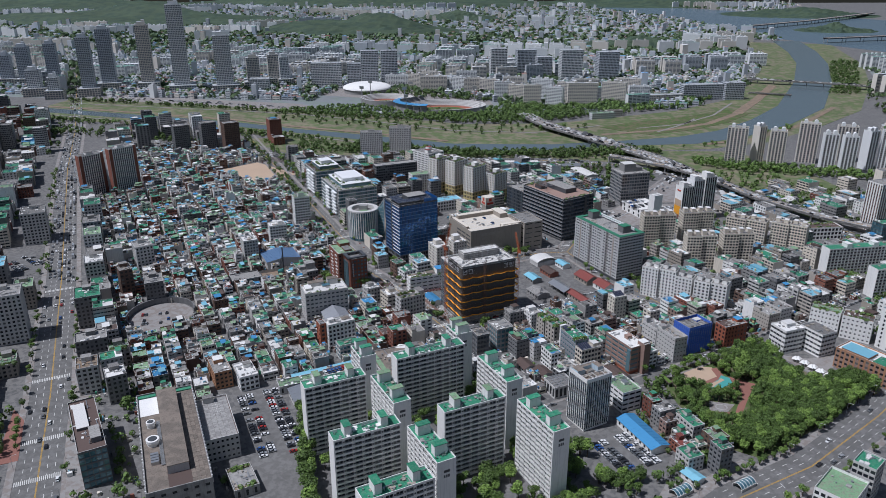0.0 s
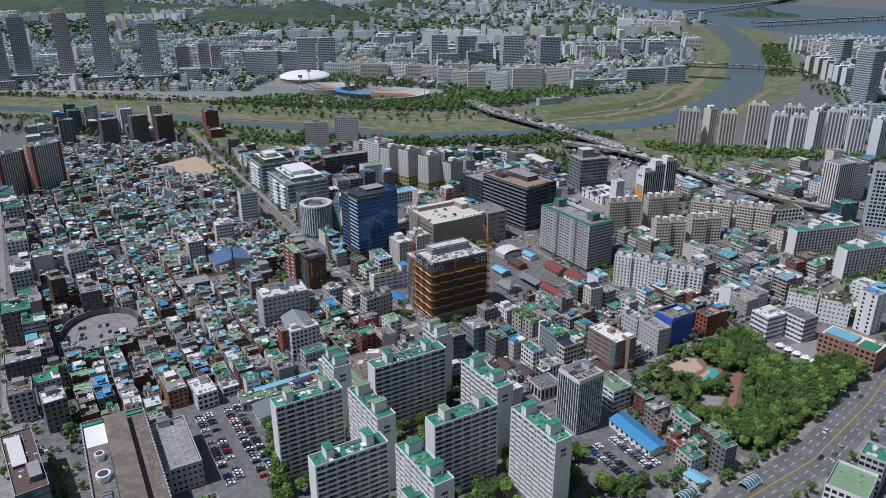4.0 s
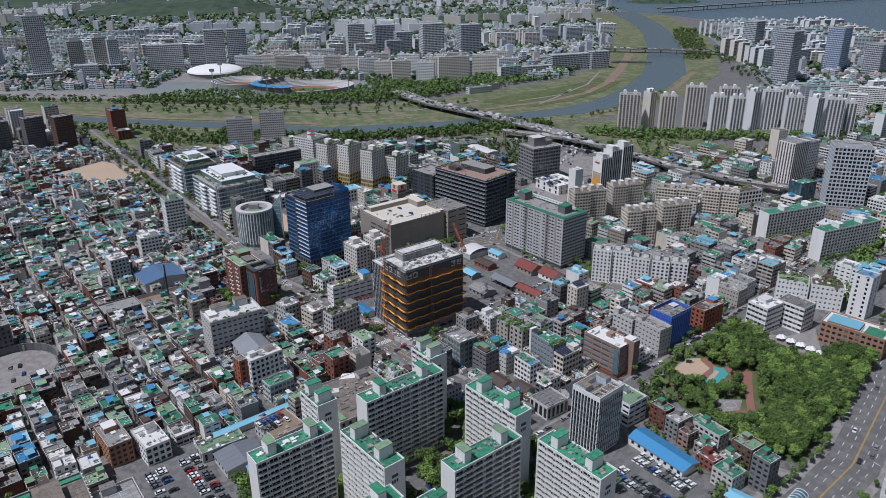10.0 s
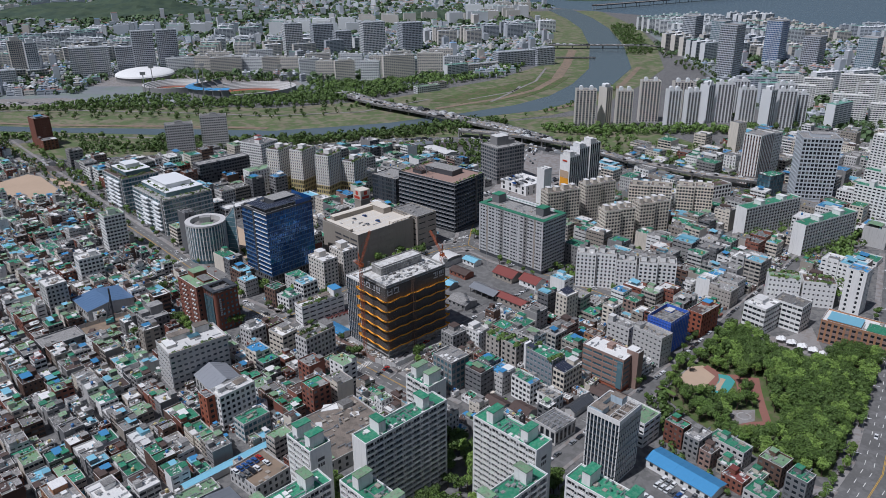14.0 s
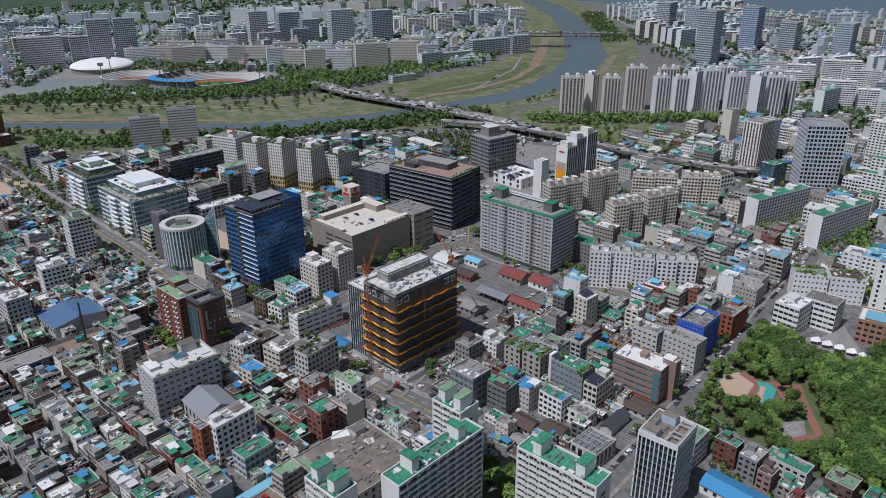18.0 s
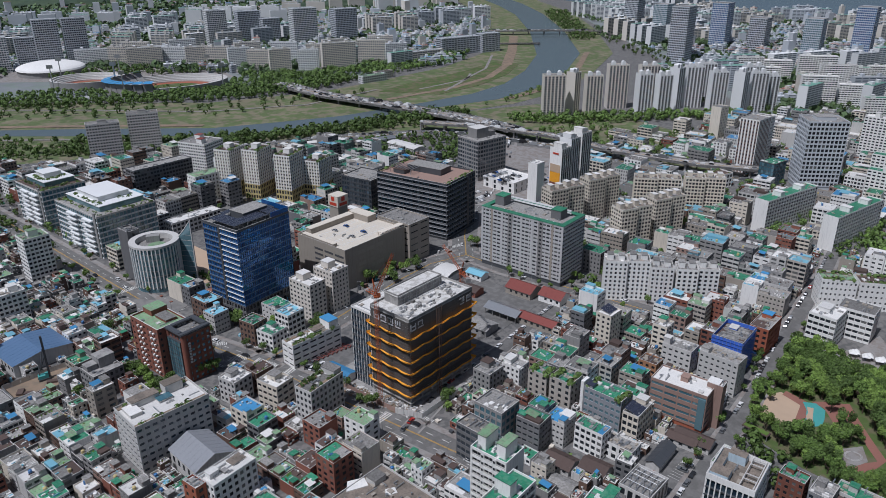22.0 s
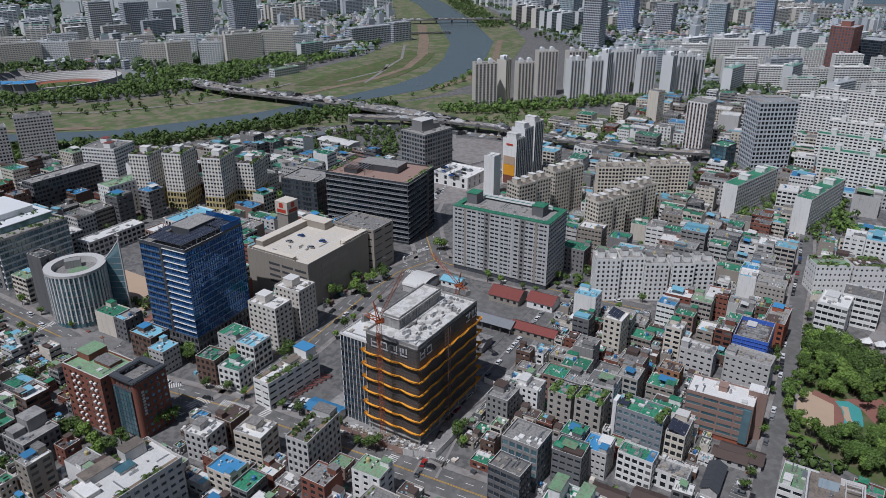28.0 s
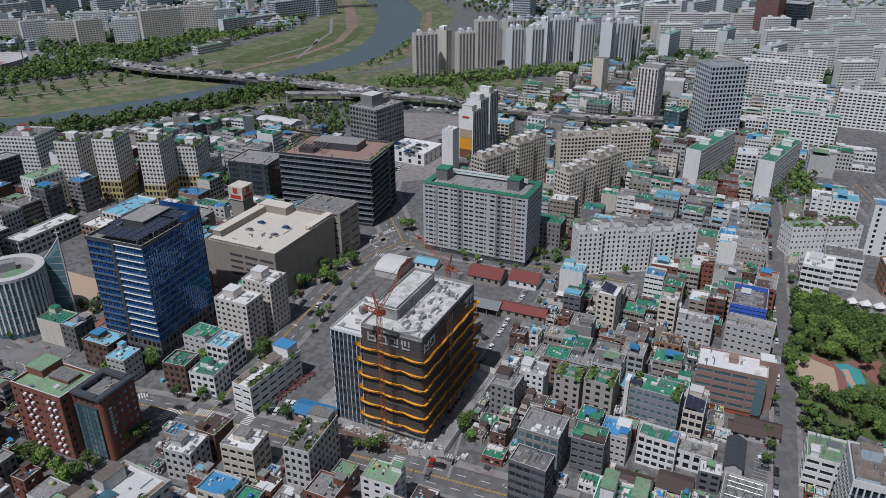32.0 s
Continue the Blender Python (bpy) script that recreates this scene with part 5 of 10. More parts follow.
building("brick_block", -66, 88, 40, 10, 11, 4, 3.2, "brown", "roof_green", "brown brick block with green roof", "building", bay=3, pier=1.3)
building("white_block", -57, 80, 40, 11, 12, 3, 3.2, "white", "roof_green", "white low block with bright green roof", "building", bay=3, pier=1.2, top=((2, 2, 4, 4, 2.6, "roof_green"),))
building("white_block", -46, 92, 36, 12, 11, 4, 3.3, "white", "roof_cyan", "white office with blue roof sheet", "building", bay=3, pier=0.7)
building("brick_block", -90, 123, 34, 11, 15, 4, 3.2, "brown", "roof_cyan", "dark brick corner block with pale blue roof sheets", "building", bay=3, pier=1.2, top=((0, 3, 5, 5, 2.6, "roof_blue"),))
# street of offices east of the site
def solar_roof(root, x, y, w, d, z):
    """A tilted field of dark solar panels on a steel frame."""
    n = max(2, round(w / 1.7))
    for i in range(n):
        a, b = x - w / 2 + i * w / n + 0.06, x - w / 2 + (i + 1) * w / n - 0.06
        for j in range(3):
            q_ = Shape()
            y0, y1 = y - d / 2 + j * d / 3 + 0.05, y - d / 2 + (j + 1) * d / 3 - 0.05
            z0, z1 = z + 1.5 * (j / 3), z + 1.5 * ((j + 1) / 3)
            k_ = len(q_.v)
            q_.v += [(a, y0, z0), (b, y0, z0), (b, y1, z1), (a, y1, z1), (a, y0, z0 - 0.06), (b, y0, z0 - 0.06), (b, y1, z1 - 0.06), (a, y1, z1 - 0.06)]
            for f_ in ((0, 1, 2, 3), (7, 6, 5, 4), (0, 4, 5, 1), (1, 5, 6, 2), (2, 6, 7, 3), (3, 7, 4, 0)):
                q_.f.append(tuple(k_ + e_ for e_ in f_))
                q_.k.append(0)
            part("solar_panel", q_, M["solar"], root)
    q_ = Shape()
    for xx in (x - w / 2 + 0.3, x, x + w / 2 - 0.3):
        q_.beam((xx, y - d / 2 + 0.2, z - 0.9), (xx, y - d / 2 + 0.2, z - 0.05), 0.06)
        q_.beam((xx, y + d / 2 - 0.2, z - 0.9), (xx, y + d / 2 - 0.2, z + 1.4), 0.06)
        q_.beam((xx, y - d / 2, z - 0.1), (xx, y + d / 2, z + 1.4), 0.06)
    part("solar_frame", q_, M["metal"], root)


tiled = building("brick_office", 117.2, -43.3, 35, 13.5, 26, 5, 3.4, "rosy", "roof_white", "rosy tiled office with teal ribbon windows and a white roof", "office block", bay=6.4, pier=0.7, sill=1.3, head=0.75, glass="glass_teal", base=2.4, base_mat="red_brick",
                 top=((1.5, 0, 4, 3.4, 2.4, "rosy"), (4, -12.2, 5, 5, 3.2, "roof_white")), high=0.9)
bay_ = Shape()
bay_.box(-7.15, -6.6, -12.6, -9.4, 2.0, 18.0, 0, True)
part("glazed_bay", bay_, M["glass_teal"], tiled, "glazed stair bay")
building("stair_tower", 128.0, -52.0, 35, 5.5, 7, 6, 3.6, "rosy", "roof_white", "rosy tiled stair tower of the office", "building", blind=(0, 3), clutter=3)
building("white_block", 133, -43, 34, 7, 9, 4, 3.0, "white", "roof_green", "white block with a green roof behind the tiled office", "building", bay=2.8, pier=1.0)
building("grey_office", 83, -36, 31, 10.5, 19, 5, 3.35, "slate_panel", "roof_green", "blue-grey office with teal windows and planted green roof", "office block", glass="glass_teal", bay=2.9, pier=0.9, sill=1.25, head=0.7,
         top=((-2, 7.5, 4, 3.4, 1.6, "solar"),))
white_gable = thing("fin_wall", 74.6, -28.6, 0, 31, "tall white fin wall beside the blue-grey office", "wall")
q = Shape()
q.box(-1.6, 3.2, -0.8, 0.8, 0, 19.6)
part("wall", q, M["white"], white_gable)
building("apartment_block", 70.4, -18.9, 32, 10.5, 11.5, 5, 3.15, "tan", "roof_green", "beige tiled apartment block with planted green roof terrace", "apartment block", bay=3.4, pier=2.1)
building("apartment_block", 63, -8.8, 32, 9, 10.5, 5, 3.0, "tan", "roof_green", "beige tiled apartment block with planted roof beside its twin", "apartment block", bay=3.4, pier=2.1)
building("white_block", 53.5, 2, 34, 9, 10, 5, 2.8, "white", "roof_grey", "white block of flats with small windows", "apartment block", bay=2.4, pier=1.3, top=((0, 3, 6, 4, 2.6, "roof_white"),))
building("glass_office", 17, -42, 30, 9, 13, 5, 3.4, "tile", "roof_grey", "grey office with ribbon glass and grey roof", "office block", glass="glass_grey", bay=2.4, pier=0.3, sill=1.1, head=0.5)
building("glass_office", 31, -31, 32, 13, 15, 5, 3.6, "grey", "roof_grey", "pale blue-grey office under a metal roof", "office block", glass="glass_teal", bay=3.0, pier=0.8)
building("grey_block", 39, 1, 32, 11, 10, 5, 2.9, "grey", "roof_grey", "grey block with cluttered flat roof", "building", bay=2.6, pier=1.4, top=((2, 2, 5, 5, 2.8, "roof_brown"),))
building("grey_office", 150.2, -27, 29, 10.4, 19.5, 6, 3.0, "pale", "roof_grey", "grey concrete office with a stair strip beside the park street", "office block", bay=2.9, pier=1.5, sill=1.1, head=0.9, top=((-2.5, 7.5, 4.5, 4, 2.6, "roof_grey"),))
building("grey_office", 141.6, -5.2, 32, 9.5, 15.5, 4, 3.1, "pale", "roof_grey", "lower pale grey office with a small stair tower", "office block", bay=3.0, pier=1.5, sill=1.1, head=0.9, top=((-2.6, 5.8, 3.6, 3.4, 4.2, "roof_white"),))
building("brick_block", 123, -8, 32, 8, 9.6, 3, 2.9, "orange", "roof_brown", "small orange brick house block", "building", bay=2.8, pier=1.5)
building("apartment_block", 141, 10.5, 32, 9, 8, 6, 2.8, "cream", "roof_grey", "slim cream block of flats with recessed balconies", "apartment block", bay=3.2, pier=1.4, top=((2, 1, 4, 4, 2.6, "roof_green"),))
building("white_block", 67, -52.6, 31, 7.6, 13.5, 4, 3.1, "white", "roof_green", "white block with a bright green roof and blue sheet awning", "building", bay=2.6, pier=0.8, top=((0, -5.3, 7.2, 2.6, 0.5, "roof_blue"),))
building("workshop", 77, -60.5, 32, 8, 13.5, 2, 3.6, "white", "roof_grey", "low workshop with a stained grey roof", "workshop", bay=3, pier=1.4, clutter=12)
truss = building("workshop", 72.7, -84.8, 31, 15.4, 13.5, 1, 7.4, "pale", "roof_grey", "low hall with an open steel truss over its grey roof", "workshop", bay=3, pier=1.2, clutter=4)
q = Shape()
for k in range(5):
    yy = -5.6 + k * 2.8
    q.beam((-7, yy, 7.7), (0, yy, 9.4), 0.13)
    q.beam((0, yy, 9.4), (7, yy, 7.7), 0.13)
    if k < 4:
        for xx, zz in ((-7, 7.7), (-3.5, 8.6), (0, 9.4), (3.5, 8.6), (7, 7.7)):
            q.beam((xx, yy, zz), (xx, yy + 2.8, zz), 0.09)
        q.beam((-7, yy, 7.7), (0, yy + 2.8, 9.4), 0.07)
        q.beam((0, yy, 9.4), (7, yy + 2.8, 7.7), 0.07)
part("roof_truss", q, M["metal"], truss, "open steel truss")
slim = building("slim_office", 92, -47.5, 33, 16, 7.5, 4, 3.4, "cream", "roof_grey", "slim cream block with solar panels over its front", "building", bay=2.6, pier=0.6, clutter=3, top=((5, 0.6, 4.4, 4.6, 2.4, "roof_white"),))
solar_roof(slim, -3.6, 0, 8.0, 6.8, 14.6)
cream_slab = building("apartment_block", 117, 25.8, 30, 11, 9, 7, 2.85, "cream", "roof_white", "tall cream block with small windows and solar panels", "apartment block", bay=2.8, pier=1.6, clutter=3)
solar_roof(cream_slab, 1, 0.8, 8.0, 6, 20.6)
# blue-netted building
wrapped = building("netted_building", 166.2, -13.8, 33.5, 21, 15, 5, 3.8, "blue_net", "roof_brown", "building wrapped in bright blue safety netting and scaffold", "building", blind=(0, 1, 2, 3), top=((5, 2, 5, 4, 1.9, "roof_white"),), high=2.4, clutter=30)
ledger, pole = Shape(), Shape()
for k in range(11):
    zz = 1.9 * k + 0.9
    for x0, x1, y0, y1 in ((-10.75, 10.75, -7.8, -7.6), (-10.75, 10.75, 7.6, 7.8), (-10.8, -10.6, -7.6, 7.6), (10.6, 10.8, -7.6, 7.6)):
        ledger.box(x0, x1, y0, y1, zz, zz + 0.12, 0, True)
for i in range(12):
    xx = -10.6 + i * 21.2 / 11
    for yy in (-7.7, 7.7):
        pole.beam((xx, yy, 0), (xx, yy, 22.6), 0.05)
for i in range(1, 8):
    yy = -7.6 + i * 15.2 / 8
    for xx in (-10.7, 10.7):
        pole.beam((xx, yy, 0), (xx, yy, 22.6), 0.05)
part("scaffold", ledger, M["blue_net"], wrapped)
part("scaffold", pole, M["metal"], wrapped)
inner = Shape()
inner.box(-6.4, 6.4, -3.4, 4.6, 19.1, 19.5)
for xx in (-7, -2.5, 2, 6.5):
    inner.box(xx - 0.3, xx + 0.3, -5.6, 5.6, 19.1, 20.4)
part("roof_beams", inner, M["concrete"], wrapped, "raw concrete roof beams")
building("brick_block", 195.5, -2.2, 31, 20, 10, 5, 3.1, "red_brick", "roof_grey", "bright red brick block beside the netted building", "building", bay=3, pier=1.6, top=((-5, 1, 7, 6, 0.5, "roof_brown"), (6, 1, 5, 5, 2.6, "roof_blue")))
# dark office with white fins
finned = building("finned_office", 88.7, -115.2, 36, 18.5, 16.5, 9, 3.45, "white", "stained", "dark office with close white vertical fins and a sunken roof court", "office block", glass="glass_navy", bay=1.75, pier=0.42, sill=0.35, head=0.15, band="dark", deep=0.6,
                  high=2.4, base=1.5, rail=0.5, clutter=5)
q = Shape()
q.box(-8.4, -3.0, 1.2, 7.4, 32.6, 35.6)
q.box(-3.0, 8.4, 5.0, 7.4, 32.6, 34.9)
q.box(4.6, 8.4, -1.0, 5.0, 32.6, 36.2)
q.k = [1 if i % 5 == 4 else 0 for i in range(len(q.f))]
part("roof_house", q, [M["pale_blue"], M["stained"]], finned, "pale blue rendered plant rooms")
q = Shape()
for k in range(6):
    q.box(-8.6, 8.6, -7.4 + k * 1.5, -7.1 + k * 1.5, 34.6, 34.95, 0, True) if k in (0, 3) else q.box(-7.4 + k * 3.0, -7.1 + k * 3.0, -7.1, -2.9, 34.6, 34.95, 0, True)
for xx in (-7.2, -1.4, 4.4, 7.6):
    q.box(xx - 0.2, xx + 0.2, -3.0, -2.6, 32.6, 34.6)
part("roof_pergola", q, M["pale"], finned, "pale concrete roof frame")
building("low_hall", 111, -92.5, 32, 14, 19, 4, 3.25, "white", "roof_lime", "white block with a green roof and stepped balconies", "building", bay=4.4, pier=0.8, sill=1.4, head=0.5, top=((-4, 7, 4, 2.6, 2.4, "roof_white"), (2, 1, 3, 4, 1.4, "metal")))
# hospital and school by the park
building("white_hospital", 232.8, -5.7, 28, 16.7, 14.3, 5, 3.45, "white", "roof_white", "white office building with long window bands and balconies", "office block", bay=3.0, pier=0.35, sill=1.35, head=0.5, top=((2, 2, 8, 6, 2.4, "roof_white"),))
building("white_hospital", 253.5, -6.2, 32, 14.7, 18.4, 5, 3.4, "white", "roof_grey", "white wing of the banded office building", "office block", bay=3.0, pier=0.35, sill=1.35, head=0.5)
building("brick_school", 276.6, -35.7, 41, 18, 36, 4, 3.5, "orange", "roof_white", "orange brick school with pale blue roof sheets", "school", bay=3.4, pier=1.2, sill=1.1, head=0.8, band="rosy", top=((-2, 6, 12, 18, 1.6, "roof_cyan"), (-2, -11, 11, 10, 0.6, "roof_green")))
building("white_clinic", 270.2, 28, -28, 20, 13, 5, 3.5, "white", "roof_lime", "white clinic with rows of small windows and roof garden", "clinic", bay=2.6, pier=1.5, sill=1.3, head=0.9)
building("white_clinic", 289, 18, -28, 20, 13, 5, 3.4, "white", "roof_brown", "white clinic wing with planted roof", "clinic", bay=3.0, pier=1.7, sill=1.3, head=0.9)
building("white_clinic", 306, 4, 34, 12, 12, 9, 3.3, "white", "roof_blue", "tall blank white clinic block with blue cap", "clinic", bay=6, pier=4.6)
# slabs with coloured roofs
building("apartment_slab", 335, 148, 17, 64, 11, 9, 2.75, "white", "roof_green", "cream-white apartment slab with green roof and red trim", "apartment block", bay=3.4, pier=0.5, band="pale", sill=0.7, head=0.2, deep=0.9, blind=(3,), top=((-12, 0, 5, 7, 3.6, "roof_white"), (14, 0, 5, 7, 3.6, "roof_white")))
building("apartment_slab", 357, 106, 19, 64, 11, 9, 2.75, "white", "roof_green", "cream-white apartment slab with dull green roof and red trim", "apartment block", bay=3.4, pier=0.5, band="pale", sill=0.7, head=0.2, deep=0.9, blind=(3,), top=((-12, 0, 5, 7, 3.6, "roof_white"), (14, 0, 5, 7, 3.6, "roof_white")))


def stepped_slab(name, x, y, rot, w, d, floors, cuts, wall, band, roof, cap, label, group="", **kw):
    """An apartment slab of several stair sections, each set a little forward or back of the next."""
    c, s_ = math.cos(radians(rot)), math.sin(radians(rot))
    for k in range(cuts):
        u = -w / 2 + (k + 0.5) * w / cuts
        v = (-0.9, 0.9)[k % 2]
        ww = w / cuts - 0.25
        building(name, x + u * c - v * s_, y + u * s_ + v * c, rot, ww, d, floors - (k % 3 == 2), 2.75, wall, roof, label, "apartment block", group, band=band, blind=(), clutter=5,
                 top=((-ww / 4, 1, 3.6, 5, 3.6, cap), (ww / 4, 1, 3.6, 5, 3.2, cap)), high=1.2, split=False, **kw)


for x, y, rot, w, fl in ((168, 190, 10, 35, 12), (206, 204, 10, 34, 12), (199, 144, 6, 30, 11), (233, 155, 6, 31, 11), (252, 196, -28, 40, 11), (288, 186, -28, 34, 11)):
    stepped_slab("apartment_slab", x, y, rot, w * 0.9, 13, fl, 2, "cream", "cream", "stained", "roof_white", "cream apartment slab with roof pavilions", "cream slabs", bay=2.7, pier=0.75, sill=0.75, head=0.25, deep=0.6)
for x, y, w, fl, n in ((162, 72, 41, 9, 3), (193, 57, 25, 8, 2)):
    stepped_slab("apartment_block", x, y, -25, w, 12, fl, n, "white", "far_white", "roof_grey", "roof_grey", "white apartment block with grey roof and dark window columns", "white blocks", bay=2.8, pier=1.5, sill=0.9, head=0.3, deep=0.35)
for sx, sy, sl, fl, deck_ in ((486, 183, 50, 10, "roof_green"), (524, 206, 44, 11, "roof_white"), (446, 148, 50, 10, "roof_green"), (551, 265, 42, 14, "roof_white"), (602, 270, 66, 14, "roof_grey"), (545, 150, 52, 11, "roof_white")):
    building("apartment_slab", sx, sy, -60, sl, 11, fl, 2.8, "white", deck_, "white apartment slab with dark balcony bands in the east", "apartment block", "eastern white slabs", bay=3.6, pier=1.2, sill=1.1, head=0.2, deep=0.8, split=False, blind=(1, 3),
             top=((-sl / 4, 0, 4, 7, 4.6, "roof_white"), (sl / 4, 0, 4, 7, 4.6, "roof_white")))
building("arcade_block", 420, 176, -80, 20, 14, 3, 3.2, "rosy", "roof_green", "low pink block with a green roof", "building", bay=4, pier=1.6)
building("sheet_tower", 400, 272, 27, 24, 18, 16, 3.1, "white", "roof_grey", "white tower block with brown stone bands", "building", bay=3, pier=1.4, band="rosy")
building("sheet_tower", 428, 296, 27, 20, 16, 14, 3.1, "white", "roof_grey", "white rear tower block", "building", bay=3, pier=1.2)
building("billboard_block", 448, 386, 20, 14, 12, 11, 3.0, "cream", "roof_grey", "cream block with a painted side wall", "building", bay=3, pier=1.6, blind=(3,))
building("curved_glass_block", 392, 232, 20, 20, 14, 6, 3.4, "dark", "roof_green", "dark glass block with round green window front", "office block", glass="glass_teal", bay=2.2, pier=0.15, sill=0.3, head=0.1)
building("low_white_office", 330, 236, 15, 46, 14, 3, 4.0, "white", "roof_brown", "low white office with planted roof", "office block", bay=4, pier=1.2)
building("store_shed", 168, 296, 30, 30, 34, 2, 4.5, "white", "roof_white", "low store with rooftop parking", "store", bay=8, pier=6)
# yellow-based towers and neighbours by the railway
for i, (x, y, fl) in enumerate(((-66, 348, 12), (-44, 340, 12), (-20, 316, 12), (4, 322, 9))):
    building("apartment_tower", x, y, 52, 22, 15, fl - 2, 2.85, "white", "roof_brown", "white apartment tower with planted roof and yellow base", "apartment block", "planted towers", bay=2.6, pier=0.9, band="cream", deep=0.5, split=False, base=13, base_mat="yellow_plate",
             top=((0, 0, 6, 6, 4, "roof_white"),))
building("apartment_tower", -90, 420, 50, 26, 30, 11, 2.85, "white", "roof_grey", "white and pink apartment block with roof pavilions", "apartment block", bay=2.8, pier=0.9, split=False, top=((-6, -6, 6, 6, 4, "roof_red"), (6, 6, 6, 6, 4, "roof_red")))
building("apartment_tower", -180, 485, 10, 30, 14, 14, 2.85, "pale", "roof_grey", "grey apartment tower near the stream", "apartment block", bay=2.6, pier=0.9, top=((0, 0, 8, 6, 3, "roof_grey"),), split=False)
building("apartment_tower", -146, 520, 6, 30, 14, 14, 2.85, "pale", "roof_grey", "grey apartment tower beside its twin near the stream", "apartment block", bay=2.6, pier=0.9, top=((0, 0, 8, 6, 3, "roof_grey"),), split=False)
building("white_block", -86, 345, 30, 30, 14, 7, 3.2, "white", "roof_lime", "white block with tall narrow windows", "building", bay=3, pier=1.8)
building("dark_block", -125, 375, 32, 54, 14, 8, 3.2, "tile", "roof_grey", "dark grey slab of offices", "office block", bay=2.8, pier=0.7, split=False)
# left side by the boulevard
def exhibition_hall(x, y, rot, w, d, h):
    """Long hall with a raised spine, a white roof field, cooling drums and a ribbed parapet."""
    claim(x, y, w, d, rot)
    root = thing("exhibition_hall", x, y, 0, rot, "large concrete hall with stained panelled roof and cooling drums", "hall")
    ws = Shape()
    gl = [Shape() for _ in range(4)]
    for sd in range(4):
        facade(ws, gl[sd], sd, w, d, 0, 4, h / 4, 5.0, 3.0, 2.2, 1.2, 0.3)
    parapet(ws, w, d, h, 1.3, 0.5)
    part("wall", ws.weld(), M["concrete"], root)
    for q in gl:
        part("window_band", q, M["glass"], root)
    rs = Shape()
    rs.box(-w / 2 + 0.5, w / 2 - 0.5, -d / 2 + 0.5, d / 2 - 0.5, h - 0.4, h)
    deck = part("roof", rs, M["roof_brown"], root, "dark screed roof")
    # roof of square screed panels with open joints
    rr = random.Random(8)
    n = 0
    for i in range(4):
        for k in range(int(d / 4.2)):
            x0, y0 = 6.6 + i * 2.1, -d / 2 + 0.9 + k * 4.2
            q = Shape()
            q.box(x0, x0 + 2.0, y0, y0 + 4.08, h, h + 0.1 + rr.uniform(0, 0.03))
            part("roof_panel", q, M["stained"], deck)
    q = Shape()
    q.box(-w / 2 + 0.8, -4.6, 24, 43, h, h + 0.16)
    part("roof_sheet", q, M["white"], deck, "pale membrane field")
    q = Shape()
    q.box(-w / 2 + 0.8, -4.6, -d / 2 + 1, 23.6, h, h + 0.1)
    part("roof_screed", q, M["stained"], deck)
    q = Shape()
    q.box(-4.3, 6.0, -34, 42, h, h + 4.6)
    part("roof_spine", q, M["pale"], deck, "pale metal clad roof spine")
    q = Shape()
    q.box(-4.5, 6.2, -34.2, 42.2, h + 4.6, h + 4.9, 0, True)
    part("spine_roof", q, M["stained"], deck, "brown stained roof of the spine")
    for cy, r in ((12, 2.4), (-5, 3.4)):
        q = Shape()
        q.cyl(-9.5, cy, r * 0.85, h, h + 2.0, 20)
        q.cyl(-9.5, cy, r, h + 2.0, h + 3.6, 20)
        drum = part("cooling_drum", q, M["white"], deck, "round white cooling drum")
        q = Shape()
        q.cyl(-9.5, cy, r * 0.7, h + 3.6, h + 3.7, 20)
        part("fan_grille", q, M["dark"], drum)
    for k in range(6):
        q = Shape()
        q.box(-11.5, -7.6, -24 + k * 2.3 + (9 if k > 3 else 0), -22.2 + k * 2.3 + (9 if k > 3 else 0), h, h + 1.9)
        part("cooling_unit", q, M["metal"], deck, "boxed metal cooling unit")
    q = Shape()
    for k in range(5):
        q.beam((-6.6 + k * 0.4, -26, h + 0.6), (-6.6 + k * 0.4, 16, h + 0.6), 0.12)
    part("pipe_run", q, M["metal"], deck)
    for sx in (-1, 1):
        q = Shape()
        for k in range(int(d / 3)):
            q.box(sx * (w / 2 + 0.05) - 0.3, sx * (w / 2 + 0.05) + 0.3, -d / 2 + 1.5 + k * 3, -d / 2 + 2.1 + k * 3, h - 3, h + 1.5)
        part("parapet_ribs", q, M["white"], root)
    q = Shape()
    q.box(-w / 2 + 0.6, -5, 43.4, 46, h, h + 0.8)
    q.box(6.5, w / 2 - 0.6, 43.4, 46, h, h + 0.8)
    part("green_walkway", q, M["roof_green"], deck, "green painted walkway")
    return root


exhibition_hall(-137, -188, 31.5, 31, 94, 20)


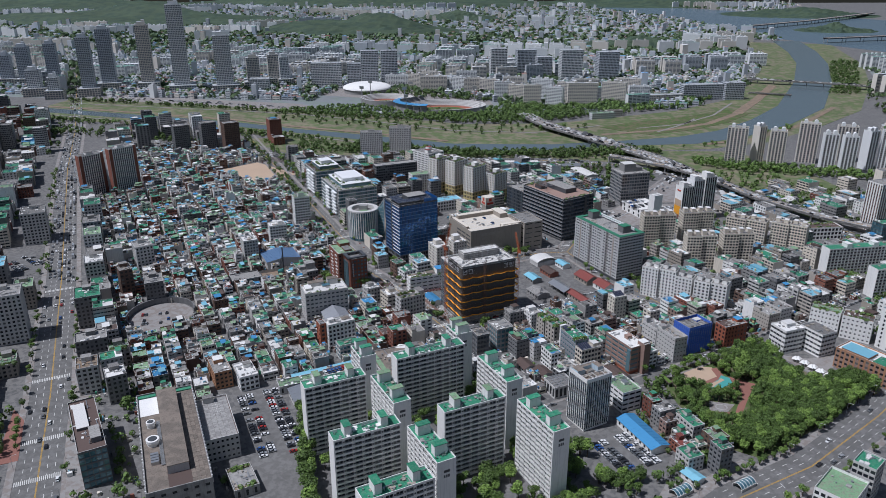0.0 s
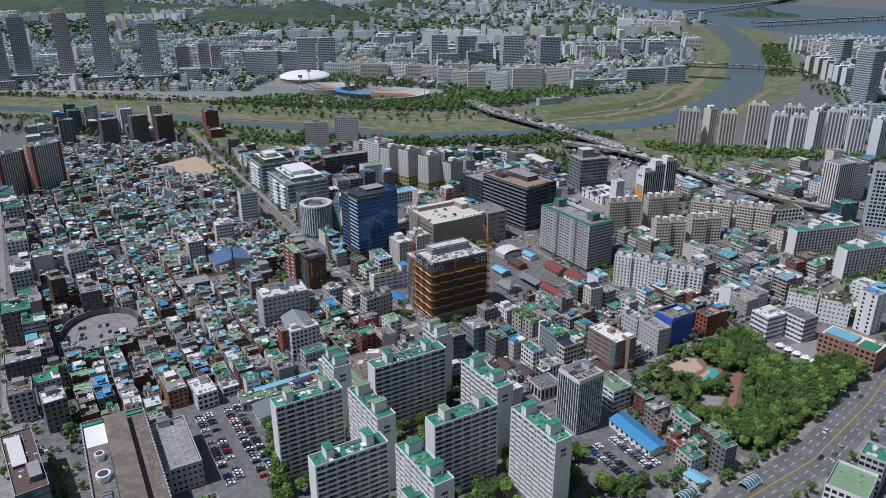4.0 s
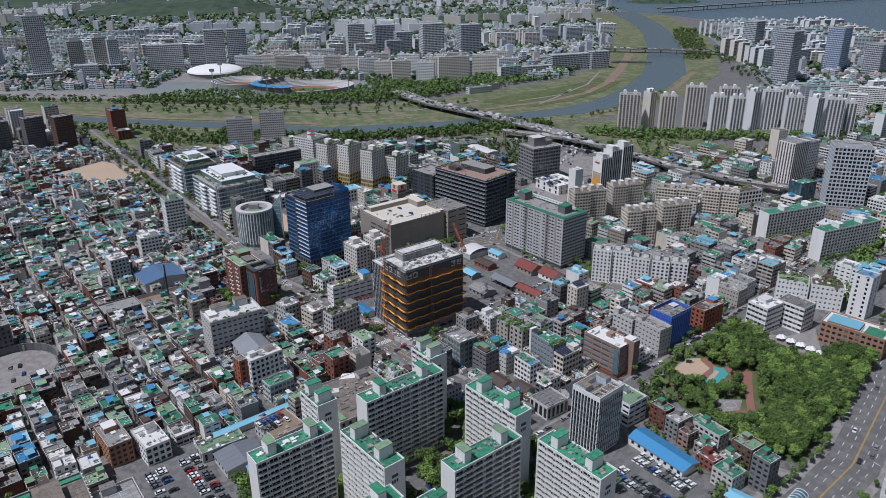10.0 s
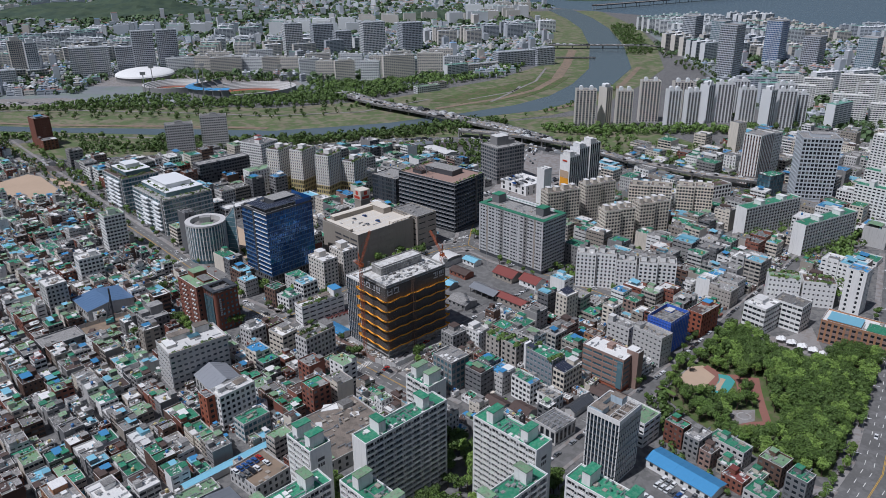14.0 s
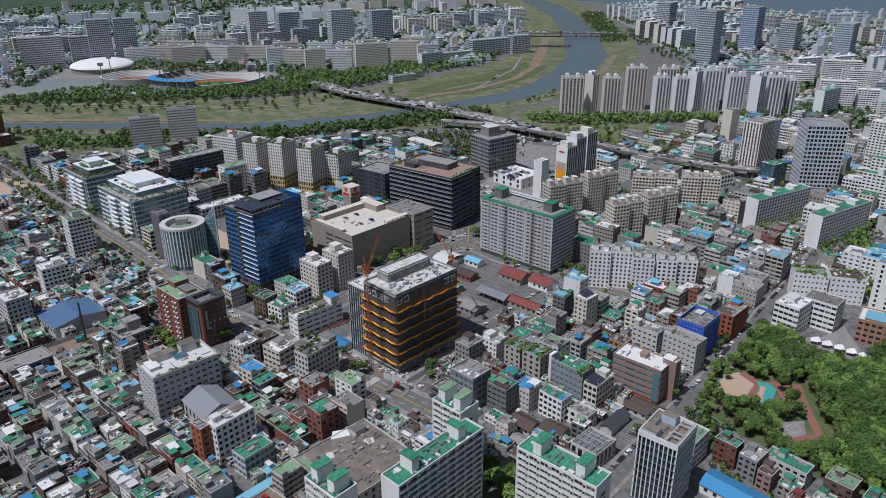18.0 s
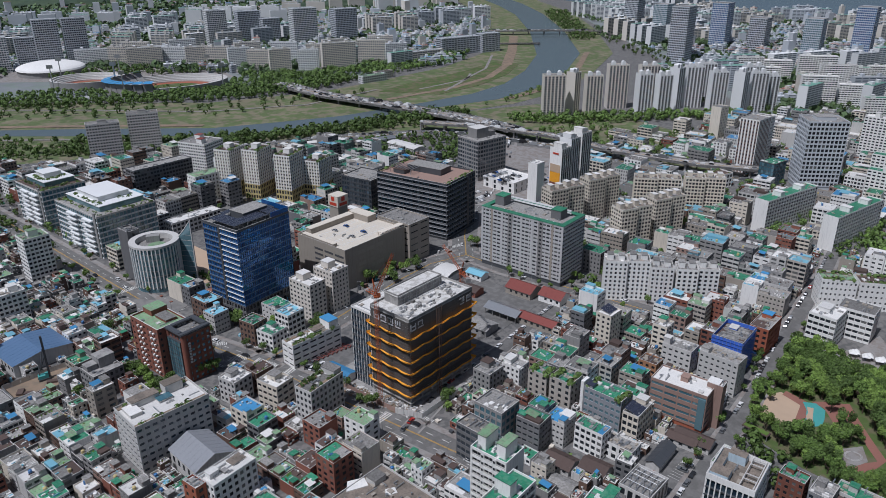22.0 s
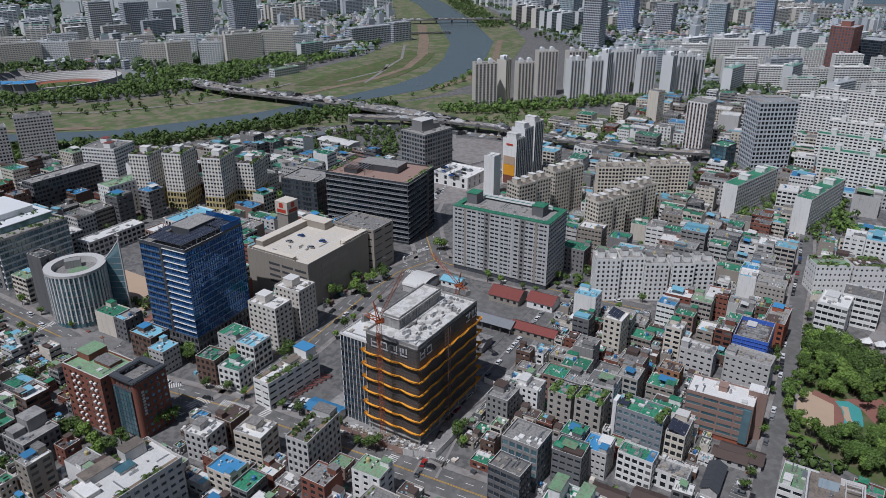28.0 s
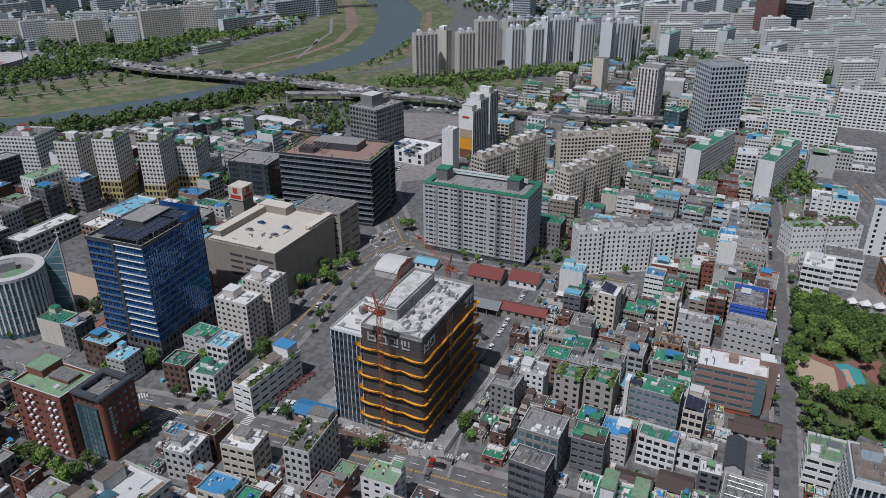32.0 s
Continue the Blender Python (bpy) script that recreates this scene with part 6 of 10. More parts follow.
def parking_deck(x, y, rot, w, d, h):
    claim(x, y, w, d, rot)
    root = thing("parking_deck", x, y, 0, rot, "concrete deck with panel joints, marked bays and planted edge", "car park")
    ws = Shape()
    gl = [Shape() for _ in range(4)]
    for sd in range(4):
        facade(ws, gl[sd], sd, w, d, 0, 4, h / 4, 2.6, 1.3, 1.2, 0.9, 0.3)
    parapet(ws, w, d, h, 1.0, 0.3)
    part("wall", ws.weld(), M["pale"], root)
    for q in gl:
        part("window_band", q, M["glass"], root)
    rs = Shape()
    rs.box(-w / 2 + 0.3, w / 2 - 0.3, -d / 2 + 0.3, d / 2 - 0.3, h - 0.4, h)
    deck = part("roof", rs, M["roof_brown"], root)
    nx, ny = int(w / 2.8), int(d / 2.8)
    for i in range(nx):
        for k in range(ny):
            q = Shape()
            x0, y0 = -w / 2 + 0.6 + i * (w - 1.2) / nx, -d / 2 + 0.6 + k * (d - 1.2) / ny
            q.box(x0, x0 + (w - 1.2) / nx - 0.09, y0, y0 + (d - 1.2) / ny - 0.09, h, h + 0.08)
            part("roof_panel", q, M["concrete"], deck)
    q = Shape()
    for k in range(7):
        q.box(-1.0, 4.0, 4 + k * 2.4, 4.14 + k * 2.4, h + 0.085, h + 0.1)
    q.box(1.4, 1.54, 4, 18.5, h + 0.085, h + 0.1)
    part("bay_marking", q, M["mark"], deck, "white painted bay lines")
    q = Shape()
    q.box(-5, 1, d / 2 - 5, d / 2 - 1, h, h + 3.4)
    q.box(-5.2, 1.2, d / 2 - 5.2, d / 2 - 0.8, h + 3.4, h + 3.7, 1, True)
    part("stair_house", q, [M["pale"], M["roof_grey"]], deck)
    return root


parking_deck(-124, -161, 32, 18, 44, 14)
building("low_deck", -94, -199, 36, 13, 20, 1, 5.0, "concrete", "concrete", "low concrete deck with planted edge", "car park", bay=5, pier=3)
building("glass_office", -186, -188, 38, 14, 54, 6, 3.7, "tile", "roof_brown", "dark glass office with open steel roof frame", "office block", glass="glass_teal", bay=2.6, pier=0.4, sill=0.6, head=0.3, top=((-2, 8, 6, 26, 1.6, "roof_white"), (3, -14, 5, 12, 3, "roof_grey")), clutter=16)
for x, y, rot, w, d, fl, wall, roof, label in ((-283, -31, 33, 18, 22, 8, "tile", "roof_green", "tall grey block with green roof on the boulevard"), (-247, -86, 33, 20, 15, 6, "tile", "roof_grey", "dark grey block of flats on the boulevard"),
        (-229, -120, 32, 13, 16, 6, "pale", "soil", "pale block with brown roof terrace"), (-205, -128, 38, 12, 14, 6, "grey", "roof_white", "grey block with white roof rim"), (-228, -86, 34, 13, 13, 4, "grey", "roof_lime", "grey block with planted green roof"),
        (-281, 18, 40, 10, 15, 8, "brown", "roof_grey", "slim brown block with small balconies"), (-254, 13, 32, 14, 20, 6, "tile", "roof_grey", "dark grey slab of flats"), (-299, 79, 40, 15, 19, 7, "pale", "roof_grey", "pale grey block of flats"),
        (-326, -64, 33, 24, 22, 12, "pale", "roof_grey", "tall pale tower block with vertical stripes"), (-296, -108, 33, 12, 20, 3, "beige", "roof_lime", "low beige block with planted green roof"), (-322, 40, 33, 15, 20, 7, "pale", "roof_white", "pale block beside the boulevard"),
        (-352, 88, 33, 15, 22, 9, "white", "roof_lime", "white block with vertical bands beside the boulevard"), (-378, 128, 33, 16, 22, 8, "grey", "roof_grey", "grey block beside the boulevard"), (-404, 172, 33, 16, 24, 9, "pale", "roof_green", "pale green-roofed block beside the boulevard"),
        (-402, 20, 33, 20, 26, 7, "grey", "roof_cyan", "grey block west of the boulevard"), (-440, 130, 33, 22, 28, 10, "pale", "roof_grey", "pale block west of the boulevard"), (-352, -10, 33, 14, 20, 6, "beige", "roof_lime", "beige block west of the boulevard")):
    building("street_block", x, y, rot, w, d, fl, 3.1, wall, roof, label, "building", "boulevard blocks", bay=3, pier=1.4, top=((0, d / 4, 6, 5, 3, "roof_grey"),), split=False, clutter=9)

# villas between the car park and the park
for x, y, w, d, fl, wall, roof, label in ((133, -113, 11, 8, 4, "grey", "roof_grey", "grey villa with cluttered roof"), (147, -118, 8, 18, 3, "pale", "roof_green", "pale block with green roof terrace"), (135, -121, 8, 6, 3, "rosy", "roof_brown", "pinkish brick house with dark roof"),
        (141, -128, 7, 8, 2, "beige", "roof_green", "low house with teal roof"), (139, -137, 7, 10, 2, "brick", "roof_red", "low house with bright red roof"), (158, -136, 10, 11, 4, "brown", "roof_lime", "dark brown block with weathered green roof"),
        (157, -154, 8, 9, 6, "tile", "roof_green", "slim grey block with green roof"), (142, -151, 10, 11, 3, "pale", "roof_green", "pale house with green roof and steps"), (149, -138, 7, 7, 2, "cream", "roof_green", "low cream house with green roof"),
        (128, -103, 7, 10, 4, "brick", "roof_green", "dark red brick villa with green roof")):
    building("park_villa", x, y, 29, w, d, fl, 2.85, wall, roof, label, "house", "park villas", bay=2.8, pier=1.2, top=((w / 5, d / 5, 3.2, 3.2, 2.5, roof),), clutter=5, split=False)
building("white_office", 210, -177, -38, 18, 23, 4, 3.5, "white", "roof_lime", "white office with a worn pale green roof court", "office block", bay=3, pier=0.9, clutter=2, high=1.5)
building("white_office", 227, -163, -40, 11, 13, 6, 3.4, "pale", "roof_green", "pale ribbed office with green roof and white dish", "office block", bay=2.6, pier=0.5, clutter=6)


def station_canopy(x, y, rot):
    """Arched glass canopy over a station stair."""
    root = thing("station_canopy", x, y, 0.15, rot, "arched glass canopy over an underground station stair", "canopy", "station canopies")
    n = 8
    gl_, ribs = Shape(), Shape()
    for k in range(n):
        a, b = math.pi * (0.12 + 0.76 * k / n), math.pi * (0.12 + 0.76 * (k + 1) / n)
        p = [(-5.5, -3.2 * math.cos(a), 0.6 + 3.0 * math.sin(a)), (5.5, -3.2 * math.cos(a), 0.6 + 3.0 * math.sin(a)), (5.5, -3.2 * math.cos(b), 0.6 + 3.0 * math.sin(b)), (-5.5, -3.2 * math.cos(b), 0.6 + 3.0 * math.sin(b))]
        gl_.quad(*p)
        for i in range(6):
            xx = -5.5 + i * 2.2
            ribs.beam((xx, p[0][1], p[0][2] + 0.05), (xx, p[3][1], p[3][2] + 0.05), 0.1)
    part("glass_roof", gl_, M["glass_teal"], root)
    part("ribs", ribs, M["white"], root)
    q = Shape()
    for s_ in (-1, 1):
        q.box(-5.5, 5.5, s_ * 3.0 - 0.15, s_ * 3.0 + 0.15, 0, 1.8)
    part("side_wall", q, M["pale"], root)


station_canopy(134, -175, 38)
station_canopy(168, -165, 38)
building("apartment_tower", -474, 284, 58, 30, 14, 17, 2.85, "white", "roof_grey", "white and grey striped apartment tower", "apartment block", bay=2.4, pier=0.7, band="slate_panel", deep=0.4, top=((0, 0, 8, 6, 3, "roof_grey"),), split=False)
building("apartment_tower", -443, 300, 58, 34, 14, 19, 2.85, "white", "roof_grey", "taller white and grey striped apartment tower", "apartment block", bay=2.4, pier=0.7, band="slate_panel", deep=0.4, top=((0, 0, 8, 6, 3, "roof_grey"),), split=False)
for x, y, fl, m in ((-470, 505, 13, "tile"), (-440, 530, 13, "tile"), (-400, 520, 14, "brown")):
    building("brick_tower", x, y, 40, 22, 18, fl, 2.9, m, "roof_grey", "dull brown and grey apartment tower", "apartment block", "brick towers", bay=2.8, pier=1.0, split=False)

# ---- white riverside towers ----
def riverside_tower(x, y, rot, w, fl, pale_end):
    """Cream slab tower with recessed balconies, blank ends and arched roof crowns."""
    root = building("apartment_tower", x, y, rot, w, 14, fl, 2.8, "far_cream" if pale_end else "far_white", "roof_grey", "tall cream-white riverside apartment tower with arched roof crowns", "apartment block", "riverside towers", bay=4.2,
                    pier=1.7, band="grey", blind=(1, 3), split=False, sill=1.0, head=0.25, deep=0.8, glass="glass_grey", clutter=0, high=1.4)
    h = fl * 2.8
    for cx in (-w / 4, w / 4):
        q = Shape()
        q.box(cx - 2.2, cx + 2.2, -3, 3, h, h + 4.0)
        n = len(q.v)
        m = 7
        for i in range(m):
            t = math.pi * i / (m - 1)
            q.v += [(cx - 2.2 * math.cos(t), -3, h + 4.0 + 1.5 * math.sin(t)), (cx - 2.2 * math.cos(t), 3, h + 4.0 + 1.5 * math.sin(t))]
        for i in range(m - 1):
            q.f.append((n + 2 * i, n + 2 * i + 2, n + 2 * i + 3, n + 2 * i + 1))
            q.k.append(0)
        for o in (0, 1):
            ring_ = tuple(n + 2 * i + o for i in range(m))
            q.f.append(ring_ if o else ring_[::-1])
            q.k.append(0)
        part("roof_crown", q, M["far_white"], root, "white arched roof crown")


for x, y, rot, w, fl, e in ((316, 526, -14, 31, 18, 1), (347, 536, 24, 13, 18, 1), (368, 524, -12, 24, 17, 1), (416, 552, -14, 30, 19, 1), (430, 512, -6, 20, 17, 0), (450, 500, -6, 20, 17, 0), (484, 524, 24, 16, 18, 0), (510, 526, -14, 26, 18, 0),
                            (526, 498, -14, 24, 17, 0), (541, 474, 24, 15, 18, 0), (568, 478, -14, 26, 17, 0), (590, 482, -14, 22, 15, 0), (470, 566, -12, 30, 17, 1), (548, 556, -12, 30, 17, 0), (604, 532, -12, 30, 16, 0)):
    riverside_tower(x, y, rot, w * 0.84, fl, e)


# ---- sheds, market and church ----
def gable_shed(name, x, y, rot, w, d, eave, rise, wall, roof, label, category="shed", over=0.6, free_sides=False):
    """Ridge along the length d."""
    claim(x, y, w, d, rot)
    root = thing(name, x, y, 0, rot, label, category)
    ws = Shape()
    if free_sides:
        for i in (-1, 1):
            for k in range(5):
                yy = -d / 2 + 0.4 + k * (d - 0.8) / 4
                ws.box(i * (w / 2 - 0.3) - 0.15, i * (w / 2 - 0.3) + 0.15, yy - 0.15, yy + 0.15, 0, eave)
    else:
        for sd in range(4):
            plain_face(ws, sd, w, d, 0, eave)
        for yy, k in ((-d / 2, 1), (d / 2, -1)):
            n = len(ws.v)
            ws.v += [(-w / 2, yy, eave), (w / 2, yy, eave), (0, yy, eave + rise)]
            ws.f.append((n, n + 1, n + 2) if k > 0 else (n + 1, n, n + 2))
            ws.k.append(0)
    part("wall" if not free_sides else "posts", ws, M[wall], root)
    slope = rise / (w / 2)
    for i in (-1, 1):
        rf = Shape()
        n = max(3, int(d / 1.5))
        ex = w / 2 + over
        ez = eave - over * slope
        for k in range(n):
            y0, y1 = -d / 2 - over + (d + 2 * over) * k / n, -d / 2 - over + (d + 2 * over) * (k + 1) / n
            up = 0.07 if k % 2 else 0.0
            rf.quad((0, y0, eave + rise + up), (i * ex, y0, ez + up), (i * ex, y1, ez + up), (0, y1, eave + rise + up))
            if k:
                rf.quad((0, y0, eave + rise), (i * ex, y0, ez), (i * ex, y0, ez + 0.07), (0, y0, eave + rise + 0.07))
        part("roof_slope", rf.weld(), M[roof], root)
    if not free_sides:
        for k in range(max(1, int(d / 4))):
            q = Shape()
            yy = -d / 2 + 2 + k * 4
            q.box(-w / 2 - 0.04, -w / 2, yy - 0.8, yy + 0.8, eave * 0.4, eave * 0.75)
            part("window", q, M["glass"], root)
    return root


gable_shed("church_hall", -94, -13, 30, 18, 21, 8.5, 4.0, "pale", "slate_panel", "church hall with a broad grey metal roof", "church")
gable_shed("dark_shed", 91.8, -67.6, -56, 6, 16.5, 3.8, 1.6, "pale", "dark", "small house with a dark metal gable roof by the parking lot", "house")
gable_shed("brown_shed", 107.3, -60.6, 36, 6.5, 12.5, 3.4, 1.3, "pale", "roof_brown", "low house with a brown tiled roof", "house")
gable_shed("market_shed", 76, 73, 34, 10, 22, 4.5, 2.0, "grey", "metal", "open market shed with grey metal roof", "shed", free_sides=True)
gable_shed("market_hall", 98, 97, 34, 13, 18, 4.5, 3.2, "beige", "roof_red", "market hall with red-brown hipped roof", "market hall")
gable_shed("market_hall", 112, 82, 34, 12, 15, 4.5, 3.0, "white", "roof_red", "white market hall with maroon roof", "market hall")
gable_shed("market_shed", 90, 56, 34, 8, 24, 4.2, 2.0, "beige", "roof_red", "long narrow shed with maroon roof", "shed")
gable_shed("market_shed", 57, 62, 34, 12, 16, 4.0, 1.8, "grey", "roof_grey", "grey storage shed with patched roof", "shed")
gable_shed("market_shed", 66, 108, 34, 9, 16, 4.0, 1.6, "brick", "roof_brown", "low brick shed with dark roof", "shed")
gable_shed("market_shed", 52, 92, 34, 9, 14, 4.0, 1.6, "grey", "roof_cyan", "low shed with pale blue roof", "shed")
gable_shed("blue_shed", 119.5, -128, 30, 12, 33, 4.5, 1.4, "white", "roof_blue", "long low hall with bright blue metal roof beside the car park", "shed")
gable_shed("blue_shed", -28, 38, 36, 8, 16, 4.0, 1.2, "white", "roof_blue", "low blue-roofed shed behind the new tower", "shed")
building("workshop", -97, -103, 31, 22, 9, 1, 5.0, "pale", "roof_lime", "low workshop with worn pale green roof", "workshop", bay=4, pier=2.4, clutter=9)
gable_shed("workshop", -86, -113, 33, 20, 16, 5.0, 1.2, "pale", "metal", "low hall with corrugated grey roof", "workshop")
gable_shed("workshop", -76, -122, 30, 9, 10, 4.0, 1.4, "pale", "roof_cyan", "pale blue tent-like shed by the trees", "shed")
building("parking_block", -69, -93, 38, 18, 20, 2, 3.4, "pale", "soil", "low block with cars parked on its dusty roof", "car park", bay=3, pier=1.6, clutter=5)
gable_shed("market_arcade", -83, -82, -56, 3.4, 46, 4.0, 0.7, "pale", "roof_cyan", "narrow market arcade under pale blue sheet roofing", "arcade")
building("corner_block", -149, -100, 36, 11, 22, 4, 2.9, "orange", "roof_grey", "orange-brown tiled corner block with stepped roof", "building", bay=3, pier=1.2, top=((0, 5, 6, 6, 2.8, "roof_white"),))
building("corner_block", -131, -101, 36, 12, 20, 3, 3.3, "white", "roof_white", "white corner block with cluttered flat roof", "building", bay=3, pier=1.0, top=((2, 4, 5, 4, 2.6, "roof_grey"),))
building("corner_block", -74, -56, 36, 15, 9, 3, 3.4, "pale", "roof_green", "teal-glazed block with dark green roof", "building", glass="glass_teal", bay=2.6, pier=0.5)
gable_shed("old_house", 50, -58, 34, 9, 12, 3.4, 2.0, "pale", "roof_brown", "old low house with dark tiled roof", "house")
gable_shed("old_house", 62, -66, 34, 9, 11, 3.4, 2.0, "pale", "roof_brown", "old low house with weathered brown roof", "house")
gable_shed("old_house", 44, -72, 34, 8, 10, 3.4, 1.8, "grey", "roof_grey", "old low house with grey sheet roof", "house")
gable_shed("old_house", 112, -62, 34, 8, 16, 3.6, 2.2, "pale", "roof_brown", "low dark-roofed house beside the park street", "house")
gable_shed("old_house", 30, 96, 34, 12, 10, 4.0, 2.0, "brick", "roof_brown", "low dark-roofed shop near the junction", "house")
gable_shed("old_house", 14, 84, 34, 10, 10, 4.0, 2.0, "brick", "roof_red", "low red-brick shop near the junction", "house")
vault = thing("vaulted_hall", 60, 133, 0, 34, "low hall with a pale vaulted roof", "hall")
claim(60, 133, 20, 14, 34)
q = Shape()
for i in range(10):
    a, b = math.pi * i / 10, math.pi * (i + 1) / 10
    q.quad((-10 * math.cos(a), -7, 4 + 3.2 * math.sin(a)), (-10 * math.cos(b), -7, 4 + 3.2 * math.sin(b)), (-10 * math.cos(b), 7, 4 + 3.2 * math.sin(b)), (-10 * math.cos(a), 7, 4 + 3.2 * math.sin(a)))
part("roof", q, M["roof_white"], vault)
q = Shape()
q.box(-9.6, 9.6, -6.6, 6.6, 0, 4.2)
part("wall", q, M["pale"], vault)
gable_shed("market_shed", 78, 127, 34, 8, 12, 4.0, 1.4, "white", "roof_cyan", "small pale blue roofed shed beside the vaulted hall", "shed")

# solar panels on the glass tower's roof, standing on a raised frame
for ax, ay, nx, ny in ((-17.5, -11, 3, 5), (-8, -11.5, 5, 2), (6, -10.5, 3, 2), (-8, 9.2, 6, 1), (15, -4, 1, 3)):
    arr = thing("solar_array", -62.4 + ax * math.cos(radians(37)) - ay * math.sin(radians(37)), 137.7 + ax * math.sin(radians(37)) + ay * math.cos(radians(37)), 54.5, 37, "dark blue solar array on a raised steel frame", "solar panel", "roof solar arrays")
    fr_ = Shape()
    for i in range(nx + 1):
        for k in (0, ny):
            fr_.beam((i * 3.2 - 1.5, k * 4.4 - 1.5, 0), (i * 3.2 - 1.5, k * 4.4 - 1.5, 3.0), 0.09)
    for k in range(ny + 1):
        fr_.beam((-1.5, k * 4.4 - 1.5, 3.0), (nx * 3.2 - 1.5, k * 4.4 - 1.5, 3.0), 0.09)
    part("frame", fr_, M["metal"], arr)
    for i in range(nx):
        for k in range(ny):
            q = Shape()
            q.box(i * 3.2 - 1.45, i * 3.2 + 1.55, k * 4.4 - 1.4, k * 4.4 + 2.8, 3.1, 3.22, 0, True)
            pan = part("panel", q, M["solar"], arr)
            ln_ = Shape()
            for e in range(1, 4):
                ln_.box(i * 3.2 - 1.45, i * 3.2 + 1.55, k * 4.4 - 1.4 + e * 1.05 - 0.05, k * 4.4 - 1.4 + e * 1.05 + 0.05, 3.22, 3.24)
            part("seam", ln_, M["metal"], pan)

building("market_block", -31, -70, 31, 40, 38, 2, 3.5, "pale", "stained", "low market block with a brown dusty roof and rubble heaps", "market", bay=4, pier=2.4, top=((12, 14, 6, 5, 2.6, "roof_grey"), (-17, 0, 3, 34, 0.5, "roof_lime")), clutter=34)
for x, y, w, d in ((-36, -52, 9, 6), (-24, -60, 5, 4), (-42, -66, 4, 5)):
    q = Shape()
    q.prism([(x - w / 2, y - d / 2), (x + w / 2, y - d / 3), (x + w / 2.4, y + d / 2), (x - w / 3, y + d / 2.2)], 7.1, 7.5)
    tagged(new("rubble_patch", q.mesh("rubble_patch", [M["roof_white"]])), "pale rubble patch on the dusty market roof", "rubble")
building("school_wing", -66, 262, 33, 14, 26, 3, 3.4, "rosy", "roof_white", "low school wing beside the sandy field", "school", bay=3.4, pier=1.2)
building("school_hall", -48, 283, 33, 30, 16, 3, 3.6, "white", "roof_cyan", "white school hall with pale green roof", "school", bay=3.4, pier=1.2)
building("school_wing", -99, 276, 33, 42, 12, 3, 3.4, "pale", "roof_white", "white school building behind the sandy field", "school", bay=3.4, pier=1.0)
gable_shed("blue_hall", -180, 105, 34, 30, 26, 7, 2.5, "pale", "steel_blue", "broad low hall with blue-grey metal roof", "hall")
building("apartment_block", -198, 150, 30, 16, 12, 7, 2.9, "white", "roof_white", "white apartment block with dark balcony columns near the low hall", "apartment block", bay=2.6, pier=0.9, top=((3, 1, 5, 5, 3, "roof_white"),))
building("terraced_block", -140, 61, 34, 15, 14, 4, 3.2, "grey", "concrete", "raw grey stepped concrete block", "building", bay=2.6, pier=1.1, top=((3, 3, 8, 7, 5.4, "concrete"), (-4, 3, 5, 5, 2.7, "concrete")))
building("parking_block", -193, 53, 34, 24, 16, 2, 3.4, "tile", "roof_grey", "low dark block with cars parked on its grey roof", "car park", bay=3, pier=1.2, clutter=3)
PIT = [(-189, 75), (-170, 86), (-161, 90), (-160, 70), (-168, 63), (-181, 62)]
areas.append(PIT)
sheet("building_pit", PIT, 0.25, M["soil"], "brown bare soil of a building pit", "yard")
pit_wall = thing("pit_hoarding", 0, 0, 0, 0, "grey sheet hoarding round the building pit", "fence")
for (ax, ay), (bx, by) in zip(PIT, PIT[1:] + PIT[:1]):
    n_ = max(1, int(math.hypot(bx - ax, by - ay) / 4))
    for i in range(n_):
        p, e = (ax + (bx - ax) * i / n_, ay + (by - ay) * i / n_), (ax + (bx - ax) * (i + 0.96) / n_, ay + (by - ay) * (i + 0.96) / n_)
        k = 0.1 / math.hypot(e[0] - p[0], e[1] - p[1])
        q = Shape()
        q.prism([p, e, (e[0] - (e[1] - p[1]) * k, e[1] + (e[0] - p[0]) * k), (p[0] - (e[1] - p[1]) * k, p[1] + (e[0] - p[0]) * k)], 0, 3.0)
        part("panel", q, M["metal" if i % 3 else "pale"], pit_wall)
rig = thing("piling_rig", -171, 80, 0.25, 20, "tall dark piling rig on tracks in the building pit", "piling rig")
q = Shape()
q.box(-2.6, 2.6, -1.9, -1.1, 0, 1.0)
q.box(-2.6, 2.6, 1.1, 1.9, 0, 1.0)
part("track", q, M["ink"], rig)
q = Shape()
q.box(-2.4, 2.2, -1.5, 1.5, 1.0, 2.8)
q.box(0.8, 2.2, -1.5, -0.3, 2.8, 4.0)
part("body", q, M["pool"], rig, "green machine house")
q = Shape()
q.box(2.2, 3.2, -0.5, 0.5, 1.0, 24.0)
q.beam((-1.8, 0, 2.8), (2.3, 0, 17), 0.18)
q.beam((-1.8, 0.8, 2.8), (2.3, 0, 12), 0.14)
part("leader", q, M["dark"], rig, "dark steel leader")
for ox, oy, ow, od in ((-176, 68, 4, 2), (-166, 76, 6, 2.4), (-180, 70, 3, 5)):
    q = Shape()
    q.box(ox - ow / 2, ox + ow / 2, oy - od / 2, oy + od / 2, 0.25, 1.3)
    tagged(new("steel_stack", q.mesh("steel_stack", [M["roof_brown"]])), "stack of rusty steel beams in the pit", "stack")
building("grey_block", -210, 108, 34, 13, 15, 7, 2.9, "pale", "roof_white", "tall grey block beside the low hall", "building", bay=2.8, pier=1.2)


gable_shed("blue_shed", 142, -163, 40, 7, 10, 3.4, 1.0, "white", "roof_cyan", "small shed with pale blue roof", "shed")
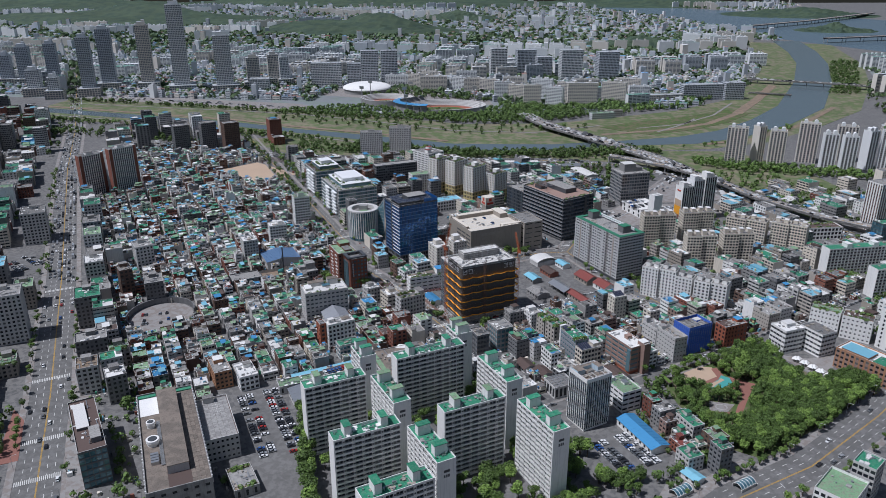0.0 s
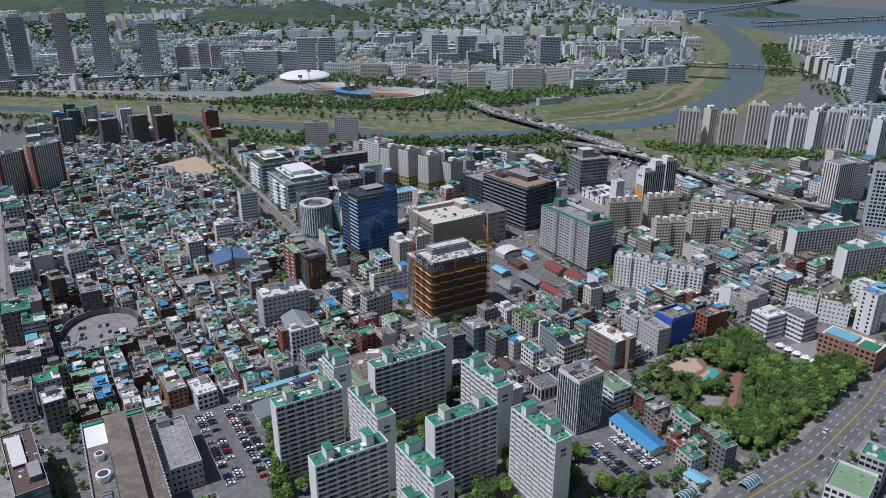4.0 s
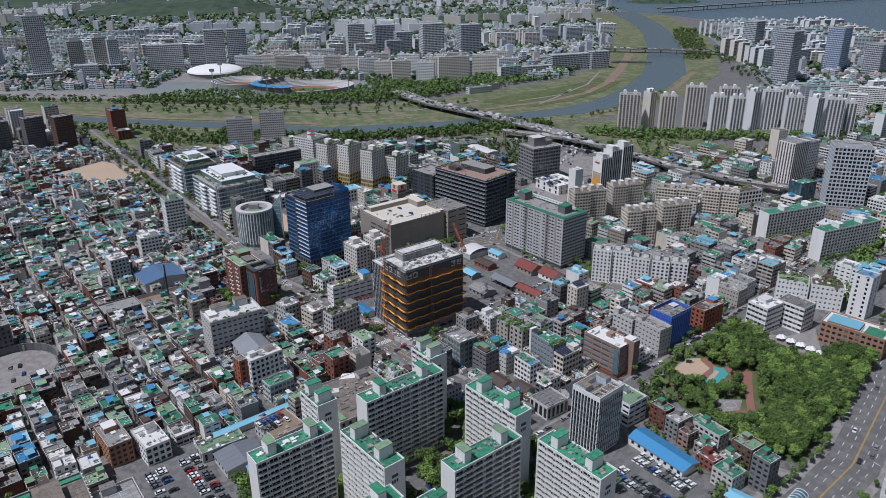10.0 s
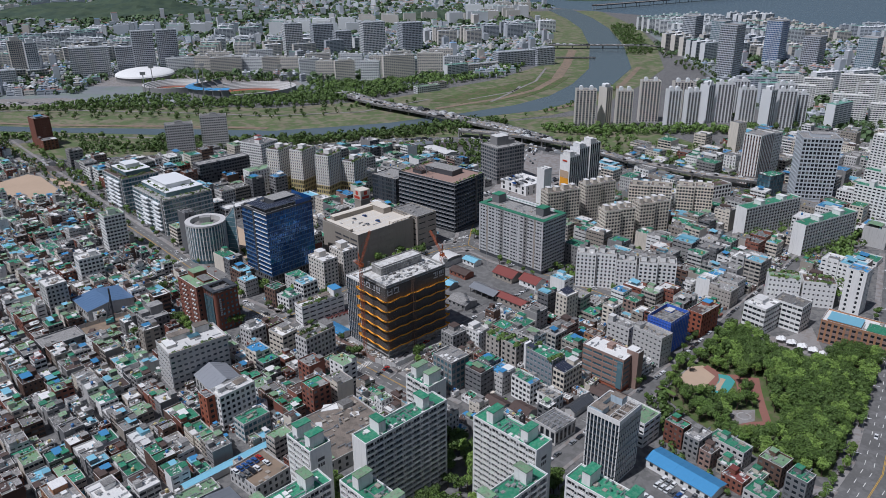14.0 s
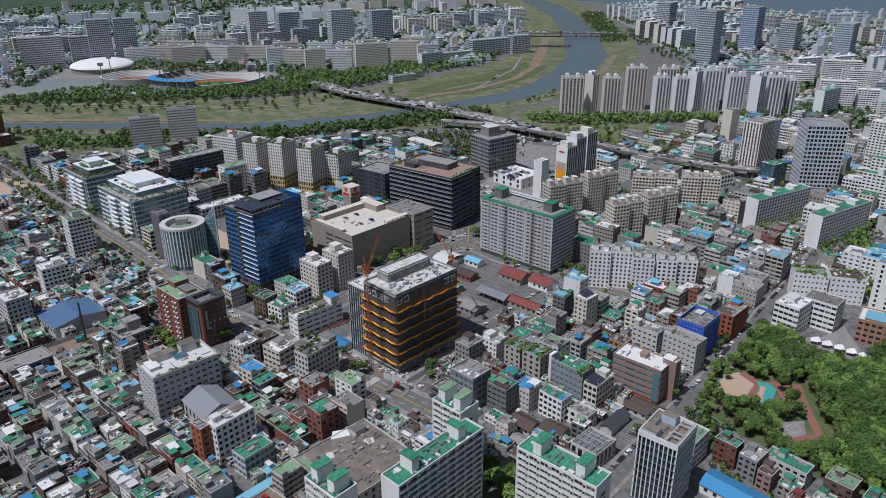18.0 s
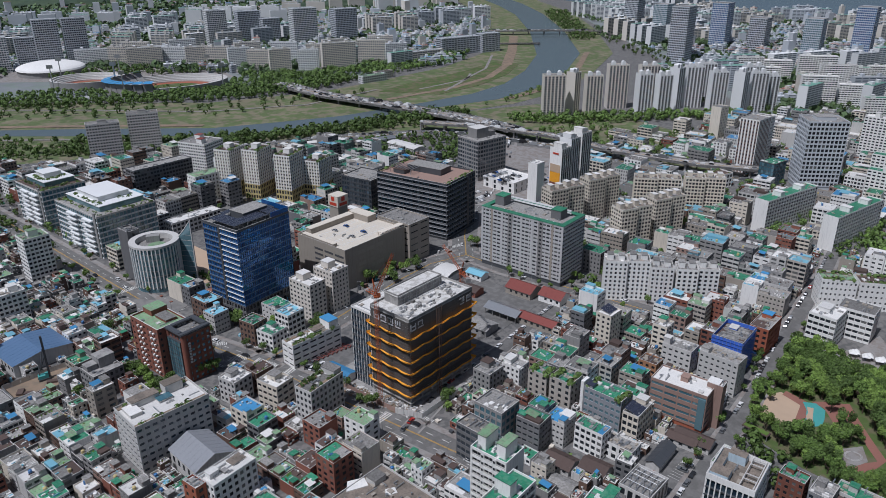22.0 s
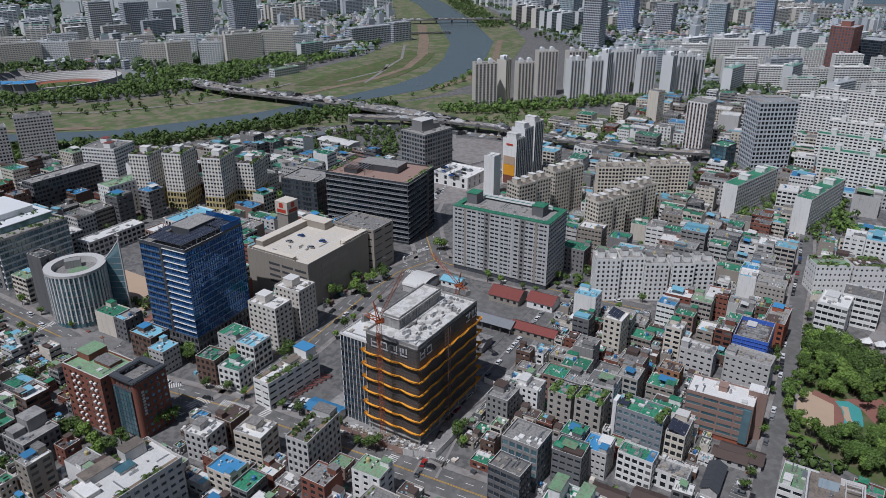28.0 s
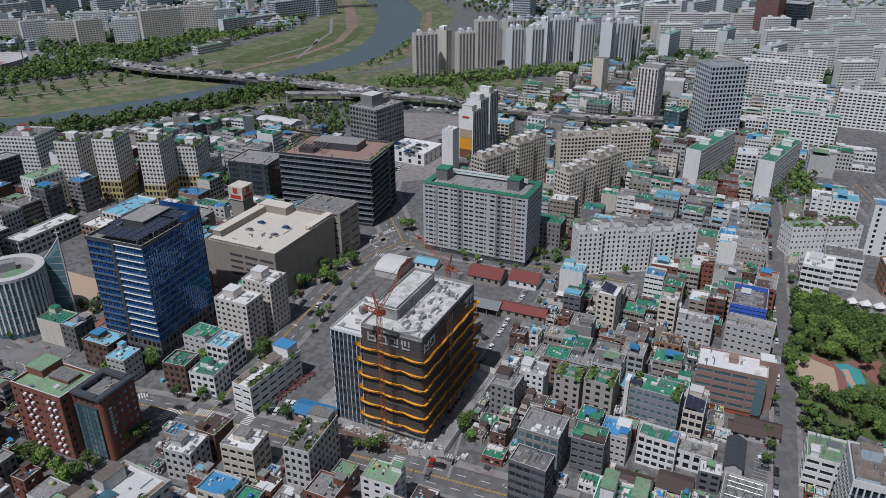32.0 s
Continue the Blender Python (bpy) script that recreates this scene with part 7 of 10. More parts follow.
# red stripes on the striped towers
for x, y, w, d, h in ((-474, 284, 30, 14, 17 * 2.85), (-443, 300, 34, 14, 19 * 2.85)):
    st = thing("wall_stripe", x, y, 0, 58, "dull red vertical stripe panel on the tower's face", "cladding", "red stripes")
    for k in (-1, 1):
        q = Shape()
        q.box(k * (w / 2 - 2.2) - 1.8, k * (w / 2 - 2.2) + 1.8, -d / 2 - 0.12, -d / 2, 0.5, h + 1.2)
        part("panel", q, M["brick"], st)
    q = Shape()
    q.box(-w / 2 - 0.12, -w / 2, -d / 2, d / 2 * 0.2, 0.5, h + 1.2)
    part("panel", q, M["brick"], st)
# orange stripe of the tall residential tower
st = thing("wall_stripe", 203, 266, 0, 26, "orange painted panel low on the white tower's end wall", "cladding")
q = Shape()
q.box(-0.12, 0.0, 1, 12, 8, 17, 0, True)
part("panel", q, M["orange_net"], st)
q = Shape()
q.box(-0.12, 0.0, 1, 12, 17.2, 24, 0, True)
part("panel", q, M["sand"], st, "pale sand coloured panel")
q = Shape()
q.box(-0.12, 0.0, 1, 12, 1, 7.8, 0, True)
part("panel", q, M["brick"], st, "dull red panel")
q = Shape()
q.box(-0.14, 0.0, 3.5, 9.5, 33, 34.4, 0, True)
part("sign_bar", q, M["sign_red"], st, "red sign bar")


# curved retaining wall round the walled parking field
ring = thing("retaining_wall", -234, -17, 0, 0, "dark curved concrete wall round the parking field", "wall")
for k in range(20):
    a0, a1 = radians(20 + k * 11), radians(20 + k * 11 + 10.6)
    q = Shape()
    q.prism([(25 * math.cos(a0), 27 * math.sin(a0)), (25 * math.cos(a1), 27 * math.sin(a1)), (24.2 * math.cos(a1), 26.2 * math.sin(a1)), (24.2 * math.cos(a0), 26.2 * math.sin(a0))], 0, 5.0)
    part("wall_panel", q, M["tile"], ring)

# broken concrete on the site's edge
rb = random.Random(44)
q = Shape()
for _ in range(420):
    k = rb.random()
    x, y = -30 + 32 * k + rb.uniform(-4, 4), 30 - 34 * k + rb.uniform(-4, 4)
    a, b, h = rb.uniform(0.2, 1.0), rb.uniform(0.2, 0.7), rb.uniform(0.2, 0.9)
    t = rb.uniform(0, 3.1)
    c, n_ = math.cos(t), math.sin(t)
    q.prism([(x + i * a * c - j * b * n_, y + i * a * n_ + j * b * c) for i, j in ((-1, -1), (1, -1), (1, 1), (-1, 1))], 0.1, 0.2 + h, rb.randrange(3))
tagged(new("rubble", q.mesh("rubble", [M["concrete"], M["roof_white"], M["soil"]])), "broken concrete and stacked goods on the site", "rubble", "", "stuff")


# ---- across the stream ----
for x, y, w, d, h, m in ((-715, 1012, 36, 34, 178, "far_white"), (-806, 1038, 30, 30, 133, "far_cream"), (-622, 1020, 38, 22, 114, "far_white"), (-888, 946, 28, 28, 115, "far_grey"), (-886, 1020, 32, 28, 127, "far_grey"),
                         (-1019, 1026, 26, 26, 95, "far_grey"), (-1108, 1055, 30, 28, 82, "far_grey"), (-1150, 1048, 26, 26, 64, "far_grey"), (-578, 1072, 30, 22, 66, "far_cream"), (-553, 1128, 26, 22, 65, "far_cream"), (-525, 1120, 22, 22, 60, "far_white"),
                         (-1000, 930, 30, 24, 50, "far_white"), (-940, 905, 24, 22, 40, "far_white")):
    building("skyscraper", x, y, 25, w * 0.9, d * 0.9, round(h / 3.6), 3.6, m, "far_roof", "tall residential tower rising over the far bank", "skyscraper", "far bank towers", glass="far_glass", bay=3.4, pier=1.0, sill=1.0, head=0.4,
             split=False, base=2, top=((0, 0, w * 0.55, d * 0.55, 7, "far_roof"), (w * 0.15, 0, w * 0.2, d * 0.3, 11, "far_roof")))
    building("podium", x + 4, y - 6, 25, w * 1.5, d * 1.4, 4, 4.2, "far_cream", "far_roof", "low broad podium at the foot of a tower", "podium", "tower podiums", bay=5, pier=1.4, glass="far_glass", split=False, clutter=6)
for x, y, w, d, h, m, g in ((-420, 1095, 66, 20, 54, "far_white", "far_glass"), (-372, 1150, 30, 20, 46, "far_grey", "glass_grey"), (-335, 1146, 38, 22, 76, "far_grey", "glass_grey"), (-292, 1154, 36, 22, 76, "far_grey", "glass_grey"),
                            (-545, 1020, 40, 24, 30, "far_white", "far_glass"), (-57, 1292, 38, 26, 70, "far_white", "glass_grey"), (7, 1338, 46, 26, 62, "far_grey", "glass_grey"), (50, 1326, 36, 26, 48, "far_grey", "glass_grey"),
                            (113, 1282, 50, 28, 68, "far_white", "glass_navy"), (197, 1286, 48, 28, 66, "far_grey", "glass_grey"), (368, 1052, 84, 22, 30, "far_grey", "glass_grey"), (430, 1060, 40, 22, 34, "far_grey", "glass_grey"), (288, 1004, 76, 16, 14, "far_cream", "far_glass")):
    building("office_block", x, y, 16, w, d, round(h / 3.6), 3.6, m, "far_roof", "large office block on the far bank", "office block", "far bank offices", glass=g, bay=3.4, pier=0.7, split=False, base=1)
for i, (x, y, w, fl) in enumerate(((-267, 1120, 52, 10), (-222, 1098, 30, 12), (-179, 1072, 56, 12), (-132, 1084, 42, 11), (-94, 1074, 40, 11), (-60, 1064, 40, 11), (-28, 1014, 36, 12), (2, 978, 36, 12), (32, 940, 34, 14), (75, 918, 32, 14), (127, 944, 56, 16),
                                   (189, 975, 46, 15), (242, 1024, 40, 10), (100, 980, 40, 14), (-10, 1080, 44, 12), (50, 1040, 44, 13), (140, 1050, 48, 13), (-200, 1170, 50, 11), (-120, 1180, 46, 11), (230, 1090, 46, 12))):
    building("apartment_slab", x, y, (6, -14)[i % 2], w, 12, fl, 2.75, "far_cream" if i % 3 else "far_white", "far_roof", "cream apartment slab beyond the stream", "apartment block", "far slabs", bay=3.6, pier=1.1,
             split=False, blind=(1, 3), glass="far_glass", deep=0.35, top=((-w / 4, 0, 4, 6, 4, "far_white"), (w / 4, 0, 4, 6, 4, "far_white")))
for i in range(2):
    building("school_wing", 158 + i * 22, 826 + i * 26, 24, 44 - i * 14, 12, 3, 3.3, ("far_white", "far_cream")[i], ("roof_lime", "roof_brown")[i % 2], "school wing beyond the riverside park", "school", "school wings", bay=4, pier=1.2, split=False)


def bowl(x, y, rx, ry, rot, high, seats, label, blue_roof):
    """Oval stadium with sloping stands round a pitch."""
    areas.append([(x + (rx + 8) * math.cos(k * 0.4), y + (rx + 8) * math.sin(k * 0.4)) for k in range(16)])
    root = thing("stadium", x, y, 0, rot, label, "stadium", "stadiums")
    n = 48
    st, outer = Shape(), Shape()
    for i in range(n):
        a, b = 2 * math.pi * i / n, 2 * math.pi * (i + 1) / n
        ca, sa, cb, sb = math.cos(a), math.sin(a), math.cos(b), math.sin(b)
        for k in range(5):
            f0, f1 = 0.72 + 0.056 * k, 0.72 + 0.056 * (k + 1)
            z0, z1 = 1 + high * 0.2 * k, 1 + high * 0.2 * (k + 1)
            st.quad((rx * f0 * ca, ry * f0 * sa, z1), (rx * f1 * ca, ry * f1 * sa, z1), (rx * f1 * cb, ry * f1 * sb, z1), (rx * f0 * cb, ry * f0 * sb, z1))
            st.quad((rx * f0 * ca, ry * f0 * sa, z0), (rx * f0 * ca, ry * f0 * sa, z1), (rx * f0 * cb, ry * f0 * sb, z1), (rx * f0 * cb, ry * f0 * sb, z0))
        outer.quad((rx * ca, ry * sa, 0), (rx * cb, ry * sb, 0), (rx * cb, ry * sb, high + 1), (rx * ca, ry * sa, high + 1))
    part("grandstand", st, M[seats], root)
    part("wall", outer, M["grey"], root)
    tr = Shape()
    tr.prism([(rx * 0.72 * math.cos(2 * math.pi * i / n), ry * 0.72 * math.sin(2 * math.pi * i / n)) for i in range(n)], 0.3, 0.9)
    part("track", tr, M["track"], root)
    pi_ = Shape()
    pi_.prism([(rx * 0.52 * math.cos(2 * math.pi * i / n), ry * 0.5 * math.sin(2 * math.pi * i / n)) for i in range(n)], 0.3, 1.05)
    part("pitch", pi_, M["lawn"], root)
    if blue_roof:
        ro, tall_ = Shape(), Shape()
        for i in range(14):
            a, b = math.pi * (0.62 + 0.055 * i), math.pi * (0.62 + 0.055 * (i + 0.9))
            ro.quad((rx * 0.93 * math.cos(a), ry * 0.93 * math.sin(a), high + 11), (rx * 1.08 * math.cos(a), ry * 1.08 * math.sin(a), high + 9),
                    (rx * 1.08 * math.cos(b), ry * 1.08 * math.sin(b), high + 9), (rx * 0.93 * math.cos(b), ry * 0.93 * math.sin(b), high + 11))
            tall_.quad((rx * 0.8 * math.cos(a), ry * 0.8 * math.sin(a), high * 0.4), (rx * 0.8 * math.cos(b), ry * 0.8 * math.sin(b), high * 0.4), (rx * 1.03 * math.cos(b), ry * 1.03 * math.sin(b), high + 8), (rx * 1.03 * math.cos(a), ry * 1.03 * math.sin(a), high + 8))
            tall_.quad((rx * 1.03 * math.cos(a), ry * 1.03 * math.sin(a), 0), (rx * 1.03 * math.cos(b), ry * 1.03 * math.sin(b), 0), (rx * 1.03 * math.cos(b), ry * 1.03 * math.sin(b), high + 8), (rx * 1.03 * math.cos(a), ry * 1.03 * math.sin(a), high + 8))
        part("canopy", ro, M["roof_blue"], root, "blue stand canopy")
        part("main_stand", tall_, M["grey"], root, "tall grey main stand under the canopy")
    for sx in (-1, 1):
        for sy in (-1, 1):
            li = Shape()
            li.beam((sx * rx * 0.8, sy * ry * 0.8, 0), (sx * rx * 0.8, sy * ry * 0.8, 34), 0.5)
            li.box(sx * rx * 0.8 - 4, sx * rx * 0.8 + 4, sy * ry * 0.8 - 0.6, sy * ry * 0.8 + 0.6, 32, 37)
            part("floodlight", li, M["metal"], root)


bowl(-135, 872, 84, 56, 12, 9, "pale", "athletics stadium with red track and blue canopy", True)
bowl(-252, 935, 52, 46, 0, 10, "pale", "round ballpark with pale outer wall", False)
dome = thing("domed_hall", -322, 1062, 0, 0, "sports hall with a low white dome", "sports hall")
ds = Shape()
for k in range(7):
    for i in range(32):
        a, b = 2 * math.pi * i / 32, 2 * math.pi * (i + 1) / 32
        r0, r1 = 52 * math.cos(k / 7 * math.pi / 2), 52 * math.cos((k + 1) / 7 * math.pi / 2)
        z0, z1 = 9 + 11 * math.sin(k / 7 * math.pi / 2), 9 + 11 * math.sin((k + 1) / 7 * math.pi / 2)
        ds.quad((r0 * math.cos(a), r0 * math.sin(a), z0), (r0 * math.cos(b), r0 * math.sin(b), z0), (r1 * math.cos(b), r1 * math.sin(b), z1), (r1 * math.cos(a), r1 * math.sin(a), z1))
part("roof", ds, M["white"], dome)
dw = Shape()
dw.cyl(0, 0, 50, 0, 9, 32)
part("wall", dw, M["grey"], dome)
areas.append([(-322 + 56 * math.cos(k * 0.4), 1062 + 56 * math.sin(k * 0.4)) for k in range(16)])


# ---- bridges and the raised expressway ----
def viaduct(name, pts, hw, z, thick, step, label, rail=True):
    root = thing(name, pts[0][0], pts[0][1], 0, 0, label, "bridge")
    ox, oy = pts[0]
    loc = [(x - ox, y - oy) for x, y in pts]
    dk = Shape()
    strip(dk, loc, hw, z)
    strip(dk, loc, hw, z - thick)
    for sgn in (-1, 1):
        n = len(loc)
        for i in range(n - 1):
            (ax, ay), (bx, by) = loc[i], loc[i + 1]
            m = math.hypot(bx - ax, by - ay)
            nx, ny = -(by - ay) / m * hw * sgn, (bx - ax) / m * hw * sgn
            q = [(ax + nx, ay + ny), (bx + nx, by + ny)]
            dk.quad((*q[0], z - thick), (*q[1], z - thick), (*q[1], z + 0.9), (*q[0], z + 0.9), 1)
            dk.quad((*q[1], z - thick), (*q[0], z - thick), (*q[0], z + 0.9), (*q[1], z + 0.9), 1)
    part("deck", dk, [M["paving"], M["concrete"]], root)
    mk = Shape()
    strip(mk, loc, 0.25, z + 0.03, 1)
    for k in (-2, -1, 1, 2):
        strip(mk, loc, 0.15, z + 0.03, 0, k * hw / 3)
    part("lane_marking", mk, [M["mark"], M["yellow"]], root)
    for x, y, a in walkline(loc, step):
        p = Shape()
        for o in (-hw * 0.55, hw * 0.55):
            p.cyl(x - math.sin(a) * o, y + math.cos(a) * o, 1.1, 0, z - thick, 10)
        part("pier", p, M["concrete"], root)


BRIDGE = [(20, 815), (45, 757), (71, 709), (123, 643), (173, 575), (213, 512), (240, 455)]
viaduct("road_bridge", BRIDGE, 13, 8.0, 2.0, 36, "long concrete road bridge over the stream, busy with traffic")
OVER = [(150, 520), (219, 474), (266, 418), (300, 345), (351, 281), (400, 244)]
viaduct("expressway_viaduct", OVER, 7, 8.5, 1.6, 28, "raised expressway curving past the towers")
viaduct("road_bridge", [(470, 1300), (560, 1277), (650, 1250), (800, 1190)], 8, 9, 1.8, 34, "low road bridge over the stream mouth")
viaduct("weir_bridge", [(480, 1130), (560, 1110)], 4, 3, 1.0, 20, "narrow footbridge over the stream")
viaduct("river_bridge", [(1000, 2250), (1500, 2500), (2300, 2850)], 14, 16, 3, 80, "long bridge crossing the wide river")
viaduct("river_bridge", [(850, 2750), (1200, 3100), (1700, 3700)], 14, 16, 3, 80, "farther bridge crossing the wide river")


# ---- hills ----
def hill(x, y, rx, ry, high, label, seed):
    n = 40
    s = Shape()
    pts = {}
    for i in range(n + 1):
        for j in range(n + 1):
            a, b = i / n * 2 - 1, j / n * 2 - 1
            r = math.hypot(a, b)
            k = max(0.0, 1 - r) ** 1.1
            z = high * k * (0.75 + 0.5 * noise.noise((a * 2.2 + seed, b * 2.2, 0))) + 9 * noise.noise((a * 14, b * 14, seed)) * min(1, k * 6)
            pts[i, j] = len(s.v)
            s.v.append((x + a * rx, y + b * ry, z - 1.5 if r < 1 else -2))
    for i in range(n):
        for j in range(n):
            s.f.append((pts[i, j], pts[i + 1, j], pts[i + 1, j + 1], pts[i, j + 1]))
            s.k.append(0)
    tagged(new("wooded_hill", s.mesh("wooded_hill", [M["wood_far"]])), label, "hill", "", "structure")


HILLS = [(-680, 2480, 520, 280, 95), (370, 2050, 260, 130, 42), (-350, 3150, 260, 160, 60), (-1900, 2900, 1000, 420, 95), (-3000, 3900, 1300, 600, 130), (-1100, 4500, 1500, 500, 120), (700, 4700, 900, 400, 80), (1350, 3750, 420, 300, 50), (1200, 2750, 170, 110, 40)]
for i, q in enumerate(HILLS):
    hill(*q, "dark green wooded hill rising from the city", i * 3.7)
    areas.append([(q[0] + q[2] * 0.8 * math.cos(k * 0.5), q[1] + q[3] * 0.8 * math.sin(k * 0.5)) for k in range(13)])


# ---- the far city, uncountable ----
# ground colour carries haze: pale and bluish, so gaps between blocks contrast less
sheet("district_ground", [(-8500, 905), (-900, 905), (-420, 850), (-60, 780), (80, 830), (170, 900), (280, 980), (540, 1400), (700, 2250), (650, 4300), (300, 8000), (-8500, 8000)], 0.08, M["far_ground"], "paved ground of the districts beyond the stream, haze in its pale colour")
sheet("district_ground", [(560, 470), (620, 640), (720, 1000), (860, 1500), (960, 1750), (1500, 1350), (2100, 800), (1500, 0), (620, 120)], 0.08, M["far_ground"], "paved ground of the eastern estates, haze in its pale colour")
# distance haze is in these colours; there is no haze in the air
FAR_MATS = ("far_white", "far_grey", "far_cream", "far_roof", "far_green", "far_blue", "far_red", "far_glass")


def far_block(sh, x, y, w, d, h, a, wall, roof, storeys, boxes):
    """One plain block of a distant street: walls, window bands on the faces turned to the sun, roof and stair houses."""
    c, n = math.cos(a), math.sin(a)
    q = [(x + i * w / 2 * c - j * d / 2 * n, y + i * w / 2 * n + j * d / 2 * c) for i, j in ((-1, -1), (1, -1), (1, 1), (-1, 1))]
    sh.prism(q, 0, h, wall)
    sh.k[-1] = roof
    for k in range(storeys):
        z = 1.0 + k * h / storeys
        for i in range(4):
            (ax, ay), (bx, by) = q[i], q[(i + 1) % 4]
            ln = math.hypot(bx - ax, by - ay)
            dx, dy = (bx - ax) / ln, (by - ay) / ln
            if -dx > 0.3 or ln < 14 and storeys > 6:
                continue
            cuts = max(1, round(ln / 9))
            for e in range(cuts):
                f0, f1 = ln * (e + 0.1) / cuts, ln * (e + 0.9) / cuts
                p0, p1 = (ax + dx * f0 + dy * 0.06, ay + dy * f0 - dx * 0.06), (ax + dx * f1 + dy * 0.06, ay + dy * f1 - dx * 0.06)
                sh.quad((*p0, z), (*p1, z), (*p1, z + 1.3), (*p0, z + 1.3), 7)
    for o in boxes:
        ox, oy = x + o * c, y + o * n
        sh.box(ox - 2, ox + 2, oy - 2.4, oy + 2.4, h, h + 3.6, wall)


def far_city(seed, cells, slabs, label, fits):
    """Streets of slabs, low houses and tree plots, cell by cell, on cells (x0, x1, y0, y1)."""
    rng = random.Random(seed)
    sh, green = Shape(), Shape()

    def clump(x, y, r):
        for _ in range(9):
            v = Vector((rng.gauss(0, 1), rng.gauss(0, 1), abs(rng.gauss(0.2, 0.8)))).normalized()
            p = Vector((x, y, r * 0.7)) + Vector((v.x * r, v.y * r, v.z * r)) * rng.uniform(0.6, 1.1)
            t = v.orthogonal().normalized() * r * 0.6
            t.rotate(Matrix.Rotation(rng.uniform(0, 6.28), 3, v))
            b = v.cross(t)
            green.quad(tuple(p - t), tuple(p - b), tuple(p + t), tuple(p + b))

    x0, x1, y0, y1 = cells
    y = y0
    while y < y1:
        size = 130 if y < 2400 else 190
        x = x0
        while x < x1:
            cx, cy = x + size / 2, y + size * 0.4
            if fits(cx, cy):
                kind = noise.noise((cx * 0.0024 + seed, cy * 0.0034, 0.5)) + rng.uniform(-0.25, 0.25)
                a = rng.choice((0.1, -0.25, GRID - 0.5, 0.35)) + rng.uniform(-0.06, 0.06)
                near = cy < 1650
                if kind > 0.42 - slabs:
                    wall = rng.choice((0, 0, 2, 1))
                    hh = rng.uniform(26, 40)
                    for r in range(3 if near else 2):
                        for k in range(2 if size < 150 else 3):
                            px_, py_ = x + (k + 0.5) * size / (2 if size < 150 else 3) + rng.uniform(-4, 4), y + (r + 0.5) * size * 0.8 / (3 if near else 2)
                            w = rng.uniform(34, 50)
                            if any(inside((px_, py_), z) for z in areas) or (cy < 1400 and not free(*uv(px_, py_), w * 0.8, 16, 2)):
                                continue
                            far_block(sh, px_, py_, w, 12, hh + rng.uniform(-2, 2), a, wall, rng.choice((3, 3, 0, 4)), int(hh / 2.9) if near else 0, (-w / 4, w / 4))
                else:
                    step = 16 if near else 19
                    for i in range(int(size / step)):
                        for j in range(int(size * 0.8 / step)):
                            px_, py_ = x + (i + 0.5) * step + rng.uniform(-3, 3), y + (j + 0.5) * step + rng.uniform(-3, 3)
                            if rng.random() < 0.22 or any(inside((px_, py_), z) for z in areas) or (cy < 1400 and not free(*uv(px_, py_), 14, 14, 1)):
                                continue
                            hh = rng.choice((5, 6, 8, 9, 11, 13)) if rng.random() < 0.965 else rng.uniform(18, 40)
                            far_block(sh, px_, py_, step * rng.uniform(0.6, 0.92), step * rng.uniform(0.5, 0.85), hh, a, rng.choice((0, 1, 1, 1, 2)), rng.choice((3, 3, 3, 3, 0, 4, 4, 5, 1, 6)) if rng.random() < 0.9 else 6,
                                      int(hh / 3.2) if cy < 1250 else 0, (rng.uniform(-2, 2),) if near else ())
                for _ in range(46 if near else 16):
                    px_, py_ = x + rng.uniform(0, size), y + rng.uniform(0, size * 0.8)
                    if not any(inside((px_, py_), z) for z in areas):
                        clump(px_, py_, rng.uniform(4, 8) if near else rng.uniform(6, 12))
            x += size
        y += size * 0.8
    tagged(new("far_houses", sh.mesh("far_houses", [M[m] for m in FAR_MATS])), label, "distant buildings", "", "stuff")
    tagged(new("far_trees", green.mesh("far_trees", [M["far_leaf"]])), "clumps of green trees among distant streets", "trees", "", "stuff")


sheet("stadium_plaza", [(-430, 1010), (-330, 985), (-180, 960), (-40, 930), (-60, 1010), (-260, 1130), (-420, 1130)], 0.14, M["paving"], "pale paved ground round the sports halls", "plaza")
sheet("building_site", [(-900, 880), (-640, 850), (-420, 815), (-330, 835), (-420, 900), (-620, 925), (-900, 980)], 0.16, M["paving"], "pale dusty yards along the far bank road", "yard")


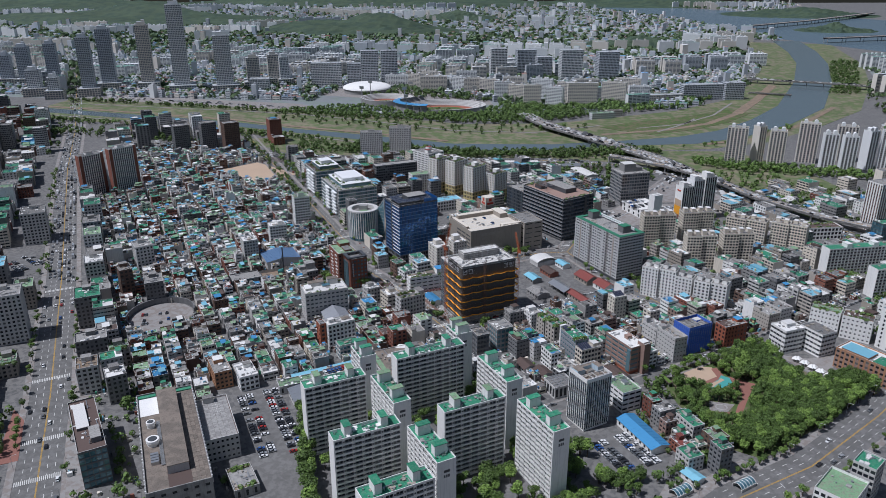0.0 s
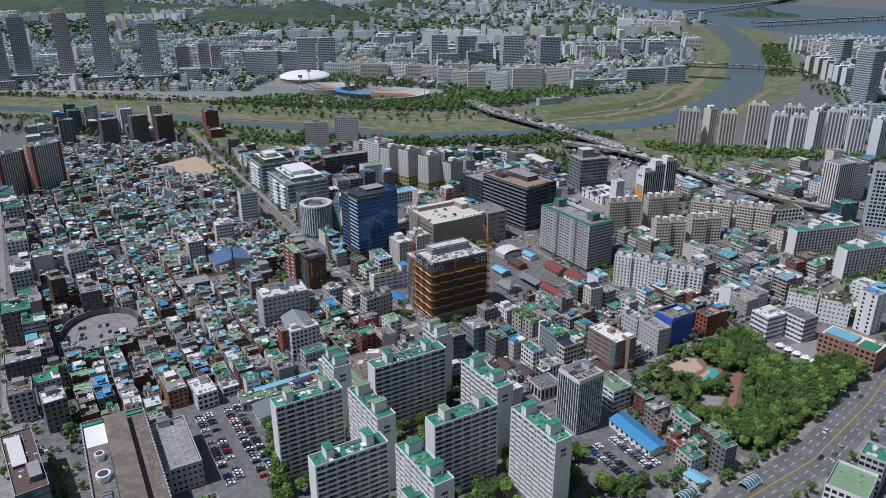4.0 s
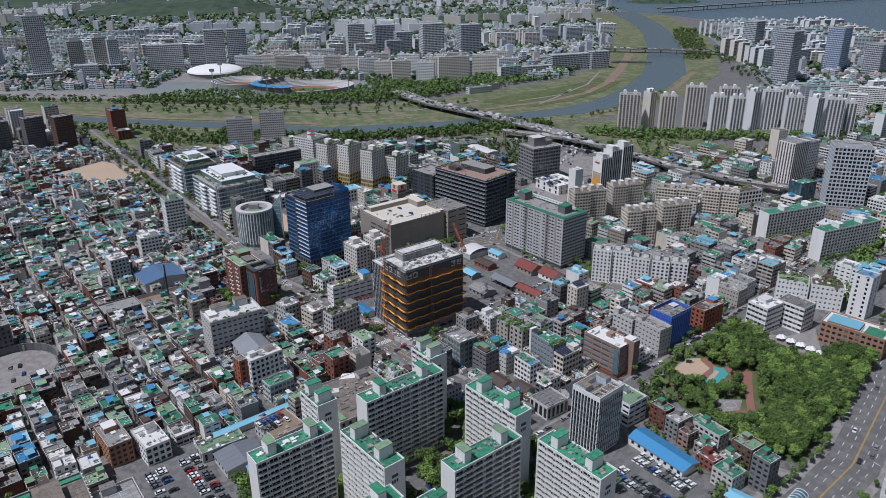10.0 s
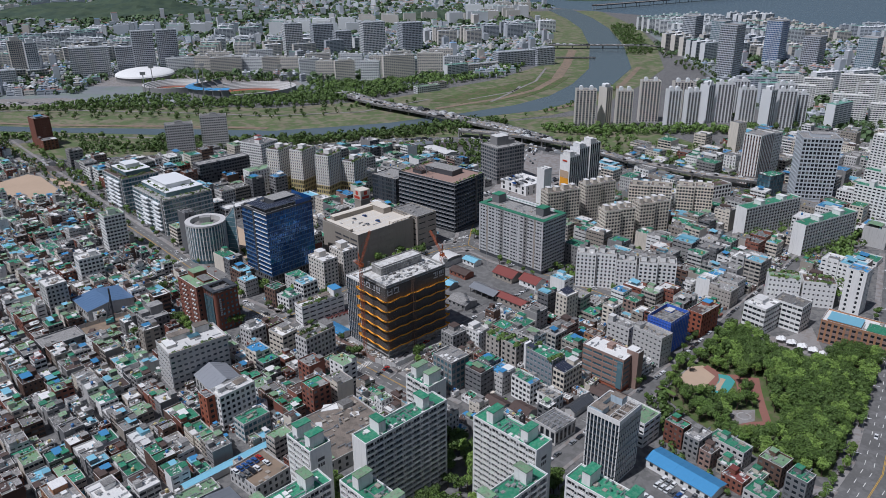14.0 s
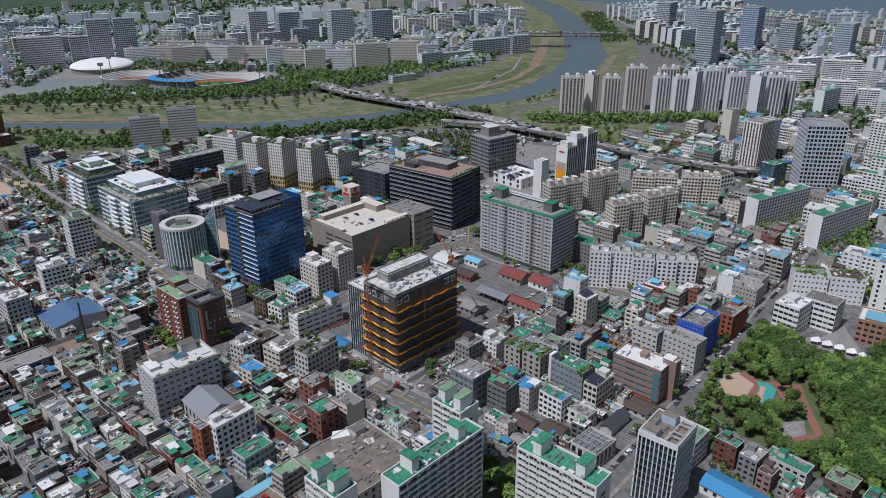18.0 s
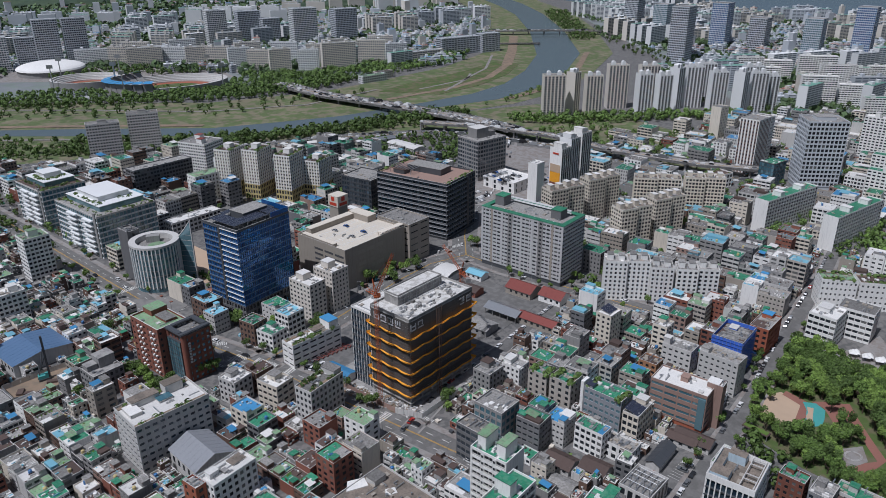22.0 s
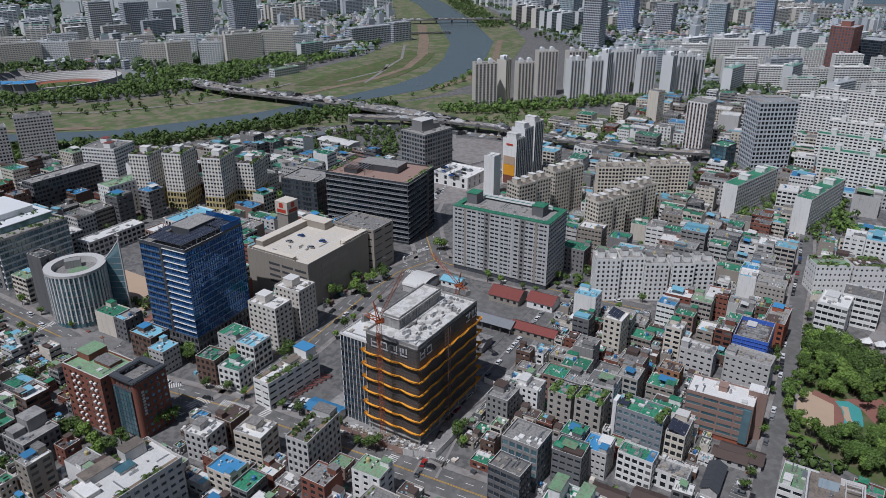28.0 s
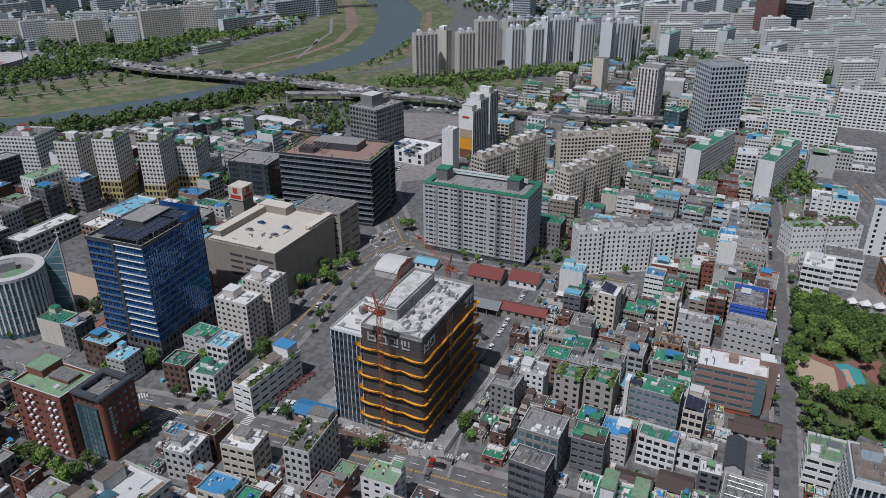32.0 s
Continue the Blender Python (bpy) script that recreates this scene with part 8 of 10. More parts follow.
# ---- trees ----
def crown_mesh(name, seed, n, rx, rz, leaf, material):
    """Many bent leaf clumps on several lobes, with gaps between."""
    rng = random.Random(seed)
    s = Shape()
    lobes = []
    for _ in range(9):
        a, e = rng.uniform(0, 6.28), rng.uniform(-0.5, 1.0)
        r = rng.uniform(0.25, 0.62)
        lobes.append((r * math.cos(a) * rx, r * math.sin(a) * rx, e * 0.55 * rz, rng.uniform(0.34, 0.52)))
    for i in range(n):
        lx, ly, lz, lr = rng.choice(lobes)
        d = Vector((rng.gauss(0, 1), rng.gauss(0, 1), rng.gauss(0.25, 1))).normalized()
        k = rng.uniform(0.75, 1.08)
        p = Vector((lx + d.x * lr * rx * k, ly + d.y * lr * rx * k, lz + d.z * lr * rz * k))
        nrm = (d + Vector((rng.uniform(-0.7, 0.7), rng.uniform(-0.7, 0.7), rng.uniform(-0.3, 0.8)))).normalized()
        t = nrm.orthogonal().normalized()
        t.rotate(Matrix.Rotation(rng.uniform(0, 6.28), 3, nrm))
        b = nrm.cross(t)
        q = leaf * rng.uniform(0.6, 1.25)
        c = p + nrm * q * 0.25
        pts = [p - t * q, p - b * q * 0.8, p + t * q, p + b * q * 0.8]
        m = len(s.v)
        pts[0] = pts[0] - nrm * q * 0.35
        pts[2] = pts[2] - nrm * q * 0.25
        s.v += [tuple(v) for v in pts]
        s.f.append((m, m + 1, m + 2, m + 3))
        s.k.append(0)
    return s.mesh(name, [material])


def trunk_mesh(name, h, seed):
    rng = random.Random(seed)
    s = Shape()
    s.cyl(0, 0, 0.26, 0, h, 8, 0, 0.13)
    for _ in range(5):
        a = rng.uniform(0, 6.28)
        s.beam((0, 0, h * rng.uniform(0.6, 0.95)), (1.6 * math.cos(a), 1.6 * math.sin(a), h + rng.uniform(0.6, 1.8)), 0.07)
    return s.mesh(name, [M["bark"]])


trunk_data = [trunk_mesh("trunk", 3.2, 1), trunk_mesh("trunk", 2.6, 2)]
crown_data = [crown_mesh("crown", 11, 600, 3.4, 3.0, 0.38, M["leaf"]), crown_mesh("crown", 12, 600, 3.0, 3.6, 0.38, M["leaf_lime"]),
              crown_mesh("crown", 13, 600, 3.2, 2.8, 0.38, M["leaf_dark"]), crown_mesh("crown", 14, 520, 2.2, 4.6, 0.35, M["leaf_dark"])]
TREE_LABEL = ("broad green deciduous tree in full leaf", "tall green deciduous tree in full leaf", "dark green dense tree", "dark green pointed conifer")


standing, grove = [], []


def tree(x, y, size, kind, group, z=0.15, rng=random.Random(77)):
    if len(standing) >= 290:
        grove.append((x, y, z, size, kind, rng.uniform(0, 6.28)))
        return
    standing.append((x, y))
    t = thing("tree", x, y, z, rng.uniform(0, 360), TREE_LABEL[kind], "tree", group)
    t.scale = (size, size, size * rng.uniform(0.9, 1.15))
    part("trunk", trunk_data[kind % 2], None, t)
    c = part("crown", crown_data[kind], None, t)
    c.location = (0, 0, 5.0 if kind < 3 else 5.6)


SAND = [(156, -51), (163, -45), (169, -41), (176, -41), (178, -52), (171, -58), (163, -64), (154, -60)]
POOL = [(180, -51), (185, -54), (185, -60), (180, -65), (175, -69), (165, -67), (172, -62), (177, -57)]
PATH = [(193, -57), (200, -59), (195, -69), (190, -80), (187, -87), (183, -97), (170, -101), (163, -97), (164, -94), (179, -96), (183, -86), (187, -80), (189, -68)]
PLAZA = [(166, -84), (181, -86), (175, -95), (164, -96)]
tr = random.Random(21)
spots = []
while len(spots) < 390:
    x, y = tr.uniform(146, 292), tr.uniform(-142, 8)
    if not inside((x, y), PARK):
        continue
    if any(inside((x + i, y + j), poly) for poly in (SAND, POOL, PATH, PLAZA) for i, j in ((0, 0), (3, 0), (-3, 0), (0, 4), (2, 6), (0, 8))) or inside((x, y), YARD) or inside((x + 4, y + 7), YARD) or inside((x + 8, y + 13), YARD) or (x < 190 and y > -104 and tr.random() < 0.2):
        continue
    if min([math.hypot(x - a, y - b) for a, b in spots] or [99]) < 2.9:
        continue
    spots.append((x, y))
spots.sort(key=lambda p: math.hypot(p[0] - 165, p[1] + 70))
for x, y in spots[:130]:
    tree(x, y, tr.uniform(0.95, 1.5) if x > 190 else tr.uniform(0.7, 1.2), tr.choice((0, 0, 0, 1, 1, 2, 2, 3)), "park trees")
for pts, off, step in (([(-190, 255), (-129, 157)], 8.6, 10), ([(161, -177), (209, -143), (266, -86), (330, -12)], 13.8, 5.5), ([(-11, 106), (28, 138), (55, 157)], 10.5, 9),
                       ([(-205, -209), (-250, -132), (-353, 35)], 14.2, 8), ([(100, 133), (134, 87), (160, 52)], 8.5, 8), ([(103, -81), (164, -38), (228, 12)], 6.2, 9), ([(-104, 104), (-65, 62), (-29, 15)], 9, 10)):
    for x, y, a in walkline(pts, step):
        for sgn in (-1, 1):
            if tr.random() < 0.55:
                tree(x - math.sin(a) * off * sgn + tr.uniform(-1, 1), y + math.cos(a) * off * sgn + tr.uniform(-1, 1), tr.uniform(0.55, 0.95), tr.choice((0, 0, 1, 2)), "street trees")
for x, y, n, sx, sy in ((78, -192, 26, 9, 13), (104, -174, 22, 12, 7), (-113, 52, 9, 7, 6), (28, -112, 5, 5, 8), (64, -130, 6, 5, 12), (-72, 166, 6, 8, 8), (-88, 105, 6, 6, 6), (-140, 62, 8, 12, 8), (40, 205, 6, 6, 12), (90, 175, 4, 5, 4), (-128, 66, 9, 6, 6), (-92, 62, 6, 5, 4), (-76, 108, 7, 5, 4), (-52, 98, 3, 4, 3), (-30, 92, 4, 5, 4), (16, 138, 8, 10, 4), (34, 150, 8, 10, 4), (-98, 150, 5, 5, 6), (-140, 118, 5, 8, 5), (130, 100, 6, 10, 8), (146, 78, 5, 6, 5), (-20, 8, 3, 3, 4), (22, -4, 3, 6, 4)):
    for _ in range(n):
        tree(x + tr.uniform(-sx, sx), y + tr.uniform(-sy, sy), tr.uniform(0.7, 1.2), tr.choice((0, 1, 2)), "courtyard trees")


for i in range(22):
    tree(-80 + i * 1.45 + tr.uniform(-2, 2), -138 - i * 4.0 + tr.uniform(-2, 2), tr.uniform(1.4, 1.9), i % 3, "car park trees")
# green courts between the estate towers
for _ in range(700):
    x, y = tr.uniform(-74, 92), tr.uniform(-245, -80)
    u_, v_ = uv(x, y)
    if inside((x, y), APARTLAND) and not any(t_[0] - 2.8 < u_ < t_[1] + 2.8 and t_[2] - 2.8 < v_ < t_[3] + 2.8 for t_ in taken):
        tree(x, y, tr.uniform(0.9, 1.45), tr.choice((0, 0, 1, 2)), "estate trees")

for x, y in spots[130:]:
    tree(x, y, tr.uniform(0.95, 1.5), tr.choice((0, 0, 0, 1, 1, 2, 3)), "park trees")
# the trees farthest off stand joined
for kind in range(4):
    co = np.empty(len(crown_data[kind].vertices) * 3)
    crown_data[kind].vertices.foreach_get("co", co)
    co = co.reshape(-1, 3)
    gv, gf = [], []
    for x, y, z, size, k, a in grove:
        if k != kind:
            continue
        base = len(gv)
        c, s_ = math.cos(a) * size, math.sin(a) * size
        gv += [(x + c * p - s_ * q, y + s_ * p + c * q, z + (r + 5.0) * size) for p, q, r in co]
        gf += [tuple(base + 4 * i + j for j in range(4)) for i in range(len(co) // 4)]
    if gf:
        me = bpy.data.meshes.new("grove")
        me.from_pydata(gv, [], gf)
        me.materials.append(M[("leaf", "leaf_lime", "leaf_dark", "leaf_dark")[kind]])
        tagged(new("grove", me), "close-standing green trees of park and streets", "trees", "", "stuff")
if grove:
    gt = Shape()
    for x, y, z, size, k, a in grove:
        gt.cyl(x, y, 0.26 * size, z - 0.1, z + 4.2 * size, 6, 0, 0.12)
    tagged(new("grove_trunks", gt.mesh("grove_trunks", [M["bark"]])), "brown trunks of the joined park and street trees", "trees", "", "stuff")


def woods(name, poly, spacing, size, label, seed):
    """A belt of trees that nobody could count, one mesh."""
    rng = random.Random(seed)
    s = Shape()
    xs, ys = [p[0] for p in poly], [p[1] for p in poly]
    y = min(ys)
    while y < max(ys):
        x = min(xs)
        while x < max(xs):
            px, py = x + rng.uniform(-0.45, 0.45) * spacing, y + rng.uniform(-0.45, 0.45) * spacing
            if inside((px, py), poly) and not inside((px, py), STREAM) and rng.random() < 0.9:
                r = size * rng.uniform(0.7, 1.3)
                s.beam((px, py, 0), (px, py, r * 1.2), 0.25)
                for _ in range(22):
                    d = Vector((rng.gauss(0, 1), rng.gauss(0, 1), rng.gauss(0.2, 0.9))).normalized()
                    p = Vector((px, py, r * 1.45)) + Vector((d.x * r, d.y * r, d.z * r * 0.95)) * rng.uniform(0.7, 1.1)
                    t = d.orthogonal().normalized() * r * 0.42
                    t.rotate(Matrix.Rotation(rng.uniform(0, 6.28), 3, d))
                    b = d.cross(t)
                    c = p + d * r * 0.16
                    m = len(s.v)
                    s.v += [tuple(p - t), tuple(p - b), tuple(p + t), tuple(p + b), tuple(c)]
                    for j in range(4):
                        s.f.append((m + j, m + (j + 1) % 4, m + 4))
                        s.k.append(0)
            x += spacing
        y += spacing
    for i in range(len(s.k)):
        s.k[i] = (i // 88) % 3 > 0
    tagged(new(name, s.mesh(name, [M["leaf"], M["leaf_dark"]])), label, "trees", "", "stuff")


woods("tree_belt", [(-428, 615), (-290, 395), (-200, 255), (-192, 262), (-280, 402), (-418, 622)], 9, 2.6, "street trees along the far avenue", 9)
woods("tree_belt", [(-410, 632), (-272, 412), (-180, 262), (-174, 266), (-264, 416), (-402, 638)], 9, 2.6, "street trees along the far avenue", 10)
woods("tree_belt", [(-375, 35), (-590, 375), (-584, 380), (-368, 40)], 10, 2.5, "street trees along the boulevard", 11)
woods("tree_belt", [(-270, -235), (-225, -215), (-262, -150), (-300, -165)], 8, 3.4, "dark trees of a small park beside the boulevard", 12)
woods("tree_belt", [(-230, 520), (-110, 508), (-30, 516), (90, 528), (170, 550), (230, 570), (220, 598), (160, 590), (80, 566), (0, 550), (-90, 550), (-220, 578)], 7, 3.4, "belt of green trees along the near bank", 1)
woods("tree_belt", [(-440, 800), (-250, 770), (-60, 750), (60, 780), (160, 850), (110, 880), (20, 850), (-60, 820), (-250, 805), (-420, 830)], 8, 3.6, "green trees along the far bank", 2)
woods("tree_belt", [(170, 850), (300, 935), (420, 1080), (540, 1330), (515, 1340), (390, 1100), (280, 965), (150, 890)], 9, 3.8, "dense tree belt along the far bank road", 3)
woods("tree_belt", [(255, 520), (300, 490), (400, 470), (520, 450), (540, 470), (420, 500), (320, 520), (270, 545)], 7, 3.6, "green wood at the foot of the white towers", 4)
woods("tree_belt", [(60, 410), (140, 370), (200, 430), (200, 470), (130, 492), (70, 488)], 8, 2.6, "young trees on a green near the railway", 5)
woods("tree_belt", [(-900, 690), (-470, 630), (-340, 600), (-240, 575), (-240, 590), (-340, 618), (-470, 650), (-900, 715)], 9, 3.2, "low trees on the near bank", 6)
woods("tree_belt", [(0, 870), (160, 890), (260, 960), (250, 1000), (100, 930), (-20, 910)], 9, 3.8, "park trees between stadium and slabs", 7)
woods("tree_belt", [(-10, 300), (60, 330), (56, 342), (-14, 312)], 7, 2.2, "street trees north of the dark office", 21)
woods("tree_belt", [(20, 205), (52, 228), (46, 240), (14, 214)], 6, 2.4, "trees behind the store", 22)
woods("tree_belt", [(140, 178), (150, 170), (270, 170), (300, 205), (285, 215), (230, 180)], 7, 2.6, "trees between the cream slabs", 23)
woods("tree_belt", [(300, 122), (380, 135), (372, 160), (300, 135)], 7, 2.6, "trees between the green-roofed slabs", 24)
woods("tree_belt", [(318, 90), (330, 84), (404, 112), (398, 122)], 6, 2.4, "trees beside the green-roofed slab", 25)
woods("tree_belt", [(300, 20), (308, 12), (420, 145), (410, 152)], 6, 2.6, "street trees east of the clinic", 26)
woods("tree_belt", [(-120, 212), (-100, 174), (-62, 168), (-62, 180), (-95, 182), (-110, 216)], 6, 2.4, "trees round the school field", 27)
woods("tree_belt", [(320, 60), (375, 75), (365, 96), (318, 82)], 7, 2.2, "garden trees beside the slab", 28)
woods("tree_belt", [(240, 470), (300, 350), (350, 290), (400, 300), (410, 420), (330, 480)], 13, 2.8, "trees between the expressway ramps", 29)
woods("tree_belt", [(-300, 515), (-134, 512), (-32, 524), (60, 532), (170, 522), (160, 540), (60, 545), (-80, 530), (-200, 556), (-320, 590)], 9, 2.6, "trees along the near bank road", 30)
woods("tree_belt", [(-900, 870), (-640, 838), (-420, 800), (-420, 812), (-640, 850), (-900, 884)], 8, 3.4, "tree row along the far bank road", 31)
woods("tree_belt", [(-800, 640), (-560, 600), (-460, 560), (-470, 540), (-600, 560), (-820, 600)], 12, 3.4, "trees between blocks and near bank", 32)
woods("tree_belt", [(-330, 1000), (-200, 985), (-60, 960), (-40, 990), (-240, 1100), (-270, 1030)], 13, 3.6, "trees round the sports halls", 33)
woods("tree_belt", [(640, 1150), (700, 1130), (900, 1700), (840, 1720)], 12, 3.6, "trees on the right bank", 8)

woods("tree_belt", [(-400, 830), (-300, 815), (-215, 830), (-180, 790), (-40, 780), (60, 800), (130, 880), (40, 930), (-20, 960), (-60, 830), (-200, 860), (-320, 880)], 10, 3.6, "park trees round the stadium", 15)
# scattered trees on the floodplain
woods("floodplain_trees", [(-440, 735), (-250, 705), (-80, 660), (60, 690), (140, 740), (60, 760), (-80, 735), (-230, 775), (-400, 810)], 19, 3.0, "scattered green trees on the floodplain", 13)
woods("floodplain_trees", [(200, 600), (300, 620), (400, 690), (500, 810), (470, 800), (380, 700), (290, 630)], 14, 2.6, "low trees along the right bank", 14)

# ---- park floor ----
def ellipse(x, y, a, b, rot, n=24):
    c, s = math.cos(radians(rot)), math.sin(radians(rot))
    return [(x + a * math.cos(6.2832 * i / n) * c - b * math.sin(6.2832 * i / n) * s, y + a * math.cos(6.2832 * i / n) * s + b * math.sin(6.2832 * i / n) * c) for i in range(n)]


sheet("sand_pit", SAND, 0.3, M["sand"], "pale sandy play area in the park", "play area")
sheet("rubber_kerb", [(175, -43), (179, -41), (182, -52), (166, -68), (162, -65), (177, -53)], 0.33, M["redpaving"], "curved red rubber kerb round the sand", "play area")
sheet("splash_pool", POOL, 0.36, M["pool"], "teal rubber play pool with curved edge", "play area")
sheet("play_island", [(179, -55), (181, -57), (177, -61), (175, -63), (172, -67), (170, -66), (173, -61), (176, -59)], 0.42, M["sand"], "curved pale island in the play pool", "play area")
sheet("red_path", PATH, 0.27, M["redpaving"], "red paved path in the park", "path")
sheet("red_path", [(181, -70), (192, -66), (197, -58), (190, -54), (184, -52), (186, -58)], 0.26, M["redpaving"], "red paved path in the park", "path")
sheet("plaza", PLAZA, 0.3, M["paving"], "grey paved plaza with a dark ring", "plaza")
sheet("plaza_ring", ellipse(172, -90, 4, 3.4, 0, 12), 0.35, M["roof_grey"], "dark ring in the plaza paving", "plaza")
sheet("plaza_centre", ellipse(172, -90, 3, 2.4, 0, 12), 0.4, M["paving"], "pale centre of the plaza ring", "plaza")
pergola = thing("planted_pergola", 142, -65, 0, -65, "long pergola with planted roof beside the park", "pergola")
q = Shape()
q.box(-6, 6, -1.8, 1.8, 2.8, 3.2, 0, True)
part("roof", q, M["roof_brown"], pergola)
q = Shape()
for k in range(5):
    for j in (-1.5, 1.5):
        q.box(-5.6 + k * 2.8 - 0.12, -5.6 + k * 2.8 + 0.12, j - 0.12, j + 0.12, 0, 2.8)
part("post", q, M["concrete"], pergola)
q = Shape()
q.box(-5.4, 5.4, -1.3, 1.3, 3.2, 3.45)
part("planting", q, M["leaf"], pergola)
for i in range(9):
    x, y = 234.5 + i * 1.75, -25 - i * 2.6 + (i % 2) * 2.4
    e = thing("marquee", x, y, 0.2, -40, "white pointed event tent", "tent", "white tents")
    q = Shape()
    n = len(q.v)
    q.v += [(-2, -2, 2.4), (2, -2, 2.4), (2, 2, 2.4), (-2, 2, 2.4), (0, 0, 4.6)]
    for k in range(4):
        q.f.append((k, (k + 1) % 4, 4))
        q.k.append(0)
    part("canopy", q, M["white"], e)
    q = Shape()
    for sx in (-1.9, 1.9):
        for sy in (-1.9, 1.9):
            q.beam((sx, sy, 0), (sx, sy, 2.4), 0.05)
    part("frame", q, M["metal"], e)

# ---- cars ----
def car_meshes(w, l, h, name):
    body, cabin, wheels = Shape(), Shape(), Shape()
    body.box(-l / 2, l / 2, -w / 2, w / 2, 0.28, h * 0.55)
    body.box(-l / 2 + 0.15, l / 2 - 0.2, -w / 2 + 0.06, w / 2 - 0.06, h * 0.55, h * 0.58)
    a, b = -l * 0.40, l * 0.24
    z0, z1 = h * 0.58, h
    n = len(cabin.v)
    cabin.v += [(a, -w / 2 + 0.08, z0), (b, -w / 2 + 0.08, z0), (b, w / 2 - 0.08, z0), (a, w / 2 - 0.08, z0),
                (a + 0.55, -w / 2 + 0.24, z1 - 0.05), (b - 0.75, -w / 2 + 0.24, z1 - 0.05), (b - 0.75, w / 2 - 0.24, z1 - 0.05), (a + 0.55, w / 2 - 0.24, z1 - 0.05)]
    for f in ((0, 1, 5, 4), (1, 2, 6, 5), (2, 3, 7, 6), (3, 0, 4, 7)):
        cabin.f.append(tuple(n + i for i in f))
        cabin.k.append(0)
    body.box(a + 0.55, b - 0.75, -w / 2 + 0.24, w / 2 - 0.24, z1 - 0.05, z1)
    for sx in (-0.31, 0.31):
        for sy in (-1, 1):
            wheels.box(sx * l - 0.32, sx * l + 0.32, sy * w / 2 - 0.14, sy * w / 2 + 0.03, 0, 0.62)
    return body, cabin.mesh("cabin_glass", [M["glass"]]), wheels.mesh("wheels", [M["dark"]])


paints = [mat("white_car_paint", (0.75, 0.75, 0.74), 0.25, var=0.03, spec=0.6), mat("silver_car_paint", (0.42, 0.43, 0.44), 0.3, 0.4, var=0.03, spec=0.6), mat("black_car_paint", (0.03, 0.03, 0.033), 0.2, var=0.03, spec=0.6),
          mat("grey_car_paint", (0.14, 0.145, 0.15), 0.25, var=0.03, spec=0.6), mat("red_car_paint", (0.35, 0.03, 0.025), 0.25, var=0.03, spec=0.6), mat("blue_car_paint", (0.04, 0.1, 0.28), 0.25, var=0.03, spec=0.6)]
PAINT = ("white", "silver", "black", "dark grey", "red", "blue")
sedan, cab_glass, car_wheels = car_meshes(1.82, 4.6, 1.48, "sedan")
sedan_data = [sedan.mesh("car", [p]) for p in paints]
cr = random.Random(9)


def car(x, y, a, z=0.12, group="cars"):
    k = cr.choice((0, 0, 0, 0, 0, 0, 0, 1, 1, 1, 2, 2, 2, 2, 2, 3, 3, 3, 3, 4, 5))
    c = new("car", sedan_data[k])
    c.matrix_world = pose(x, y, z, 0, 0, math.degrees(a))
    tagged(c, f"{PAINT[k]} passenger car standing on asphalt", "car", group)
    part("glasshouse", cab_glass, None, c)
    part("running_gear", car_wheels, None, c)


for key, dens in (("boulevard", 0.34), ("tree_street", 0.3), ("junction_road", 0.4), ("north_road", 0.3), ("park_avenue", 0.25), ("slab_road", 0.3)):
    pts, hw, foot = ROADS[key]
    n = max(1, int(hw / 3.3))
    for x, y, a in walkline(pts, 8.5):
        if y > 330 or y < -230:
            continue
        for k in range(n):
            for sgn in (-1, 1):
                if cr.random() < dens * 0.25:
                    o = sgn * (k + 0.5) * hw / n
                    car(x - math.sin(a) * o, y + math.cos(a) * o, a if sgn < 0 else a + math.pi)
for key in ("park_street", "site_street"):
    pts, hw, foot = ROADS[key]
    for x, y, a in walkline(pts, 6.2):
        if cr.random() < 0.6:
            car(x - math.sin(a) * (hw - 1.1), y + math.cos(a) * (hw - 1.1), a, group="parked cars")


def car_rows(x, y, rot, rows, cols, fill, z=0.2):
    c, s = math.cos(radians(rot)), math.sin(radians(rot))
    for i in range(rows):
        for j in range(cols):
            if cr.random() < fill:
                u, v = j * 2.55, i * 5.4 + (i // 2) * 5.5
                car(x + u * c - v * s, y + u * s + v * c, radians(rot + 90), z, "parked cars")


car_rows(92, -139, -57, 4, 12, 0.92)
car_rows(-128, -119, -57, 4, 28, 0.78)
car_rows(-76, -98, 38, 2, 6, 0.8, 7.1)
car_rows(93, -79, 34, 1, 5, 0.5)
car_rows(-46, 54, -40, 2, 9, 0.6)
car_rows(-244, -32, 20, 4, 10, 0.35, 0.22)
car_rows(-432, 70, -33, 4, 14, 0.6, 0.22)
car_rows(-6, 152, 33, 3, 9, 0.2, 26.16)


# railway station sheds and yards by the expressway
for i, (x, y, rot, w, d, rm) in enumerate(((-5, 462, 14, 10, 46, "metal"), (48, 452, -70, 12, 34, "roof_white"), (86, 470, 14, 12, 40, "metal"), (-60, 470, 10, 9, 50, "roof_grey"), (20, 480, 98, 8, 60, "roof_white"), (110, 440, 30, 16, 40, "roof_white"))):
    gable_shed("station_shed", x, y, rot + 90 if i < 4 else rot, w, d, 6, 1.2, "pale", rm, "long pale station building with metal roof", "station", free_sides=False)
sheet("ball_court", [(38, 405), (67, 412), (70, 388), (38, 374)], 0.3, M["pool"], "teal sports court beside the railway", "sports court")
sheet("store_yard", [(168, 330), (226, 340), (262, 316), (290, 330), (250, 400), (212, 430), (176, 378)], 0.22, M["paving"], "pale paved yard beside the expressway", "yard")
sheet("store_yard", [(112, 262), (150, 246), (250, 304), (226, 336), (150, 318)], 0.3, M["paving"], "pale paved parking yard", "car park")
